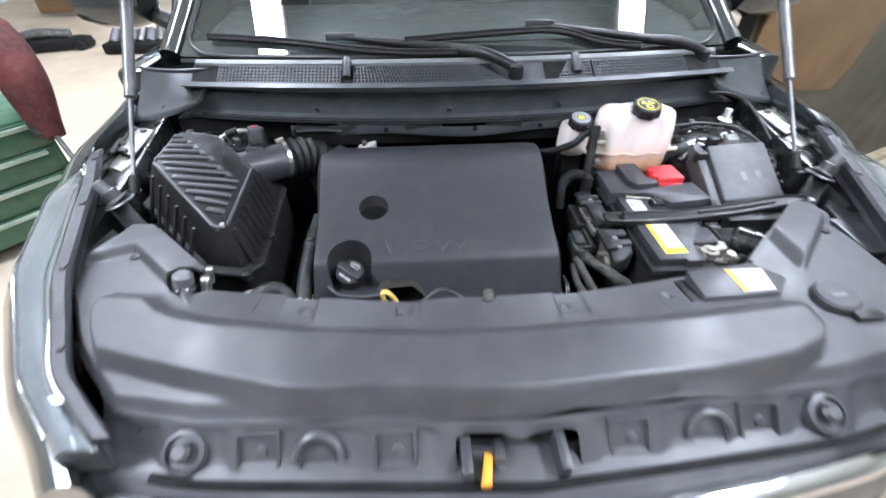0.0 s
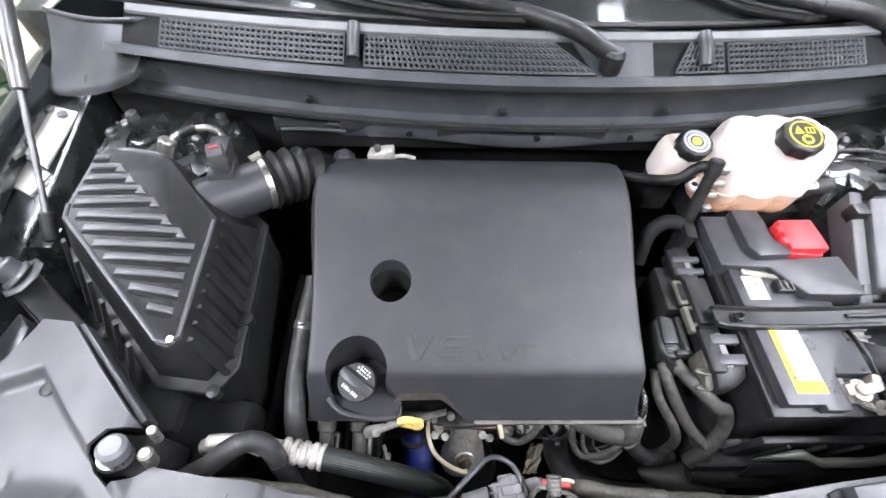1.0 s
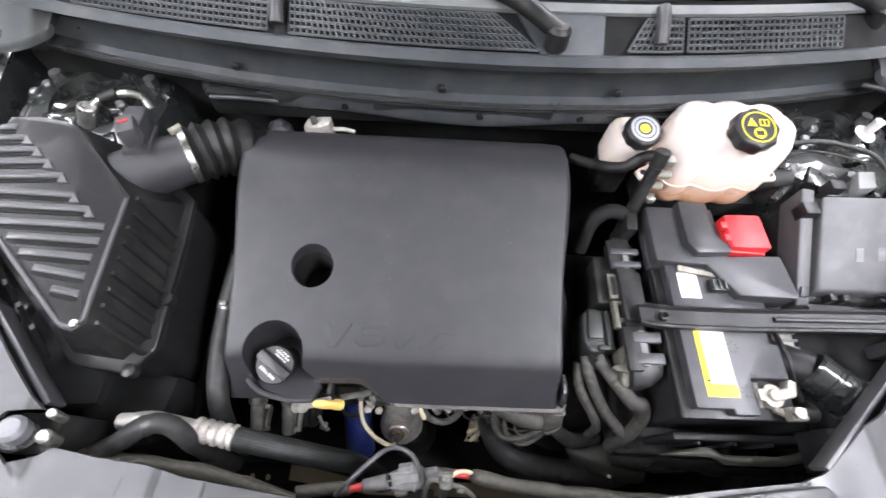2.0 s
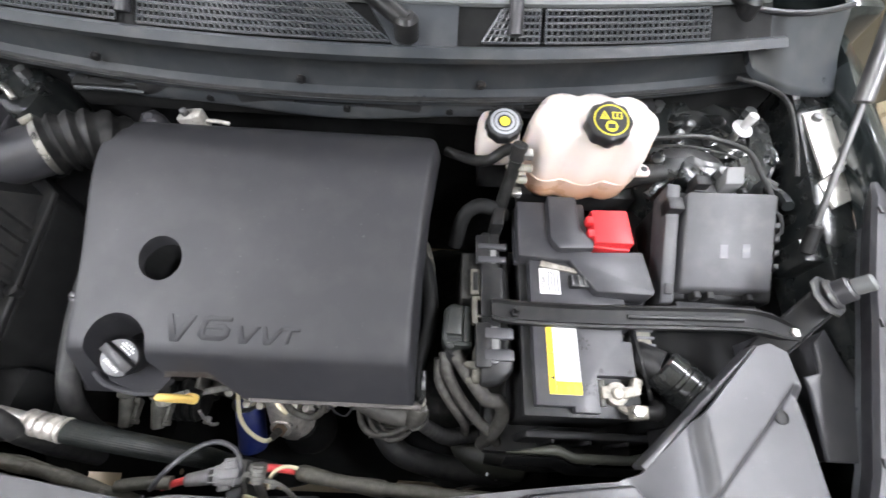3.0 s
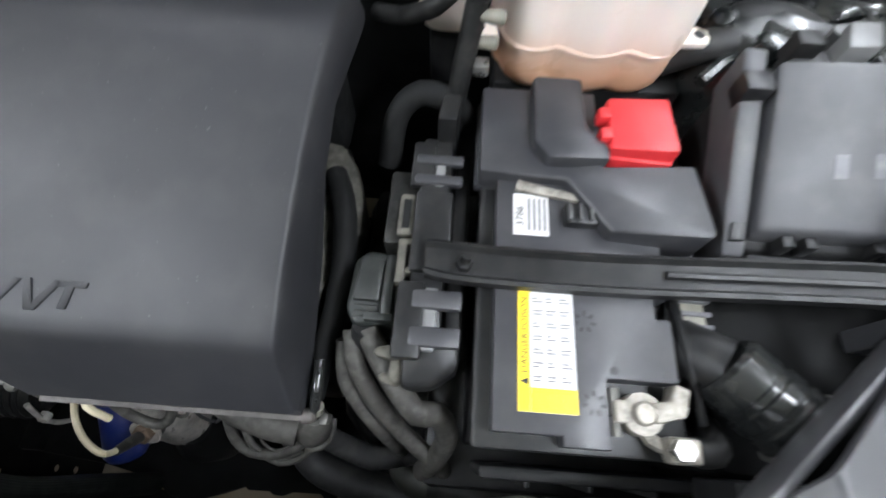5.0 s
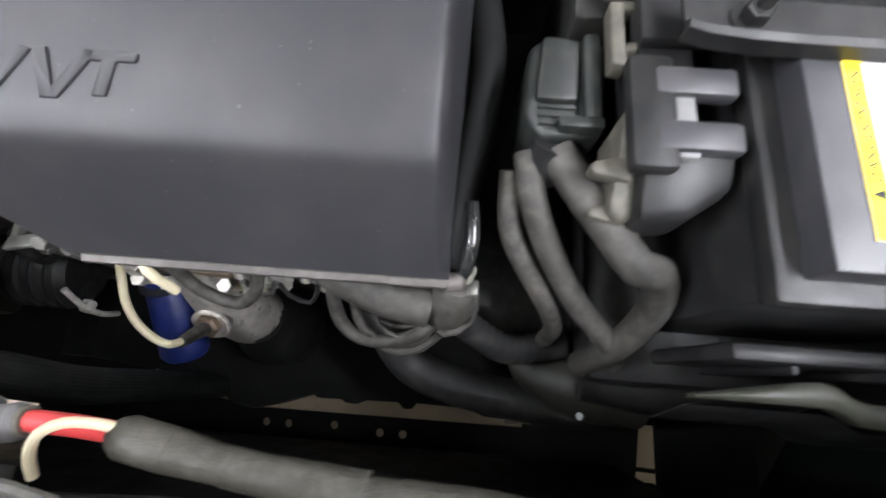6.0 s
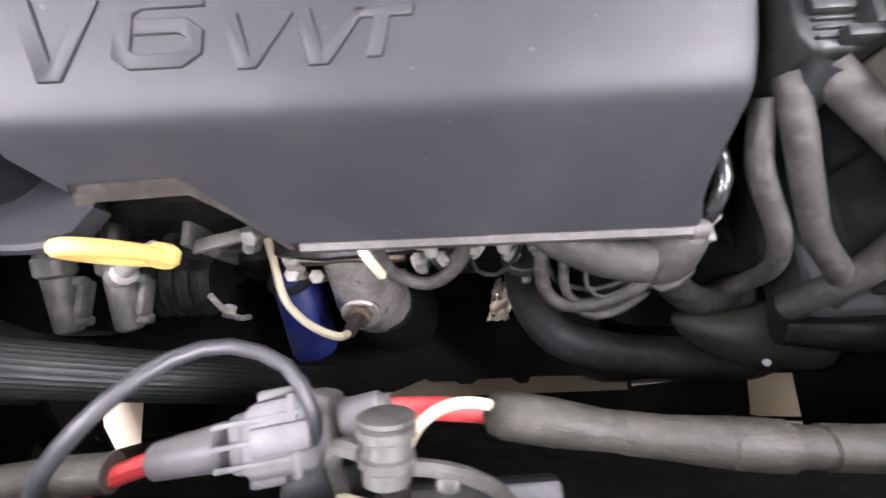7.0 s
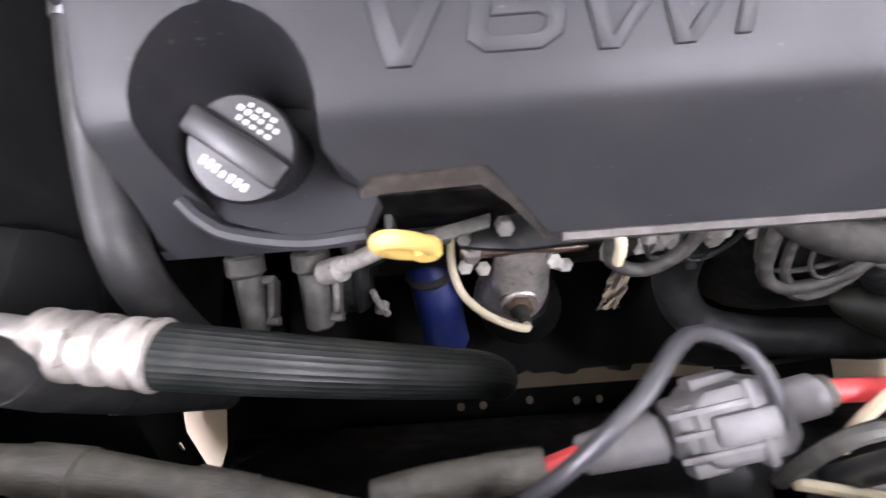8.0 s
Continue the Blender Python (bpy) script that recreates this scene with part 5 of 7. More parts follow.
for k, x in enumerate((-0.020, 0.012, 0.040, 0.074, 0.104)):
    z = 0.710 + 0.08 * (x + 0.03)
    part("rail_fitting", rod((x, 0.666, z - 0.004), (x + 0.003, 0.650, z - 0.022 - 0.005 * (k % 2)), 0.0075, 10, r1=0.0055, bevel=0.001), PLUG if k % 2 == 0 else STEEL, rail_f)
    part("fitting_clip", box(x - 0.009, x + 0.009, 0.650, 0.660, z - 0.006, z + 0.004, 0.002), GREYCONN if k % 2 else PLUG, rail_f)
part("rail_wire", tube([(0.012, 0.652, 0.690), (0.020, 0.640, 0.668), (0.038, 0.636, 0.662), (0.052, 0.645, 0.690), (0.055, 0.655, 0.71)], 0.0022, 6), BLACK, rail_f)
part("rail_wire", tube([(-0.020, 0.652, 0.688), (-0.010, 0.640, 0.672), (0.006, 0.640, 0.674), (0.014, 0.652, 0.695)], 0.0022, 6), DUSTY, rail_f)
part("rail_wire", tube([(0.074, 0.650, 0.692), (0.090, 0.630, 0.660), (0.115, 0.622, 0.650), (0.138, 0.622, 0.668), (0.148, 0.63, 0.70)], 0.0026, 6), DUSTY, rail_f)
loom2 = thing("engine_harness", "dusty taped wiring harness under the engine cover", "wiring", (0.15, 0.64, 0.68))
part("harness_trunk", tube([(0.045, 0.672, 0.742), (0.075, 0.652, 0.728), (0.115, 0.638, 0.714), (0.150, 0.634, 0.706)], lambda u: 0.0135 + 0.004 * u, 16), DUSTY, loom2)
part("harness_joint", loft([[(x + r * 1.0 * math.cos(a), y + r * 0.9 * math.sin(a), z) for a in np.linspace(0, 2 * math.pi, 14, endpoint=False)] for x, y, z, r in ((0.158, 0.628, 0.664, 0.006), (0.158, 0.629, 0.672, 0.015), (0.162, 0.633, 0.690, 0.020), (0.168, 0.638, 0.712, 0.021), (0.172, 0.645, 0.730, 0.016), (0.174, 0.648, 0.738, 0.011))]), DUSTY, loom2, "lumpy taped joint of the harness")
part("joint_tape", tube([(0.148, 0.630, 0.690), (0.165, 0.614, 0.694), (0.186, 0.625, 0.702), (0.188, 0.648, 0.706)], 0.0032, 8), DUSTY, loom2)
part("harness_riser", tube([(0.173, 0.646, 0.732), (0.177, 0.655, 0.755), (0.180, 0.675, 0.772), (0.178, 0.70, 0.772)], 0.0055, 14), BAYGLOSS, loom2, "shiny black sleeve rising beside the cover")
part("riser_band", tube([(0.1765, 0.652, 0.744), (0.1790, 0.657, 0.754)], 0.0068, 14, smooth_path=False), CLIPW, loom2, "pale tape band")
part("harness_end", tube([(0.170, 0.632, 0.690), (0.195, 0.620, 0.655), (0.225, 0.610, 0.628), (0.262, 0.616, 0.606), (0.285, 0.622, 0.602)], lambda u: 0.012 + 0.004 * u, 16, rib=0.0008, pitch=0.012), HOSEGREY, loom2)
part("looped_hose", tube([(0.072, 0.664, 0.732), (0.070, 0.640, 0.708), (0.075, 0.618, 0.684), (0.092, 0.606, 0.672), (0.118, 0.606, 0.674), (0.140, 0.612, 0.684), (0.156, 0.622, 0.692)], 0.0058, 10), DUSTY, loom2)
part("looped_hose", tube([(0.092, 0.656, 0.726), (0.088, 0.632, 0.700), (0.094, 0.614, 0.680), (0.112, 0.606, 0.668), (0.135, 0.606, 0.668), (0.152, 0.614, 0.676)], 0.0040, 8), DUSTY, loom2)
part("looped_hose", tube([(0.102, 0.606, 0.664), (0.122, 0.598, 0.658), (0.145, 0.604, 0.664), (0.160, 0.616, 0.676)], 0.0050, 8), DUSTY, loom2)
part("thin_wire", tube([(0.104, 0.640, 0.712), (0.108, 0.618, 0.690), (0.124, 0.610, 0.682), (0.142, 0.618, 0.690)], 0.0018, 6), DUSTY, loom2)
part("harness_clip", box(0.180, 0.188, 0.640, 0.652, 0.716, 0.740, 0.002), DIMGREY, loom2)
fl = thing("fuel_line", "small grey looped fuel line", "hose", (0.0, 0.65, 0.68))
part("line", tube([(0.012, 0.668, 0.745), (0.005, 0.640, 0.705), (-0.020, 0.628, 0.680), (-0.050, 0.636, 0.690), (-0.060, 0.652, 0.730)], 0.006, 10), DUSTY, fl)
part("line", tube([(-0.070, 0.660, 0.755), (-0.062, 0.640, 0.745), (-0.055, 0.630, 0.715)], 0.004, 8), CREAM, fl)
fr = random.Random(11)
crumple = [[0.006 * (fr.random() - 0.5) for _ in range(9)] for _ in range(7)]
foil = single("heat_foil", sheet(lambda u, v: (0.046 + 0.034 * u + 0.012 * v + crumple[int(u * 6)][int(v * 8)], 0.618 + 0.055 * v + crumple[int(u * 6)][int(v * 8)], 0.345 + 0.065 * v + 2.2 * crumple[int(u * 6)][int(v * 8)]), 6, 8, 0.002), METAL, "crumpled shiny heat foil by the hose", "heat shield", smooth=0)

def taped(name, pts, r, label, bands, sleeve=LOOM):
    """A sleeved harness with tape wound round it at some places."""
    t = thing(name, label, "wiring", pts[0])
    path = spline(pts, 0.004)
    part("sleeve", tube(pts, r, 16), sleeve, t)
    for u in bands:
        i = int(u * (len(path) - 8))
        part("tape_band", tube(path[i:i + 7], (r(u) if callable(r) else r) + 0.0006, 16, smooth_path=False), sleeve, t)
    return t


hh = thing("heater_hose", "thick black hose beside the engine cover with a spring clip", "hose", (-0.39, 0.72, 0.70))
part("hose_run", tube([(-0.375, 0.86, 0.85), (-0.386, 0.78, 0.828), (-0.394, 0.70, 0.795), (-0.392, 0.645, 0.770), (-0.388, 0.610, 0.73), (-0.392, 0.590, 0.67), (-0.40, 0.58, 0.58)], 0.0165, 16), HOSEGREY, hh)
part("hose_clip", tube([(-0.3845, 0.788, 0.8310), (-0.3865, 0.776, 0.8265)], 0.0180, 16, smooth_path=False), STEEL, hh, "spring steel clip")
part("clip_ear", box(-0.392, -0.380, 0.774, 0.782, 0.842, 0.852, 0.002), STEEL, hh)
hose("heater_hose", [(-0.415, 0.90, 0.79), (-0.427, 0.80, 0.765), (-0.438, 0.70, 0.73), (-0.452, 0.645, 0.70), (-0.455, 0.60, 0.68), (-0.455, 0.55, 0.66)], 0.011, DARK, "thin black hose beside the engine cover", seg=12)
hose("pale_fitting", [(-0.475, 0.598, 0.858), (-0.45, 0.597, 0.868), (-0.425, 0.594, 0.864), (-0.41, 0.590, 0.845)], 0.0095, PLUG, "dull metal pipe fitting", "pipe fitting", seg=14)
taped("covered_harness", [(-0.52, 0.552, 0.83), (-0.47, 0.568, 0.860), (-0.44, 0.585, 0.876), (-0.415, 0.594, 0.881), (-0.396, 0.591, 0.872), (-0.386, 0.580, 0.850), (-0.384, 0.570, 0.81), (-0.386, 0.560, 0.74), (-0.39, 0.55, 0.64)], 0.0135, "dark wrapped harness arching over the pipe", (0.25, 0.5, 0.7), HOSEGREY)

conn = thing("wiring_connector", "grey plug-in connector with red wires", "connector", (-0.06, 0.52, 0.835))
cx_ = Vector((0.099, 0.0155, 0.002)).normalized()
cy_ = Vector((0.0, 0.0, 1.0)).cross(cx_).normalized()
cz_ = cx_.cross(cy_)
cm = Matrix(((cx_.x, cy_.x, cz_.x, -0.0795), (cx_.y, cy_.y, cz_.y, 0.5360), (cx_.z, cy_.z, cz_.z, 0.8425), (0, 0, 0, 1)))
part("socket", box(-0.016, 0.030, -0.0125, 0.0125, -0.012, 0.011, 0.004, cm), CONN, conn)
part("socket_hood", prism([(-0.006, -0.0145), (0.024, -0.0150), (0.030, -0.009), (0.030, 0.013), (0.022, 0.0165), (-0.002, 0.0160), (-0.010, 0.010), (-0.010, -0.010)], -0.0135, 0.0135, 0.003, cm), CONN, conn, "stepped grey hood")
for k in (-0.008, 0.0005, 0.009):
    part("socket_ridge", box(-0.020, 0.018, k - 0.0012, k + 0.0012, 0.0125, 0.0142, 0.0006, cm), CONN, conn)
part("hood_flange", box(0.012, 0.017, -0.0170, 0.0175, -0.012, 0.0150, 0.002, cm), CONN, conn)
part("side_lug", box(-0.004, 0.016, 0.014, 0.020, -0.006, 0.006, 0.002, cm), CONN, conn)
part("side_lug", box(-0.012, 0.004, -0.020, -0.012, -0.008, 0.002, 0.002, cm), CONN, conn)
part("connector_tail", rod(cm @ Vector((-0.020, 0, 0)), cm @ Vector((-0.056, -0.001, -0.002)), 0.0105, 18, r1=0.0082, bevel=0.002), CONN, conn)
part("boot", rod(cm @ Vector((0.028, 0.001, 0)), cm @ Vector((0.052, 0.002, 0)), 0.0090, 16, bevel=0.004), CONN, conn)
part("seal_ring", rod(cm @ Vector((0.051, 0.002, 0)), cm @ Vector((0.054, 0.002, 0)), 0.0070, 14), BEIGE, conn)
part("latch_bridge", box(-0.004, 0.022, -0.006, 0.006, 0.012, 0.0165, 0.002, cm), CONN, conn)
part("wire", tube([cm @ Vector((-0.050, 0, 0)), (-0.146, 0.523, 0.840), (-0.164, 0.517, 0.839)], 0.0048, 8), REDWIRE, conn)
part("wire", tube([cm @ Vector((0.052, 0.002, 0)), (-0.005, 0.5455, 0.843), (0.023, 0.542, 0.838)], 0.0052, 10), REDWIRE, conn)
part("wire", tube([(-0.022, 0.521, 0.838), (-0.020, 0.532, 0.846), (-0.013, 0.542, 0.853), (-0.002, 0.548, 0.854), (0.010, 0.548, 0.849), (0.021, 0.544, 0.841)], 0.0026, 8, 0.004), CREAM, conn)
part("mount_tab", box(-0.080, -0.035, 0.485, 0.525, 0.822, 0.834, 0.003), BLACK, conn)
taped("main_harness", [(0.018, 0.542, 0.839), (0.027, 0.541, 0.842), (0.075, 0.533, 0.842), (0.125, 0.5275, 0.843), (0.175, 0.5245, 0.843), (0.26, 0.5195, 0.844), (0.36, 0.520, 0.848), (0.44, 0.528, 0.852), (0.50, 0.54, 0.85)], lambda u: 0.0094 + 0.0009 * math.sin(40 * u), "thick olive taped harness along the radiator support", (0.01, 0.12, 0.21, 0.3, 0.43, 0.62, 0.85))
taped("rail_harness", [(-0.60, 0.555, 0.83), (-0.50, 0.550, 0.845), (-0.40, 0.543, 0.851), (-0.329, 0.533, 0.850), (-0.282, 0.521, 0.847), (-0.240, 0.511, 0.843), (-0.19, 0.500, 0.834)], lambda u: 0.0095 + 0.0008 * math.sin(34 * u) - 0.004 * max(0, u - 0.85) / 0.15, "olive sleeved harness along the radiator support", (0.3, 0.62, 0.8))
taped("wire_sleeve", [(-0.151, 0.523, 0.841), (-0.175, 0.522, 0.842), (-0.198, 0.520, 0.842), (-0.222, 0.516, 0.843)], 0.0080, "olive sleeve over the red wires of the connector", (0.05,))
hose("looped_wire", [(-0.166, 0.515, 0.862), (-0.147, 0.533, 0.880), (-0.1224, 0.555, 0.888), (-0.105, 0.570, 0.880), (-0.088, 0.5745, 0.869), (-0.068, 0.566, 0.862), (-0.058, 0.548, 0.858), (-0.056, 0.526, 0.850)], 0.0033, GREYBLK, "grey wire looping over the connector", "wire", seg=10)
brk = thing("sensor_bracket", "grey metal bracket with a round sensor", "bracket", (0.0, 0.49, 0.83))
part("bracket_plate", prism([(-0.060, 0.478), (0.050, 0.482), (0.045, 0.514), (-0.055, 0.510)], 0.820, 0.834, 0.003), STEEL, brk)
sm = on((-0.0225, 0.5275, 0.8855), (0.03, 0.95, 0.22)) @ Matrix.Scale(0.95, 4)
part("round_sensor", lathe([(0.0070, 0.0), (0.0085, 0.001), (0.0088, 0.006), (0.0100, 0.007), (0.0102, 0.010), (0.0090, 0.011), (0.0090, 0.016), (0.0104, 0.017), (0.0104, 0.020), (0.008, 0.022)], sm, 24), SENSOR, brk, "round dull grey sensor, dirty")
part("sensor_cap", lathe([(0.0090, 0.0215), (0.0104, 0.0222), (0.0104, 0.0236), (0.0085, 0.0245)], sm, 20), SENSOR, brk)
part("sensor_post", rod((-0.026, 0.508, 0.832), (-0.0235, 0.531, 0.884), 0.0055, 12, bevel=0.001), STEEL, brk)
part("bracket_ear", tube([(-0.031, 0.537, 0.886), (-0.040, 0.538, 0.880), (-0.047, 0.529, 0.864), (-0.050, 0.510, 0.836)], 0.0034, 8), SENSOR, brk)
part("bracket_ear", tube([(-0.014, 0.532, 0.885), (-0.003, 0.530, 0.882), (0.012, 0.522, 0.870), (0.028, 0.502, 0.838)], 0.0030, 8), SENSOR, brk)
part("bracket_ear", box(-0.007, 0.002, 0.522, 0.531, 0.876, 0.883, 0.003), SENSOR, brk)
hose("pale_cable", [(-0.050, 0.512, 0.846), (0.02, 0.496, 0.848), (0.10, 0.474, 0.850)], 0.0026, CREAM, "thin pale cable by the connector", "cable", seg=8)
single("tape_tab", prism([(-0.234, 0.498), (-0.224, 0.499), (-0.220, 0.513), (-0.230, 0.514)], 0.8600, 0.8625, 0.0008), BEIGE, "beige tape tab on the harness", "tape")

# ---------------- air filter housing ----------------
def lid_z(x, y):
    return 0.947 - 0.20 * (x + 0.521) + 0.11 * (y - 0.70)


LID = [(-0.523, 0.695), (-0.511, 0.706), (-0.508, 0.895), (-0.598, 0.996), (-0.618, 1.007), (-0.660, 1.008), (-0.688, 1.000), (-0.700, 0.975), (-0.706, 0.885), (-0.702, 0.866), (-0.537, 0.698)]
airbox = thing("air_filter_housing", "black plastic air filter housing with a louvred lid", "air filter box", (-0.6, 0.85, 0.60))
flange = [(-0.492, 0.660), (-0.570, 0.668), (-0.765, 0.868), (-0.745, 1.02), (-0.60, 1.06), (-0.465, 0.95), (-0.462, 0.70)]


def flange_z(x, y):
    return 0.862 - 0.10 * (x + 0.52) + 0.10 * (y - 0.68)


# lower box and sides nearly black: their shade is put into the colour
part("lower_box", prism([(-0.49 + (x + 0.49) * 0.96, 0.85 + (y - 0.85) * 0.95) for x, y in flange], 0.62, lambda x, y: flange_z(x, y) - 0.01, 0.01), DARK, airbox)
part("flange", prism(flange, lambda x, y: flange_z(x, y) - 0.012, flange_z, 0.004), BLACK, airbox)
loops = []
for k in range(8):
    u = k / 7
    a, b = np.array(flange), np.array([(-0.523, 0.696), (-0.537, 0.699), (-0.703, 0.868), (-0.690, 0.998), (-0.606, 1.001), (-0.508, 0.897), (-0.510, 0.708)])
    inner = 0.90
    c = a.mean(0)
    p = (c + (a - c) * inner) * (1 - u) + b * u
    loops.append([(x, y, flange_z(x, y) * (1 - u) + lid_z(x, y) * u - (0.004 if k == 0 else 0)) for x, y in p])
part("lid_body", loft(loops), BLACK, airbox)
lid = part("lid_top", prism(LID, lambda x, y: lid_z(x, y) - 0.010, lid_z, 0.004), LIDGREY, airbox, "louvred lid face, coloured paler than the sides for the light on it")
# louvres: left and right end of each slot on the lid face
SLOTS = [(-0.697, 0.970, -0.677, 0.975), (-0.695, 0.952, -0.660, 0.961), (-0.697, 0.931, -0.642, 0.944), (-0.697, 0.911, -0.623, 0.927), (-0.696, 0.888, -0.599, 0.908), (-0.686, 0.869, -0.576, 0.880),
         (-0.672, 0.849, -0.552, 0.861), (-0.653, 0.827, -0.527, 0.838), (-0.634, 0.808, -0.527, 0.815), (-0.614, 0.788, -0.529, 0.790), (-0.591, 0.768, -0.529, 0.763), (-0.562, 0.742, -0.529, 0.738)]
for k, (xl, yl, xr, yr) in enumerate(SLOTS):
    slat, gap = [], []
    for u in np.linspace(0, 1, 9):
        x, y = xl + (xr - xl) * u, yl + (yr - yl) * u
        e = 1 - abs(2 * u - 1) ** 6 * 0.8
        slat.append([(x, y + a * 0.9, lid_z(x, y + a) + h * e) for a, h in ((0.0030, -0.003), (0.0034, 0.0036), (0.0060, 0.0052), (0.0100, 0.0040), (0.0140, 0.0012), (0.0150, -0.003))])
        # dark bar laid on the face for the shade inside the slot
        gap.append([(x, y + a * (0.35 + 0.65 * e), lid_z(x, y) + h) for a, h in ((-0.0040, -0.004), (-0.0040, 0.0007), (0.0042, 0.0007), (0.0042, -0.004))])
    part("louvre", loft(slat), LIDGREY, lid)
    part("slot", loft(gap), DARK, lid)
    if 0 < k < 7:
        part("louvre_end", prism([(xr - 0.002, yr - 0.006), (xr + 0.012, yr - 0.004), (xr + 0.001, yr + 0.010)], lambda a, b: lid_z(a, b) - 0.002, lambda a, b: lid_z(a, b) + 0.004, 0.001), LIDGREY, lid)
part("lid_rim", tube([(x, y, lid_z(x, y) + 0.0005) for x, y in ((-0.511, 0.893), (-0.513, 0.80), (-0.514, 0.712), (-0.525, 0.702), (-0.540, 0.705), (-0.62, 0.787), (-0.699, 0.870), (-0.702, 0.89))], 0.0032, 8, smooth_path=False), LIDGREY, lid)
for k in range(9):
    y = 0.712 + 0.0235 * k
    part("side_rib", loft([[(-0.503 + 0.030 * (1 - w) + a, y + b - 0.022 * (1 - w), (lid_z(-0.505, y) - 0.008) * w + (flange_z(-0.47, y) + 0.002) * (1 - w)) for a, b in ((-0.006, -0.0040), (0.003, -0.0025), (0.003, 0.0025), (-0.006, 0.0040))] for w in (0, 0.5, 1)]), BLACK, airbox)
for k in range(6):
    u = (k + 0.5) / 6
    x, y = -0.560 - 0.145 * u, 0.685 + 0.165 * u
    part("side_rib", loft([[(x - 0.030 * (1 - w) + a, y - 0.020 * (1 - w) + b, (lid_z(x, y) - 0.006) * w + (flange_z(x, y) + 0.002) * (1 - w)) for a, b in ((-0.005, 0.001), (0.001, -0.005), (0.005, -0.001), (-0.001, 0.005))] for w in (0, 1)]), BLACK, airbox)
part("screw", rod((-0.521, 0.706, 0.940), (-0.521, 0.706, 0.953), 0.005, 10), METAL, airbox)
for x, y in ((-0.466, 0.775), (-0.49, 0.665), (-0.66, 0.745)):
    part("flange_ear", lathe([(0.010, -0.012), (0.010, 0.004), (0.004, 0.006)], Matrix.Translation((x, y, flange_z(x, y))), 12), BLACK, airbox)
# scoop also takes DARK to paint in the shade there
part("intake_scoop", prism([(-0.60, 0.56), (-0.47, 0.575), (-0.455, 0.68), (-0.60, 0.68)], 0.66, 0.78, 0.02), DARK, airbox)

duct = thing("intake_duct", "black intake tube with a bellows and a silver clamp", "intake duct", (-0.46, 1.0, 0.85))
ax0, ax1, ax2 = Vector((-0.580, 0.940, 0.930)), Vector((-0.474, 1.008, 0.926)), Vector((-0.388, 1.064, 0.912))
part("air_tube", tube([ax0, ax0.lerp(ax1, 0.5), ax1 + Vector((0.004, 0, 0))], 0.0435, 28), GREYBLK, duct)
part("bellows", tube([ax1 + Vector((0.008, 0.004, 0)), ax1.lerp(ax2, 0.45), Vector((-0.405, 1.050, 0.905)), Vector((-0.385, 1.058, 0.870)), Vector((-0.375, 1.062, 0.80))], 0.0430, 30, rib=0.0085, pitch=0.0185), RUBBER, duct, "ribbed rubber bellows")
d = (ax2 - ax1).normalized()
part("hose_clamp", lathe([(0.0450, 0), (0.0470, 0.001), (0.0470, 0.0105), (0.0450, 0.0115)], on(ax1 - 0.002 * d, d), 32), METAL, duct, "bright steel hose clamp")
part("clamp_screw", rod(ax1 + Vector((-0.012, 0.012, 0.045)), ax1 + Vector((0.002, 0.026, 0.045)), 0.006, 8), CLIPW, duct)
part("flow_sensor", box(-0.016, 0.016, -0.026, 0.030, 0.030, 0.066, 0.005, on((-0.530, 1.010, 0.940), (0.05, 0.2, 1), 25)), GREYBLK, duct, "dark grey airflow sensor")
part("sensor_neck", box(-0.020, 0.020, -0.034, 0.034, 0.012, 0.034, 0.004, on((-0.530, 1.000, 0.940), (0.05, 0.2, 1), 25)), GREYBLK, duct)
part("sensor_plug", box(-0.013, 0.013, 0.022, 0.060, 0.036, 0.070, 0.005, on((-0.535, 1.020, 0.950), (0.0, 0.1, 1), 25)), FUSE, duct)
part("plug_lock", box(-0.007, 0.007, 0.036, 0.041, 0.070, 0.072, 0.0005, on((-0.535, 1.020, 0.950), (0.0, 0.1, 1), 25)), REDWIRE, duct)

pipe = thing("metal_pipe_fitting", "bright metal pipe and fitting behind the filter box", "pipe", (-0.6, 1.1, 0.91))
part("pipe_run", tube([(-0.655, 1.080, 0.940), (-0.642, 1.090, 0.955), (-0.625, 1.098, 0.960)], 0.0075, 10), METAL, pipe)
part("pipe_run", tube([(-0.612, 1.105, 0.962), (-0.59, 1.110, 0.962), (-0.572, 1.112, 0.954), (-0.56, 1.10, 0.94)], 0.0065, 10), METAL, pipe)
part("pipe_joint", tube([(-0.632, 1.096, 0.958), (-0.618, 1.102, 0.962), (-0.606, 1.107, 0.963)], 0.010, 10), RUBBER, pipe)
part("fitting", rod((-0.665, 1.068, 0.925), (-0.648, 1.08, 0.96), 0.015, 10, bevel=0.003), METAL, pipe)
part("pipe_post", rod((-0.64, 1.09, 0.90), (-0.64, 1.095, 0.96), 0.006, 8), BAYPAINT, pipe)

# ---------------- coolant and brake reservoirs ----------------
res = thing("coolant_reservoir", "milky plastic coolant reservoir with orange coolant in the bottom", "reservoir", (0.44, 1.06, 0.80))


def tank_loop(z, w, d, cx, cy, lobe):
    out = []
    for k in range(72):
        a = 2 * math.pi * k / 72
        c, s = math.cos(a), math.sin(a)
        q = (abs(c) ** 3.2 + abs(s) ** 3.2) ** (-1 / 3.2)
        x, y = w * q * c, d * q * s
        y *= 1 + lobe * (abs(math.cos(x / w * 1.5 * math.pi)) - 0.6)
        x *= 1 + 0.35 * lobe * (abs(math.cos(y / d * math.pi)) - 0.6)
        out.append((cx + x, cy + y, z))
    return out


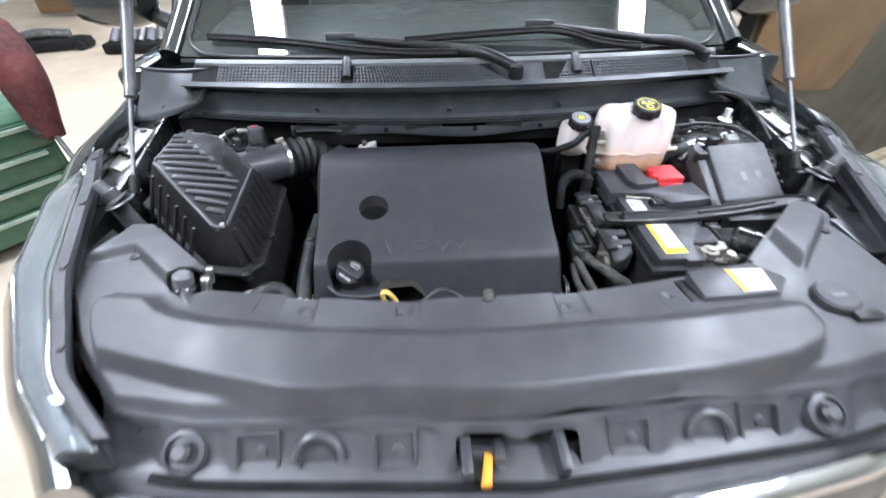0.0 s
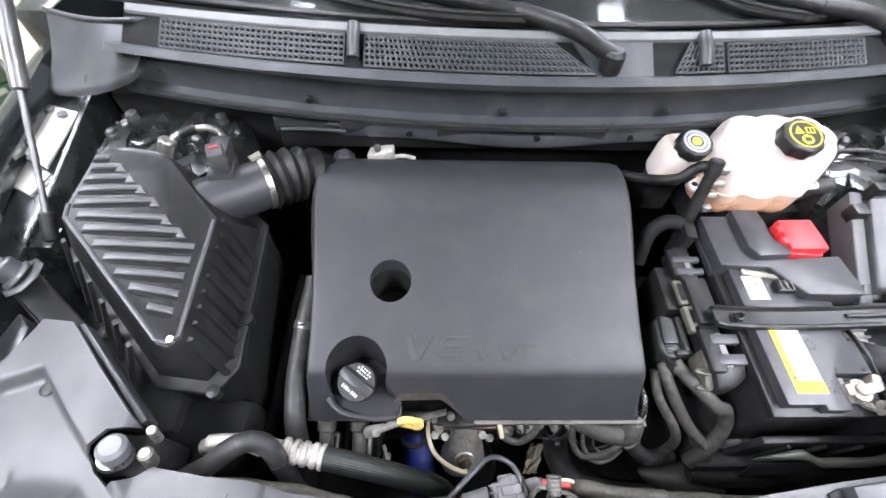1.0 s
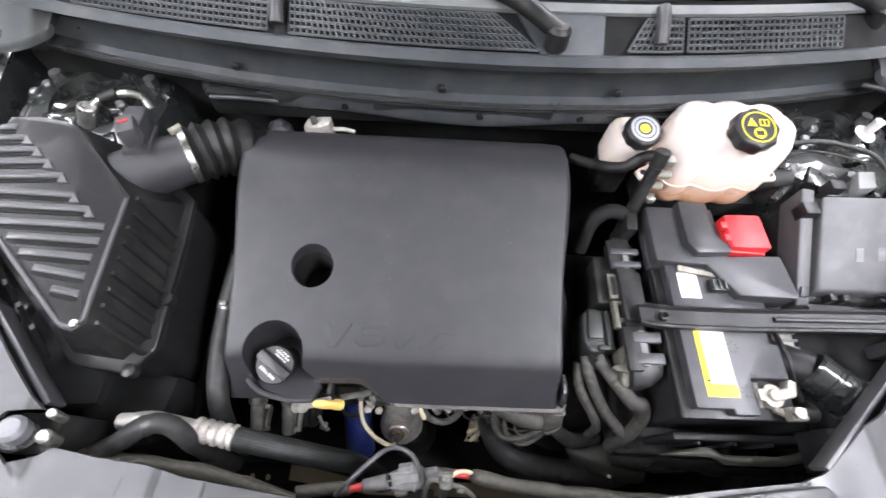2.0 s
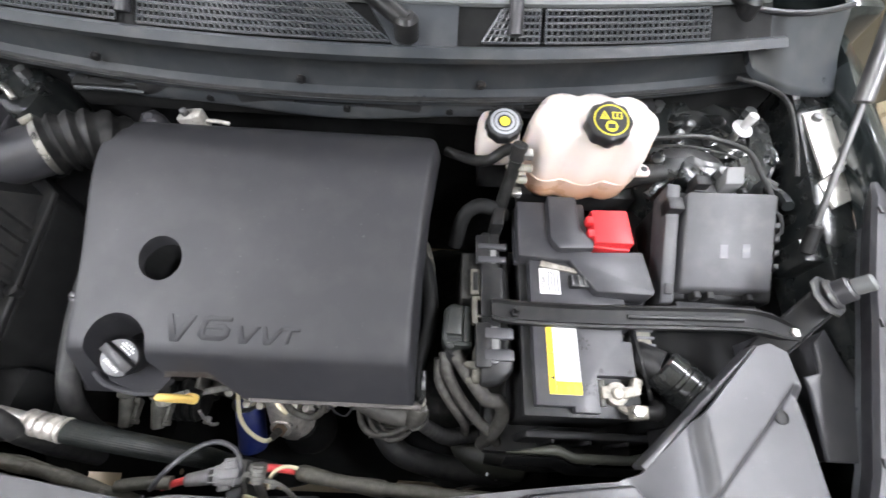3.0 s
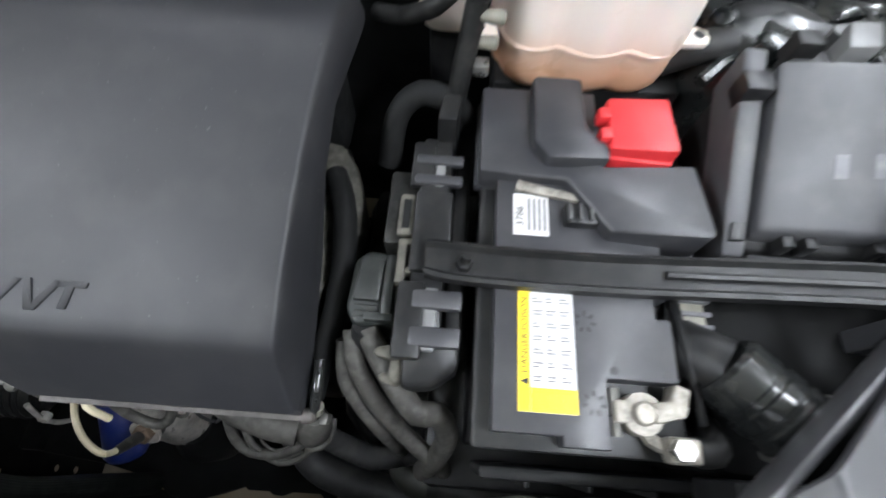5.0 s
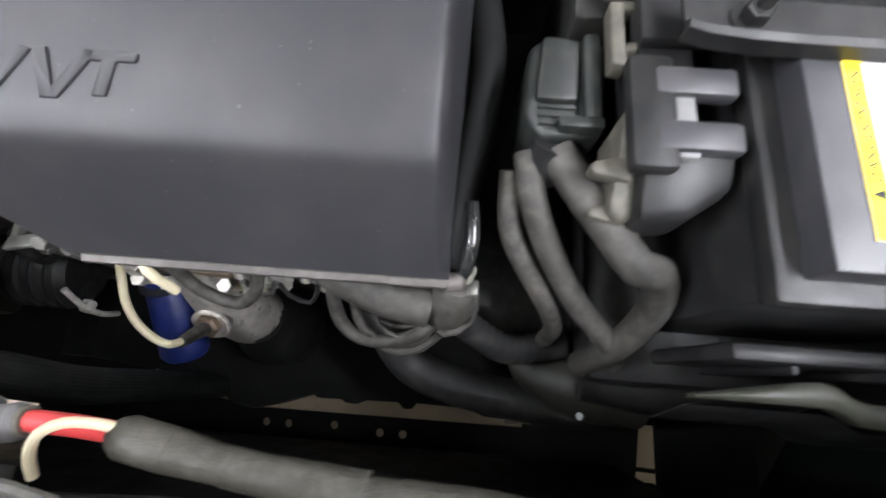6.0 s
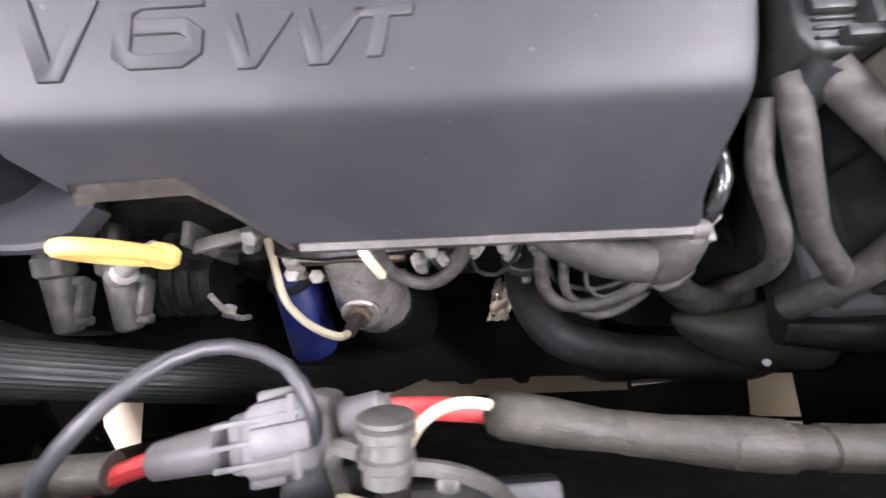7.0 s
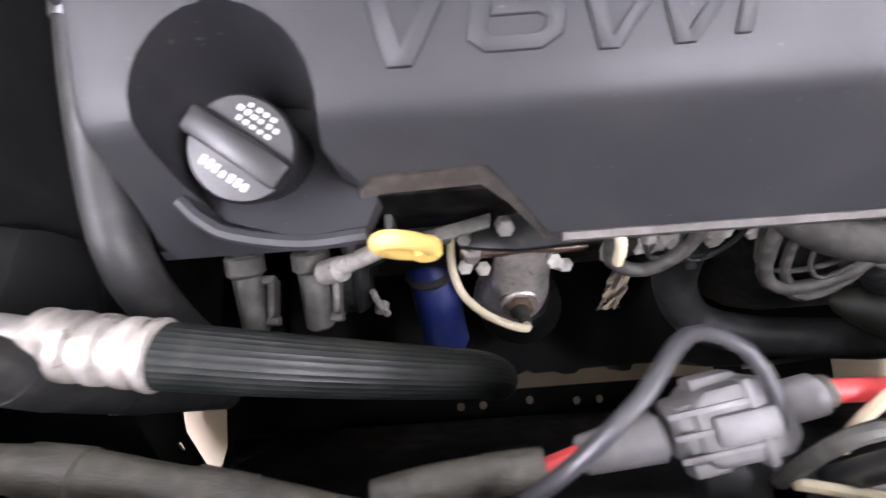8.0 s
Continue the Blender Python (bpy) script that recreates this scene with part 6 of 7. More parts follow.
def tank_at(u):
    """u from the base of the upper half (0) to the crown (1)."""
    return 0.106 - 0.002 * max(0, u), 0.060 - 0.008 * max(0, u), 0.438 + 0.004 * u, 1.068 + 0.006 * u


CH = 0.908
upper = [tank_loop(CH + 0.098 * u, tank_at(u)[0] * g, tank_at(u)[1] * g, tank_at(u)[2], tank_at(u)[3], 0.22)
         for u, g in ((0, 0.99), (0.1, 1.0), (0.3, 1.0), (0.5, 1.0), (0.7, 0.985), (0.84, 0.965), (0.93, 0.92), (0.98, 0.85), (1.0, 0.70), (1.01, 0.3))]
part("tank_top", loft(upper), FILLED, res, "milky white upper half")
lower = [tank_loop(z, 0.104 * g, 0.058 * g, 0.437, 1.066, 0.17) for z, g in ((0.848, 0.80), (0.853, 0.90), (0.862, 0.96), (0.875, 0.98), (0.89, 0.985), (CH - 0.002, 0.99))]
part("tank_base", loft(lower), FILLED, res, "lower half tinted orange by the coolant")
part("tank_seam", loft([tank_loop(z, 0.1052 * g, 0.0600 * g, 0.437, 1.067, 0.19) for z, g in ((CH - 0.004, 0.985), (CH - 0.003, 1.0), (CH + 0.001, 1.0), (CH + 0.002, 0.985))]), FILLED, res)
for x, y, sx in ((0.548, 1.045, 1), (0.322, 1.035, -1)):
    ear = part("mounting_ear", prism([(x - 0.018 * sx, y - 0.015), (x + 0.012 * sx, y - 0.012), (x + 0.018 * sx, y + 0.004), (x - 0.012 * sx, y + 0.022)], CH - 0.006, CH + 0.002, 0.002), TANK, res)
    part("ear_hole", lathe([(0.006, 0), (0.006, 0.001)], Matrix.Translation((x + 0.004 * sx, y, CH + 0.0022)), 12), CAPBLK, ear)
part("side_tab", box(0.540, 0.553, 1.070, 1.098, 0.935, 0.958, 0.004), TANK, res)
part("filler_neck", lathe([(0.030, 0), (0.030, 0.03)], on((0.446, 1.050, 0.985), (0, -0.18, 1)), 24), TANK, res)
capm = on((0.446, 1.043, 1.006), (0.0, -0.20, 1), 0)
cap = part("tank_cap", lathe([(0.033, 0), (0.0350, 0.003), (0.0350, 0.021), (0.0325, 0.0245), (0.029, 0.0255)], capm, 72, lobes=8, depth=0.045), CAPBLK, res, "black scalloped pressure cap with yellow print")
part("cap_ring", loft([[capm @ Vector((r * math.cos(a), r * math.sin(a), h)) for a in np.linspace(0, 2 * math.pi, 40, endpoint=False)] for r, h in ((0.0270, 0.0256), (0.0270, 0.0262), (0.0248, 0.0262), (0.0248, 0.0256))], caps=False), CAPYEL, cap)
part("cap_symbol", prism([(-0.018, 0.001), (-0.002, 0.001), (-0.010, 0.016)], 0.0256, 0.0262, 0, capm), CAPYEL, cap, smooth=0)
part("cap_symbol", box(0.002, 0.017, 0.002, 0.014, 0.0256, 0.0262, 0, capm), CAPYEL, cap, smooth=0)
part("cap_symbol", lathe([(0.0095, 0.0256), (0.0095, 0.0262)], capm @ Matrix.Translation((0, -0.011, 0)), 24), CAPYEL, cap, smooth=0)
part("symbol_ink", box(-0.006, 0.006, -0.015, -0.007, 0.0262, 0.0266, 0, capm), CAPBLK, cap, smooth=0)
part("symbol_ink", box(0.004, 0.0085, 0.004, 0.012, 0.0262, 0.0266, 0, capm), CAPBLK, cap, smooth=0)
part("symbol_ink", box(0.0105, 0.015, 0.004, 0.012, 0.0262, 0.0266, 0, capm), CAPBLK, cap, smooth=0)
part("symbol_ink", box(-0.0108, -0.0092, 0.004, 0.011, 0.0262, 0.0266, 0, capm), CAPBLK, cap, smooth=0)

brake = thing("brake_fluid_reservoir", "small white brake fluid reservoir with a black cap", "reservoir", (0.29, 1.08, 0.84))
part("bottle", loft([tank_loop(z, 0.037 * g, 0.037 * g, 0.287, 1.082 + 0.10 * (0.96 - z), 0.0) for z, g in ((0.885, 0.9), (0.893, 0.98), (0.91, 1.0), (0.945, 1.0), (0.96, 0.93), (0.968, 0.75))]), TANK, brake)
part("bottle_foot", box(0.262, 0.315, 1.065, 1.12, 0.80, 0.890, 0.006), BLACK, brake)
bm2 = on((0.290, 1.067, 0.968), (0, -0.22, 1), 0)
bcap = part("bottle_cap", lathe([(0.028, 0), (0.0300, 0.003), (0.0300, 0.020), (0.028, 0.0225), (0.025, 0.0235)], bm2, 60, lobes=10, depth=0.03), CAPBLK, brake, "black screw cap with grey print")
part("cap_print_ring", loft([[bm2 @ Vector((r * math.cos(a), r * math.sin(a), h)) for a in np.linspace(0, 2 * math.pi, 36, endpoint=False)] for r, h in ((0.0235, 0.0236), (0.0235, 0.0241), (0.0190, 0.0241), (0.0190, 0.0236))], caps=False), PALEINK, bcap)
part("cap_print_ring", loft([[bm2 @ Vector((r * math.cos(a), r * math.sin(a), h)) for a in np.linspace(0, 2 * math.pi, 36, endpoint=False)] for r, h in ((0.0170, 0.0236), (0.0170, 0.0241), (0.0120, 0.0241), (0.0120, 0.0236))], caps=False), PALEINK, bcap)
part("cap_dot", lathe([(0.0085, 0.0236), (0.0085, 0.0242)], bm2, 20), CAPYEL, bcap, smooth=0)

oh = thing("overflow_hose", "black hose with a tee beside the reservoirs", "hose", (0.30, 1.0, 0.90))
part("hose_run", tube([(0.200, 1.082, 0.885), (0.230, 1.056, 0.902), (0.252, 1.032, 0.924), (0.272, 1.022, 0.940), (0.290, 1.028, 0.955), (0.302, 1.024, 0.968), (0.314, 1.017, 0.974)], 0.0095, 12), RUBBER, oh)
part("hose_drop", tube([(0.315, 1.020, 0.985), (0.314, 1.013, 0.968), (0.309, 0.999, 0.935), (0.303, 0.984, 0.900), (0.299, 0.971, 0.868), (0.297, 0.962, 0.83)], 0.0110, 14), RUBBER, oh)
part("tee_sleeve", rod((0.3155, 1.021, 0.987), (0.3125, 1.009, 0.958), 0.0130, 16, bevel=0.003), BLACK, oh)
for x, y, z in ((0.330, 1.012, 0.972), (0.322, 0.984, 0.905)):
    part("hose_clip", box(x - 0.008, x + 0.008, y - 0.008, y + 0.008, z - 0.008, z + 0.006, 0.003), METAL, oh, "small silver spring clip")
for x, y, z in ((0.324, 1.002, 0.950), (0.320, 0.997, 0.925)):
    part("tee_barb", rod((x - 0.010, y - 0.001, z), (x + 0.016, y + 0.002, z - 0.004), 0.0055, 12, r1=0.0075, bevel=0.001), CLIPW, oh, "white plastic barb")
hose("booster_hose", [(0.225, 0.93, 0.80), (0.235, 0.962, 0.85), (0.262, 0.972, 0.875), (0.295, 0.968, 0.868), (0.31, 0.975, 0.84)], 0.0135, DARK, "thick black hose arching beside the battery", seg=16)
hose("hydraulic_pipe", [(0.55, 1.085, 0.945), (0.587, 1.086, 0.950), (0.638, 1.090, 0.952), (0.693, 1.079, 0.950), (0.721, 1.059, 0.950), (0.728, 1.014, 0.950), (0.735, 0.974, 0.945), (0.740, 0.930, 0.92)], 0.0045, HOSEGREY, "thin black pipe beside the fuse box", "pipe", seg=10)
hose("thin_line", [(0.56, 1.085, 0.925), (0.60, 1.070, 0.948), (0.64, 1.062, 0.952), (0.70, 1.050, 0.945), (0.705, 1.035, 0.93)], 0.0022, HOSEGREY, "thin dark line behind the fuse box", "pipe", seg=8)
hose("thick_cable", [(0.56, 1.09, 0.88), (0.60, 1.078, 0.905), (0.64, 1.078, 0.908), (0.68, 1.070, 0.900), (0.71, 1.055, 0.87)], 0.019, HOSEGREY, "thick black wrapped cable behind the fuse box", "wiring")
hose("thick_cable", [(0.53, 1.05, 0.87), (0.57, 1.048, 0.895), (0.61, 1.050, 0.897), (0.64, 1.052, 0.88)], 0.018, HOSEGREY, "thick black wrapped cable behind the fuse box", "wiring")
hose("drain_hose", [(0.70, 1.185, 1.000), (0.74, 1.165, 1.003), (0.79, 1.150, 0.985), (0.815, 1.10, 0.95), (0.82, 1.04, 0.92)], 0.0042, HOSEGREY, "thin black hose by the strut tower", seg=10)
fun = thing("valve_cap", "white plastic cap with a wide flange", "cap", (0.727, 1.124, 0.92))
part("flange", lathe([(0.018, 0), (0.019, 0.003), (0.009, 0.006)], on((0.725, 1.118, 0.946), (0.1, -0.1, 1)), 20), LABELW, fun)
part("stem", rod((0.725, 1.118, 0.948), (0.730, 1.122, 0.978), 0.0075, 16, r1=0.009, bevel=0.002), LABELW, fun)
part("post", rod((0.722, 1.118, 0.90), (0.725, 1.118, 0.948), 0.008, 10), METAL, fun)

# ---------------- battery ----------------
tray = thing("battery_tray", "black plastic battery tray with a raised front lip", "battery tray", (0.42, 0.77, 0.62))
part("tray_floor", prism([(0.29, 0.585), (0.56, 0.585), (0.56, 0.95), (0.29, 0.95)], 0.62, 0.672, 0.01), BLACK, tray)
part("tray_lip", sheet(lambda u, v: (0.312 + 0.250 * u, 0.580 - 0.010 * step(0.30, 0.45, u) + 0.010 * step(0.75, 1.0, u) + 0.014 * v * min(1, 0.15 + 3 * u), 0.800 - 0.012 * step(0.30, 0.45, u) + 0.008 * step(0.6, 0.9, u) - 0.004 * (2 * v - 1) ** 2), 40, 6, 0.010), TRAYLIP, tray, "dusty wavy front lip")
part("lip_skirt", sheet(lambda u, v: (0.312 + 0.250 * u, 0.576 - 0.010 * step(0.30, 0.45, u) + 0.010 * step(0.75, 1.0, u) - 0.012 * v, 0.792 - 0.012 * step(0.30, 0.45, u) + 0.008 * step(0.6, 0.9, u) - 0.05 * v), 30, 4, 0.006), BLACK, tray)
part("tray_wall", box(0.345, 0.55, 0.604, 0.616, 0.66, 0.785, 0.004), BLACK, tray)
for x in (0.39, 0.45, 0.51):
    part("tray_rib", box(x - 0.003, x + 0.003, 0.598, 0.606, 0.67, 0.775, 0.002), BLACK, tray)
bat = thing("battery", "black car battery with a yellow and white warning label", "battery", (0.42, 0.77, 0.672))
part("case", box(0.334, 0.507, 0.632, 0.908, 0.672, 0.832, 0.004), BLACK, bat)
part("lid_rim", box(0.331, 0.510, 0.629, 0.911, 0.830, 0.846, 0.004), BLACK, bat)
lidt = part("lid", prism([(0.346, 0.642), (0.346, 0.900), (0.500, 0.900), (0.500, 0.760), (0.488, 0.760), (0.488, 0.742), (0.500, 0.742), (0.500, 0.688), (0.440, 0.688), (0.440, 0.634), (0.402, 0.634), (0.402, 0.642)], 0.844, 0.865, 0.002), GREYBLK, bat)
for x, y in ((0.4465, 0.695), (0.490, 0.695)):
    part("lid_hole", lathe([(0.0035, 0), (0.0035, 0.0006)], Matrix.Translation((x, y, 0.8651)), 12), CAPBLK, lidt)
for x, y in ((0.424, 0.735), (0.428, 0.668)):
    for k in range(7):
        part("vent_notch", box(-0.0014, 0.0014, 0.0055, 0.0100, 0, 0.0008, 0, Matrix.Translation((x, y, 0.8648)) @ Matrix.Rotation(0.9 * k, 4, "Z")), CAPBLK, lidt)
part("label_white", box(0.3665, 0.4145, 0.6580, 0.785, 0.8652, 0.8657, 0), LABELW, bat, "white warning label", smooth=0)
lab = part("label_yellow", box(0.3665, 0.3765, 0.6582, 0.785, 0.8658, 0.8661, 0), LABELY, bat, "yellow label band", smooth=0)
part("label_yellow", box(0.3768, 0.4145, 0.6582, 0.6770, 0.8658, 0.8661, 0), LABELY, bat, "yellow label band", smooth=0)
words("lettering", "DANGER/POISON", 0.0082, Matrix.Translation((0.3745, 0.688, 0.8662)) @ Matrix.Rotation(radians(90), 4, "Z"), INK, lab, 0.0001)
part("label_mark", prism([(0.3678, 0.6815), (0.3750, 0.6785), (0.3750, 0.6845)], 0.8662, 0.8664, 0), INK, lab, smooth=0)
rnd = random.Random(3)
for i in range(9):
    for j in range(3):
        y, x = 0.682 + 0.0112 * i, 0.3790 + 0.0117 * j
        part("print_bar", box(x, x + 0.0100 * rnd.uniform(0.5, 1), y, y + 0.0012, 0.8658, 0.8660, 0), GREYINK, bat, smooth=0)
        part("print_bar", box(x, x + 0.0100 * rnd.uniform(0.4, 1), y + 0.003, y + 0.0042, 0.8658, 0.8660, 0), GREYINK, bat, smooth=0)
for i in range(3):
    part("print_bar", box(0.380 + 0.0115 * i, 0.388 + 0.0115 * i, 0.662, 0.6725, 0.8662, 0.8664, 0), mat("label_shade", (0.62, 0.42, 0.02), 0.5, bump=0) if i == 0 else bpy.data.materials["label_shade"], bat, smooth=0)
post = part("terminal_post", rod((0.466, 0.663, 0.843), (0.466, 0.663, 0.872), 0.0095, 16, bevel=0.002), LEAD, bat)
tc = thing("battery_clamp", "dull grey cable clamp on the battery post", "cable clamp", (0.47, 0.66, 0.846))
part("clamp_ring", lathe([(0.0115, 0), (0.0165, 0.001), (0.0165, 0.017), (0.0115, 0.018)], Matrix.Translation((0.466, 0.663, 0.849)), 20), LEAD, tc)
part("clamp_jaw", box(0.443, 0.456, 0.655, 0.673, 0.850, 0.868, 0.003), LEAD, tc)
part("clamp_arm", prism([(0.474, 0.655), (0.500, 0.662), (0.506, 0.684), (0.493, 0.688), (0.488, 0.674), (0.474, 0.672)], 0.851, 0.870, 0.003), LEAD, tc)
part("clamp_bolt", rod((0.446, 0.645, 0.859), (0.446, 0.682, 0.859), 0.0045, 8), METAL, tc)
part("cable_lug", box(0.482, 0.508, 0.628, 0.648, 0.852, 0.870, 0.004), LEAD, tc)
part("lug_bolt", rod((0.490, 0.638, 0.868), (0.490, 0.638, 0.878), 0.009, 6, bevel=0.001), METAL, tc)
part("cable", tube([(0.506, 0.638, 0.860), (0.522, 0.638, 0.857), (0.535, 0.648, 0.84), (0.545, 0.665, 0.80), (0.54, 0.68, 0.72)], 0.011, 12), RUBBER, tc)
part("lug_drop", tube([(0.470, 0.655, 0.852), (0.476, 0.645, 0.850), (0.486, 0.640, 0.854)], 0.006, 8), LEAD, tc)
sens = thing("battery_sensor", "white and grey sensor plug beside the battery", "sensor", (0.53, 0.74, 0.80))
part("sensor_body", box(0.515, 0.540, 0.735, 0.775, 0.815, 0.852, 0.004), CLIPW, sens)
for k in range(3):
    part("sensor_rib", box(0.513, 0.543, 0.739 + 0.012 * k, 0.743 + 0.012 * k, 0.850, 0.856, 0.001), GREYCONN, sens)
part("sensor_cable", tube([(0.515, 0.775, 0.845), (0.508, 0.75, 0.86), (0.512, 0.715, 0.862), (0.52, 0.69, 0.85), (0.528, 0.66, 0.84)], 0.004, 8), BLACK, sens)
part("sensor_stay", box(0.512, 0.545, 0.69, 0.78, 0.67, 0.818, 0.004), BLACK, sens)

cov = thing("battery_terminal_cover", "charcoal plastic fuse cover over the battery's back end", "terminal cover", (0.43, 0.9, 0.846))
CO = [(0.327, 0.985), (0.327, 0.876), (0.412, 0.872), (0.449, 0.815), (0.533, 0.809), (0.537, 0.815), (0.529, 0.885), (0.447, 0.887), (0.447, 0.985)]
part("cover_body", prism(CO, 0.842, lambda x, y: 0.878 + 0.018 * step(0.40, 0.53, x) * (1 - step(0.90, 0.94, y)), 0.006), GREYBLK, cov)
part("cover_rim", prism([(0.430 + (x - 0.430) * 1.03, 0.897 + (y - 0.897) * 1.02) for x, y in CO], 0.838, 0.852, 0.003), GREYBLK, cov)
part("cover_ridge", prism([(0.378, 0.990), (0.378, 0.905), (0.392, 0.885), (0.452, 0.888), (0.452, 0.905), (0.432, 0.925), (0.430, 0.990)], 0.86, 0.894, 0.006), GREYBLK, cov)
part("red_cover", prism([(0.4515, 0.9625), (0.4505, 0.8975), (0.5155, 0.8945), (0.5125, 0.9610)], 0.856, lambda x, y: 0.900 + 0.08 * (x - 0.48), 0.005), RED, cov, "bright red positive terminal flap")
part("red_skirt", prism([(0.453, 0.902), (0.452, 0.894), (0.513, 0.890), (0.514, 0.899)], 0.856, 0.886, 0.003), RED, cov)
for y in (0.915, 0.940):
    part("hinge", box(0.441, 0.453, y - 0.007, y + 0.007, 0.884, 0.900, 0.003), RED, cov)
part("cover_latch", box(0.410, 0.442, 0.826, 0.848, 0.858, 0.876, 0.003, Matrix.Translation((0, 0, 0))), CAPBLK, cov)
for k in range(3):
    part("latch_rib", box(0.412 + 0.010 * k, 0.415 + 0.010 * k, 0.828, 0.846, 0.875, 0.880, 0.001), STEEL, cov)
tag = part("type_label", box(0.362, 0.396, 0.815, 0.860, 0.8652, 0.8658, 0), LABELW, bat, "white type label", smooth=0)
words("lettering", "3786", 0.011, Matrix.Translation((0.372, 0.824, 0.8659)) @ Matrix.Rotation(radians(90), 4, "Z"), INK, tag, 0.0001)
for k in range(4):
    part("print_bar", box(0.376 + 0.005 * k, 0.3785 + 0.005 * k, 0.820, 0.855, 0.8658, 0.8661, 0), GREYINK, tag, smooth=0)
part("copper_strap", prism([(0.363, 0.862), (0.385, 0.858), (0.425, 0.852), (0.425, 0.860), (0.388, 0.868), (0.366, 0.874)], 0.866, 0.871, 0.001), LEAD, cov)

# hold-down strap across the battery
strap = thing("hold_down_strap", "black steel hold-down strap across the battery", "bracket", (0.5, 0.775, 0.866))
PTS = [(0.282, 0.782, 0.872), (0.335, 0.778, 0.872), (0.45, 0.777, 0.874), (0.58, 0.777, 0.886), (0.665, 0.772, 0.904), (0.700, 0.760, 0.915), (0.722, 0.748, 0.920)]
path = spline(PTS, 0.012)
loops = []
for i, p in enumerate(path):
    w = 0.0185 if i else 0.016
    e = min(1.0, (len(path) - 1 - i) / 5 + 0.55)
    loops.append([(p.x, p.y + a * w * e, p.z + b) for a, b in ((-1, -0.007), (-1, 0.004), (-0.8, 0.006), (-0.6, 0.001), (0.6, 0.001), (0.8, 0.006), (1, 0.004), (1, -0.007), (0.85, -0.006), (0.85, -0.002), (-0.85, -0.002), (-0.85, -0.006))])
part("strap_channel", loft(loops), BLACK, strap)
part("strap_bead", tube([(0.494, 0.778, 0.880), (0.58, 0.777, 0.889), (0.66, 0.773, 0.904)], 0.0038, 8), BLACK, strap)
for p in ((0.317, 0.776, 0.870), (0.719, 0.751, 0.912)):
    part("strap_bolt", rod(p, (p[0], p[1], p[2] + 0.012), 0.0075, 6, bevel=0.001), METAL if p[0] > 0.5 else BLACK, strap)
    part("bolt_flange", rod(p, (p[0], p[1], p[2] + 0.004), 0.012, 16), METAL if p[0] > 0.5 else BLACK, strap)
part("strap_tip", tube([(0.317, 0.776, 0.880), (0.319, 0.778, 0.890)], 0.004, 8), BLACK, strap)
part("strap_stay", box(0.704, 0.730, 0.740, 0.763, 0.80, 0.912, 0.003), SHIELD, strap)

# fuse box
FB = [(0.594, 0.835), (0.738, 0.832), (0.744, 0.976), (0.600, 0.980)]


def fuse_z(x, y):
    return 0.869 + 0.09 * (x - 0.6) + 0.50 * (y - 0.835)


fb = thing("fuse_box", "dark grey under-bonnet fuse box with a tilted lid", "fuse box", (0.66, 0.9, 0.80))
part("box_body", prism([(0.570, 0.825), (0.752, 0.822), (0.760, 0.985), (0.574, 0.99)], 0.79, lambda x, y: fuse_z(x, y) - 0.022, 0.005), BLACK, fb)
flid = part("box_lid", prism(FB, lambda x, y: fuse_z(x, y) - 0.030, fuse_z, 0.006), FUSE, fb, "smooth dark grey lid")
for x, y, w in ((0.655, 0.880, 0.012), (0.690, 0.881, 0.012)):
    part("lid_print", prism([(x, y), (x + w, y), (x + w, y + 0.02), (x, y + 0.02)], lambda a, b: fuse_z(a, b) + 0.0002, lambda a, b: fuse_z(a, b) + 0.0008, 0), GREYCONN, flid, smooth=0)
side = part("side_channel", prism([(0.566, 0.815), (0.588, 0.815), (0.592, 0.992), (0.570, 0.995)], lambda x, y: fuse_z(x, y) - 0.06, lambda x, y: fuse_z(x, y) - 0.006, 0.003), FUSE, fb)
for y in (0.828, 0.955):
    part("channel_latch", prism([(0.571, y), (0.585, y), (0.586, y + 0.016), (0.572, y + 0.016)], lambda a, b: fuse_z(a, b) - 0.007, lambda a, b: fuse_z(a, b) - 0.003, 0.001), CAPBLK, fb)
for x in (0.618, 0.640, 0.705):
    part("front_latch", prism([(x, 0.822), (x + 0.012, 0.822), (x + 0.012, 0.834), (x, 0.834)], 0.845, 0.866, 0.002), BLACK, fb)
part("side_catch", tube([(0.742, 0.955, 0.928), (0.756, 0.95, 0.926), (0.758, 0.925, 0.914), (0.744, 0.918, 0.906)], 0.0035, 8), BLACK, fb)
for k in range(4):
    part("side_rib", prism([(0.743, 0.868 + 0.02 * k), (0.752, 0.868 + 0.02 * k), (0.752, 0.876 + 0.02 * k), (0.743, 0.876 + 0.02 * k)], lambda a, b: fuse_z(a, b) - 0.03, lambda a, b: fuse_z(a, b) - 0.006, 0.001), BLACK, fb)
part("rear_relay", prism([(0.662, 0.993), (0.695, 0.996), (0.707, 1.032), (0.675, 1.030)], 0.900, 0.948, 0.003), RELAY, fb, "square light grey relay")
part("channel_clip", box(0.568, 0.594, 0.948, 0.972, 0.905, 0.934, 0.002), CAPBLK, fb)
part("lid_hinge", box(0.612, 0.652, 0.982, 0.999, 0.915, 0.938, 0.003), CAPBLK, fb)
part("lid_hinge", box(0.690, 0.700, 0.980, 0.990, 0.925, 0.944, 0.002), CAPBLK, fb)
part("rear_block", box(0.625, 0.71, 0.985, 1.04, 0.86, 0.91, 0.004), BLACK, fb)
part("rear_plug", box(0.610, 0.635, 0.985, 1.005, 0.925, 0.955, 0.003), BLACK, fb)
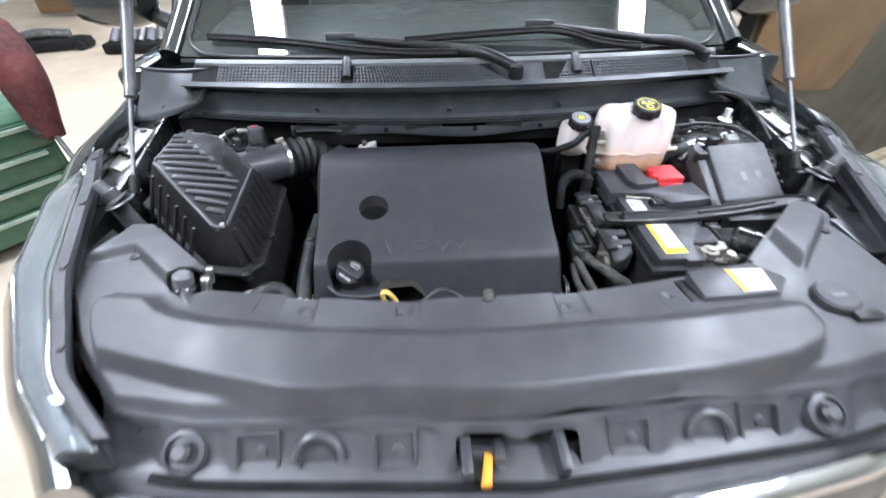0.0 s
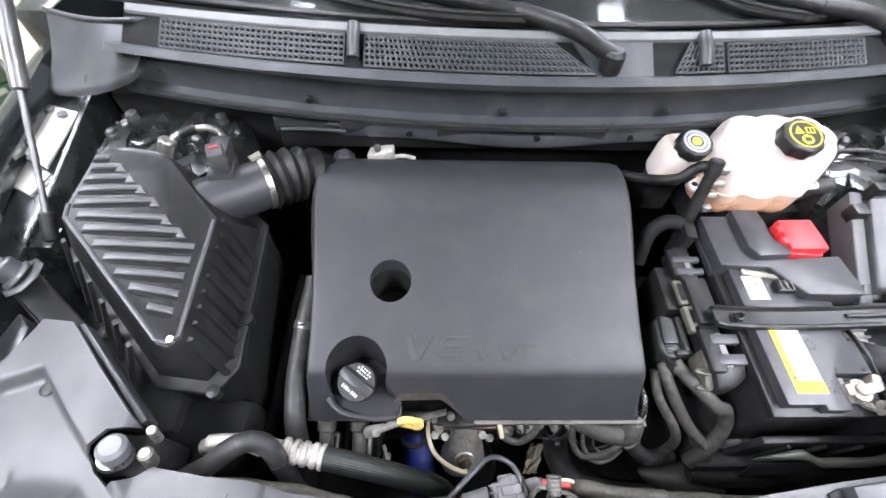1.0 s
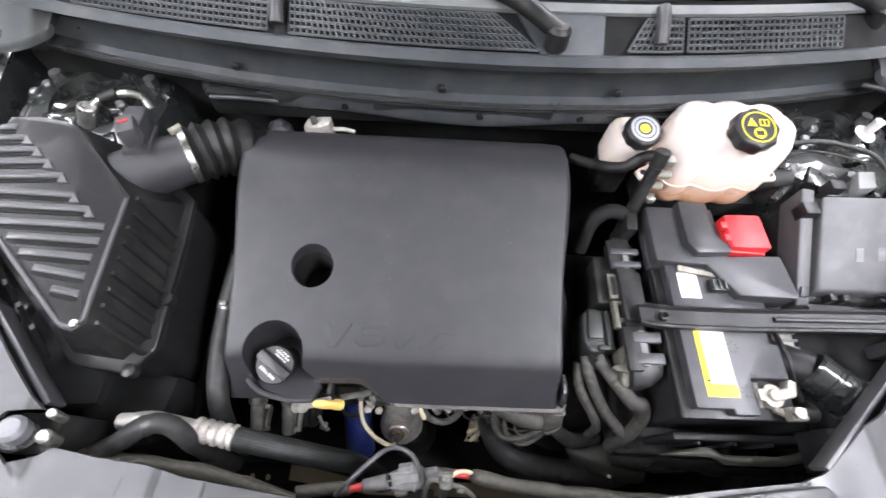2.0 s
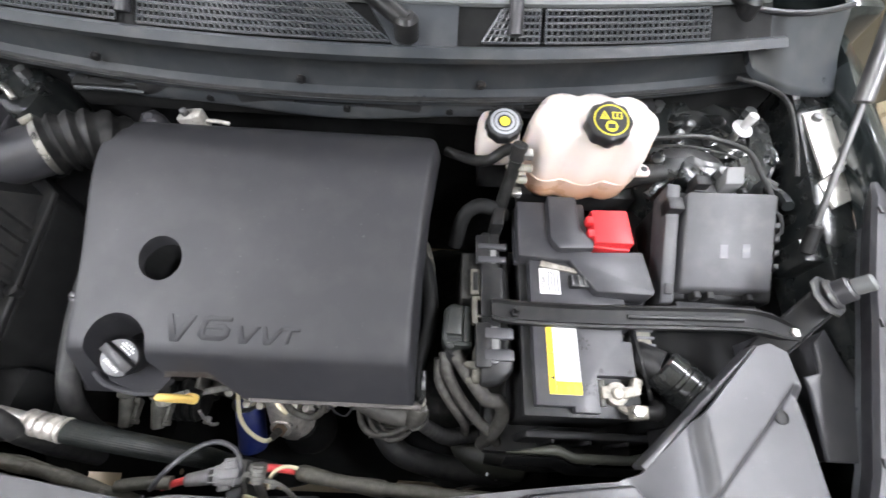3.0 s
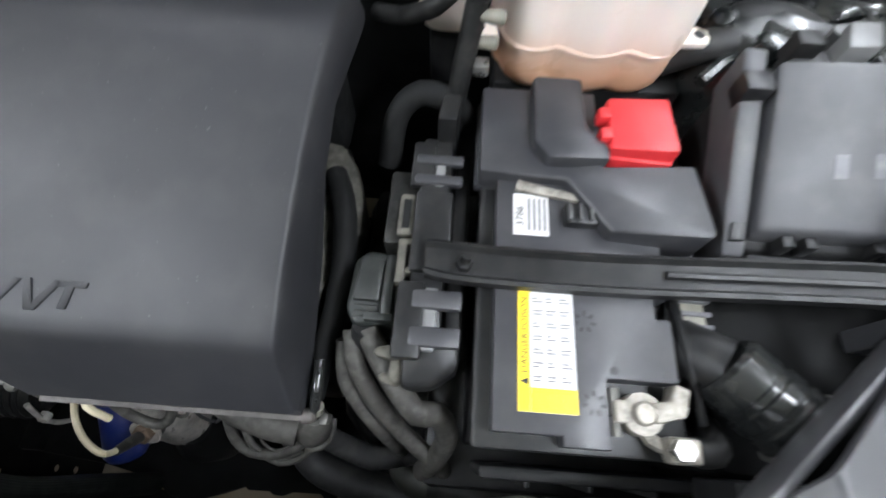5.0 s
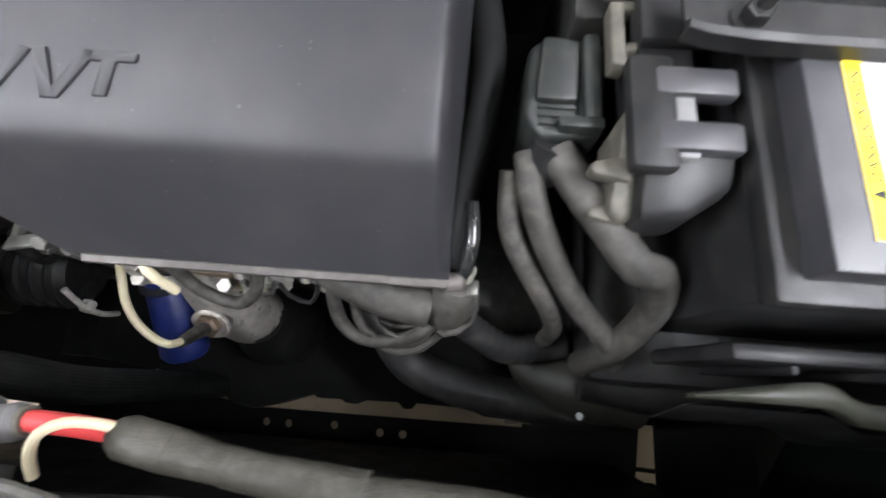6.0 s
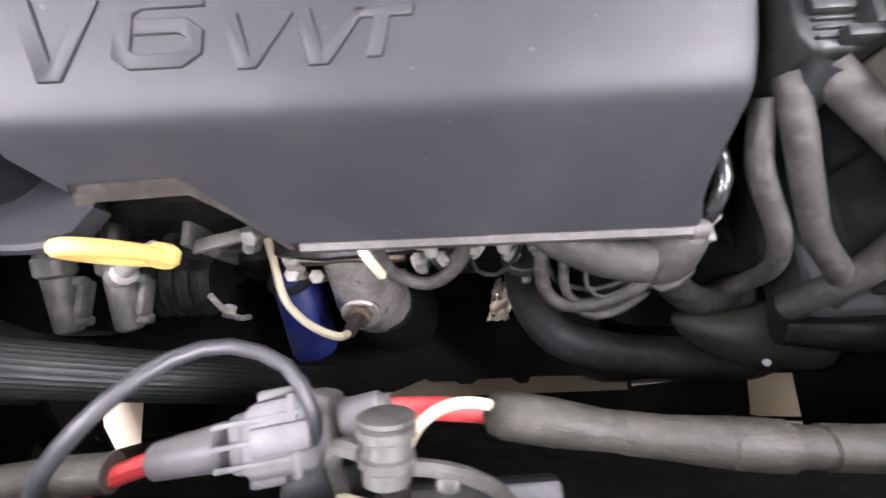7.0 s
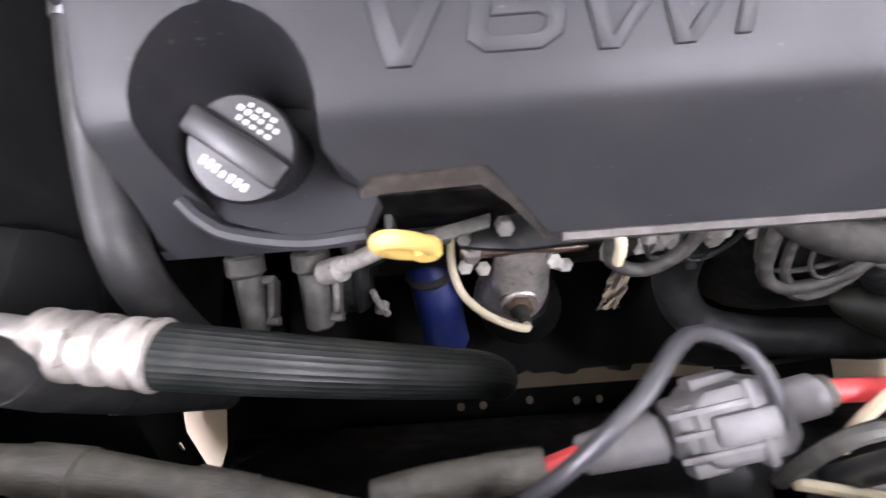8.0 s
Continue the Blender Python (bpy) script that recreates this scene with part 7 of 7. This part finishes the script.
part("lower_tray", prism([(0.60, 0.795), (0.74, 0.795), (0.74, 0.828), (0.60, 0.828)], 0.80, 0.838, 0.004), FUSE, fb)

# module bracket with clips between engine and battery
mod = thing("control_module", "black module carrier with nylon clips beside the battery", "control module", (0.28, 0.8, 0.70))
part("carrier_rail", box(0.268, 0.300, 0.700, 0.935, 0.805, 0.848, 0.004), BLACK, mod)
part("carrier_wall", box(0.304, 0.322, 0.705, 0.94, 0.68, 0.815, 0.004), BLACK, mod)
part("module_plate", box(0.235, 0.268, 0.812, 0.90, 0.70, 0.832, 0.004), ENGINE, mod)
part("carrier_top", box(0.266, 0.304, 0.775, 0.862, 0.848, 0.857, 0.003), BLACK, mod)
for y in (0.714, 0.748):
    part("carrier_clip", box(0.272, 0.318, y - 0.009, y + 0.009, 0.847, 0.858, 0.003), GREYBLK, mod)
part("clip_spine", box(0.258, 0.284, 0.694, 0.765, 0.844, 0.857, 0.004), BLACK, mod)
part("clip_foot", prism([(0.268, 0.672), (0.296, 0.674), (0.318, 0.690), (0.318, 0.712), (0.268, 0.712)], 0.800, lambda x, y: 0.836 + 0.40 * (y - 0.670), 0.006), BLACK, mod)
part("clip_web", prism([(0.255, 0.680), (0.262, 0.674), (0.272, 0.678), (0.271, 0.735), (0.260, 0.738)], 0.795, lambda x, y: 0.826 + 0.35 * (y - 0.674), 0.004), BEIGE, mod, "dirty beige clip base")
for y, z, w in ((0.703, 0.838, 0.022), (0.683, 0.820, 0.018)):
    part("clip_fin", prism([(0.266, y - 0.009), (0.266, y + 0.008), (0.266 - w, y + 0.003), (0.266 - w - 0.003, y - 0.001), (0.266 - w, y - 0.005)], z - 0.012, z, 0.003), BEIGE, mod, "dirty beige fin")
for y in (0.880, 0.905):
    part("carrier_clip", box(0.262, 0.312, y - 0.006, y + 0.006, 0.842, 0.852, 0.003), GREYBLK, mod)
part("clip_spine", box(0.258, 0.282, 0.872, 0.928, 0.840, 0.850, 0.003), BLACK, mod)
part("nylon_strip", box(0.283, 0.2955, 0.702, 0.760, 0.844, 0.8540, 0.002), RELAY, mod, "pale nylon strip under the clips")
part("nylon_strip", box(0.283, 0.294, 0.872, 0.910, 0.840, 0.8485, 0.002), RELAY, mod)
part("upright_fin", prism([(0.282, 0.930), (0.302, 0.930), (0.306, 0.965), (0.286, 0.965)], 0.80, 0.885, 0.003), BLACK, mod)
part("plug_bracket", prism([(0.253, 0.766), (0.262, 0.764), (0.262, 0.806), (0.282, 0.806), (0.282, 0.814), (0.253, 0.812)], 0.832, 0.846, 0.002), BEIGE, mod, "dirty beige bracket")
part("bracket_tooth", box(0.262, 0.274, 0.776, 0.783, 0.832, 0.845, 0.002), BEIGE, mod)
part("slot_frame", box(0.250, 0.266, 0.815, 0.862, 0.840, 0.848, 0.003), BEIGE, mod)
part("slot", box(0.254, 0.262, 0.822, 0.855, 0.8475, 0.8490, 0.0005), DARK, mod)
plug = thing("harness_plug", "dark grey multi-pin plug on the control module", "connector", (0.235, 0.76, 0.80))
part("plug_shell", prism([(0.206, 0.745), (0.216, 0.728), (0.256, 0.732), (0.260, 0.802), (0.222, 0.808), (0.208, 0.796)], 0.750, 0.822, 0.006, segments=3), PLUGSHELL, plug)
part("shell_step", prism([(0.212, 0.752), (0.238, 0.752), (0.240, 0.796), (0.216, 0.800)], 0.820, 0.828, 0.003), PLUGSHELL, plug)
for k in range(3):
    part("shell_rib", box(0.214, 0.238, 0.736 + 0.006 * k, 0.7385 + 0.006 * k, 0.821, 0.8245, 0.001), PLUGSHELL, plug)
part("plug_lever", box(0.241, 0.252, 0.738, 0.800, 0.818, 0.832, 0.003), PLUGSHELL, plug)
part("lever_foot", box(0.226, 0.254, 0.732, 0.740, 0.812, 0.830, 0.002), PLUGSHELL, plug)
part("cable_tie", rod((0.222, 0.718, 0.790), (0.228, 0.730, 0.812), 0.014, 12), BLACK, plug)
hose("module_cable", [(0.230, 0.726, 0.808), (0.242, 0.705, 0.808), (0.262, 0.678, 0.806), (0.283, 0.655, 0.798), (0.302, 0.656, 0.785), (0.313, 0.644, 0.760), (0.313, 0.631, 0.735), (0.303, 0.613, 0.70), (0.290, 0.60, 0.65)], 0.0118, DUSTY, "thick dusty taped cable from the module", "wiring", seg=16)
hose("module_cable", [(0.212, 0.728, 0.800), (0.218, 0.698, 0.792), (0.237, 0.668, 0.765), (0.265, 0.641, 0.730), (0.300, 0.614, 0.700), (0.318, 0.600, 0.66)], 0.0095, DUSTY, "dusty taped cable from the module", "wiring")
hose("module_cable", [(0.203, 0.720, 0.79), (0.206, 0.686, 0.770), (0.220, 0.664, 0.752), (0.238, 0.645, 0.730), (0.256, 0.628, 0.69), (0.262, 0.62, 0.62)], 0.0082, DUSTY, "thin dark cable from the module", "wiring")
guard = thing("engine_side_guard", "dark olive curved guard plate beside the engine cover", "guard", (0.15, 0.86, 0.70))
part("guard_plate", prism([(0.10, 0.755), (0.155, 0.775), (0.180, 0.815), (0.192, 0.860), (0.190, 0.905), (0.176, 0.955), (0.150, 0.990), (0.10, 1.0)], 0.700, 0.752, 0.004, segments=3), DUSTCAST, guard)
part("guard_bolt", rod((0.172, 0.800, 0.750), (0.172, 0.800, 0.758), 0.006, 6), STEEL, guard)
part("pale_pin", rod((0.118, 1.030, 0.735), (0.146, 1.032, 0.738), 0.0045, 10, bevel=0.001), LABELW, guard, "small white pin")
hose("engine_side_hose", [(0.155, 0.93, 0.77), (0.175, 0.88, 0.78), (0.184, 0.82, 0.775), (0.180, 0.76, 0.755), (0.168, 0.71, 0.73), (0.160, 0.67, 0.71)], 0.014, DARK, "dark hose beside the engine cover", seg=16)
gear = thing("gearbox", "dusty gearbox housing below the battery, coloured dark for shade", "gearbox", (0.35, 0.75, 0.30))
# gearbox shares the darkened casting colour that carries the shade down here
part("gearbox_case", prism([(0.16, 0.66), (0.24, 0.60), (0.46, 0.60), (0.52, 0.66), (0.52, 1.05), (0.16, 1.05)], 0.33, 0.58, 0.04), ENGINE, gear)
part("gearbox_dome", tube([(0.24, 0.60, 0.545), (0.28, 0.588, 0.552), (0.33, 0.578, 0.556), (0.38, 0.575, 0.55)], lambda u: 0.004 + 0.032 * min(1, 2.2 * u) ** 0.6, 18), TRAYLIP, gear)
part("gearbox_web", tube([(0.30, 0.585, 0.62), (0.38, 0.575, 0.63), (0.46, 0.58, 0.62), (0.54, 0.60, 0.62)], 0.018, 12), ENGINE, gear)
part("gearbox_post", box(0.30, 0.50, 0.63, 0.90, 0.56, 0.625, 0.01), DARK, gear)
hose("curved_stay", [(0.31, 0.55, 0.58), (0.335, 0.545, 0.53), (0.335, 0.535, 0.45), (0.31, 0.525, 0.38), (0.27, 0.515, 0.32)], 0.004, STEEL, "thin curved steel stay", "stay", seg=8)

snork = thing("intake_resonator", "black ribbed duct end with a ring added for its highlight", "duct", (0.58, 0.69, 0.80))
dm = on((0.565, 0.688, 0.856), (0.72, -0.69, 0.06))
part("duct_end", lathe([(0.030, -0.030), (0.0335, -0.026), (0.0335, -0.004), (0.0318, -0.002), (0.0318, 0.003), (0.0338, 0.005), (0.0338, 0.016), (0.0320, 0.018), (0.0320, 0.022), (0.0342, 0.024), (0.0342, 0.036), (0.0325, 0.040), (0.010, 0.041)], dm, 36), BAYGLOSS, snork, "glossy black bellows")
# metal ring added to paint the shiny arc on the glossy black edge
part("duct_highlight", tube([dm @ Vector((0.0346 * math.cos(a), 0.0346 * math.sin(a), 0.038)) for a in np.linspace(0, 2 * math.pi, 33)], 0.0024, 8), METAL, snork, "bright ring added as the highlight of the duct's edge")
part("duct_body", tube([dm @ Vector((0, 0, -0.026)), (0.520, 0.728, 0.835), (0.535, 0.765, 0.78), (0.56, 0.80, 0.70)], 0.026, 16), BLACK, snork)
for s in (-1, 1):
    wl = thing("wing_liner", "dark grey plastic wing liner with a stepped edge", "liner", (s * 0.75, 0.66, 0.80), "wing liners")
    part("liner_plate", prism([(s * x, y) for x, y in ((0.773, 0.763), (0.779, 0.730), (0.790, 0.687), (0.770, 0.582), (0.712, 0.581), (0.721, 0.676), (0.717, 0.690), (0.742, 0.696), (0.748, 0.740))], 0.905, 0.913, 0.003), SHIELD, wl)
    part("liner_skirt", prism([(s * x, y) for x, y in ((0.772, 0.760), (0.787, 0.687), (0.768, 0.585), (0.760, 0.585), (0.778, 0.687), (0.764, 0.755))], 0.78, 0.906, 0.002), SHIELD, wl)
bolt = thing("panel_bolt", "glossy black rubber stopper at the panel corner", "stopper", (-0.553, 0.568, 0.90))
part("bolt_head", rod((-0.556, 0.570, 0.905), (-0.550, 0.578, 0.944), 0.0165, 22, bevel=0.005), GREYCONN, bolt, "dull grey round head")
part("bolt_tip", lathe([(0.018, 0), (0.0205, 0.003), (0.018, 0.006)], on((-0.555, 0.571, 0.918), (0.1, 0.15, 1)), 20), BAYGLOSS, bolt)
part("side_bolt", rod((-0.516, 0.565, 0.905), (-0.510, 0.571, 0.940), 0.0085, 12, bevel=0.003), METAL, bolt)
part("side_bolt", rod((-0.518, 0.592, 0.905), (-0.513, 0.597, 0.938), 0.0060, 12, bevel=0.002), METAL, bolt)
part("bolt_stay", box(-0.585, -0.525, 0.55, 0.60, 0.80, 0.897, 0.004), BLACK, bolt)
bolt2 = thing("panel_bolt", "glossy black rubber stopper at the panel corner", "stopper", (0.575, 0.60, 0.90))
part("bolt_head", rod((0.562, 0.585, 0.86), (0.562, 0.580, 0.905), 0.016, 16, bevel=0.005), BAYGLOSS, bolt2)
part("bolt_stay", box(0.53, 0.60, 0.56, 0.62, 0.80, 0.865, 0.004), BLACK, bolt2)

# ---------------- things on the workshop floor ----------------
single("reservoir_shelf", box(0.34, 0.56, 1.02, 1.20, 0.80, 0.850, 0.006), BLACK, "black steel shelf under the reservoir", "bracket")
rbr = thing("reservoir_bracket", "black steel bracket plate behind the reservoirs", "bracket", (0.42, 1.15, 0.85))
part("bracket_plate", prism([(0.245, 1.120), (0.252, 1.150), (0.290, 1.166), (0.330, 1.164), (0.350, 1.156), (0.400, 1.168), (0.570, 1.184), (0.572, 1.140), (0.330, 1.125)], 0.950, 0.956, 0.002), BLACK, rbr)
part("bracket_hem", tube([(0.247, 1.122, 0.956), (0.254, 1.150, 0.957), (0.290, 1.165, 0.957), (0.330, 1.163, 0.957), (0.350, 1.156, 0.957), (0.400, 1.167, 0.957), (0.570, 1.183, 0.957)], 0.0028, 8), GREYBLK, rbr)
part("bracket_leg", box(0.40, 0.47, 1.140, 1.160, 0.845, 0.952, 0.003), BLACK, rbr)
cab = thing("tool_cabinet", "dark green steel tool cabinet with pale drawer pulls", "tool cabinet", (-2.05, 1.75, 0))
CM = Matrix.Translation((-1.95, 2.15, 0)) @ Matrix.Rotation(radians(50), 4, "Z")
part("cabinet_body", box(-0.80, 0.0, 0.0, 0.5, 0.06, 0.62, 0.01, CM), GREEN, cab)
for k in range(4):
    z = 0.075 + 0.135 * k
    dr = part("drawer", box(-0.78, -0.02, -0.016, 0.002, z, z + 0.126, 0.005, CM), GREEN, cab)
    part("drawer_pull", box(-0.74, -0.06, -0.034, -0.014, z + 0.098, z + 0.118, 0.004, CM), GREENPULL, dr, "pale metal drawer pull")
for x in (-0.76, -0.04):
    for y in (0.05, 0.45):
        part("castor", rod(CM @ Vector((x - 0.015, y, 0.031)), CM @ Vector((x + 0.015, y, 0.031)), 0.031, 14), RUBBER, cab)
blow = thing("hand_tool", "worn red and black tapered tool on a thin steel leg", "tool", (-1.62, 1.85, 0))
part("tool_shell", tube([(-2.02, 2.26, 0.98), (-1.96, 2.19, 0.90), (-1.90, 2.11, 0.78), (-1.85, 2.04, 0.66), (-1.81, 2.00, 0.57)], lambda u: 0.030 + 0.065 * math.sin(math.pi * min(1, u * 0.75 + 0.2)), 16), REDPAINT, blow)
part("tool_underside", tube([(-1.99, 2.15, 0.84), (-1.92, 2.07, 0.72), (-1.85, 1.99, 0.58)], lambda u: 0.055 - 0.02 * u, 12), BLACK, blow)
part("tool_leg", rod((-1.81, 2.00, 0.58), (-1.55, 1.80, 0.0), 0.011, 10), STEEL, blow)
sheetp = thing("storage_rack", "dark olive panel with a pale board edge at the floor", "rack", (2.7, 2.6, 0))
PM = Matrix.Translation((2.02, 2.08, 0)) @ Matrix.Rotation(radians(23), 4, "Z")
part("rack_panel", box(-0.9, 3.0, 0.03, 0.10, 0.03, 1.6, 0.01, PM), OLIVE, sheetp)
part("base_board", box(-0.9, 3.0, -0.03, 0.14, 0.0, 0.05, 0.006, PM), BOARD, sheetp, "raw pale board")
board = single("brown_board", prism([(-0.88, 0.95), (-0.63, 0.80), (-0.35, 0.70), (-0.09, 0.67), (0.0, 0.78), (0.06, 1.0), (0.06, 1.5), (-0.88, 1.5)], 0, 0.02, 0.003,
                                   PM @ Matrix.Translation((0.0, 0.028, 0.0)) @ Matrix.Rotation(radians(90), 4, "X")), CARD, "large brown board fixed to the olive panel", "board")
jack = thing("floor_jack", "dark low trolley jack on the floor", "trolley jack", (-4.3, 5.6, 0))
part("jack_frame", prism([(-4.75, 5.45), (-3.95, 5.72), (-3.92, 5.82), (-4.05, 5.86), (-4.80, 5.66)], 0.02, 0.14, 0.02), DARK, jack)
part("jack_arm", tube([(-4.7, 5.56, 0.14), (-4.4, 5.65, 0.20), (-4.1, 5.74, 0.17)], 0.05, 10), STEEL, jack)
for x, y in ((-4.70, 5.55), (-4.02, 5.79)):
    part("jack_wheel", rod((x, y - 0.12, 0.05), (x, y + 0.12, 0.05), 0.05, 14), RUBBER, jack)
stand = thing("engine_parts", "dark loose parts in a low tray on the floor", "parts tray", (-3.35, 5.6, 0))
part("parts_tray", box(-3.65, -3.0, 5.45, 5.85, 0.0, 0.12, 0.03), DARK, stand)
for k in range(6):
    part("loose_part", rod((-3.55 + 0.1 * k, 5.55 + 0.03 * (k % 3), 0.11), (-3.52 + 0.1 * k, 5.68, 0.22 + 0.03 * (k % 2)), 0.05, 10, bevel=0.01), STEEL if k % 2 else GREYCONN, stand)
crane = thing("workshop_crane", "orange-brown workshop crane leg by the far wall", "crane", (-4.9, 7.6, 0))
part("crane_base", box(-5.6, -4.3, 7.5, 7.7, 0.05, 0.35, 0.03), CARD, crane)
part("crane_leg", rod((-4.6, 7.5, 0.0), (-4.75, 7.55, 0.9), 0.04, 10), STEEL, crane)
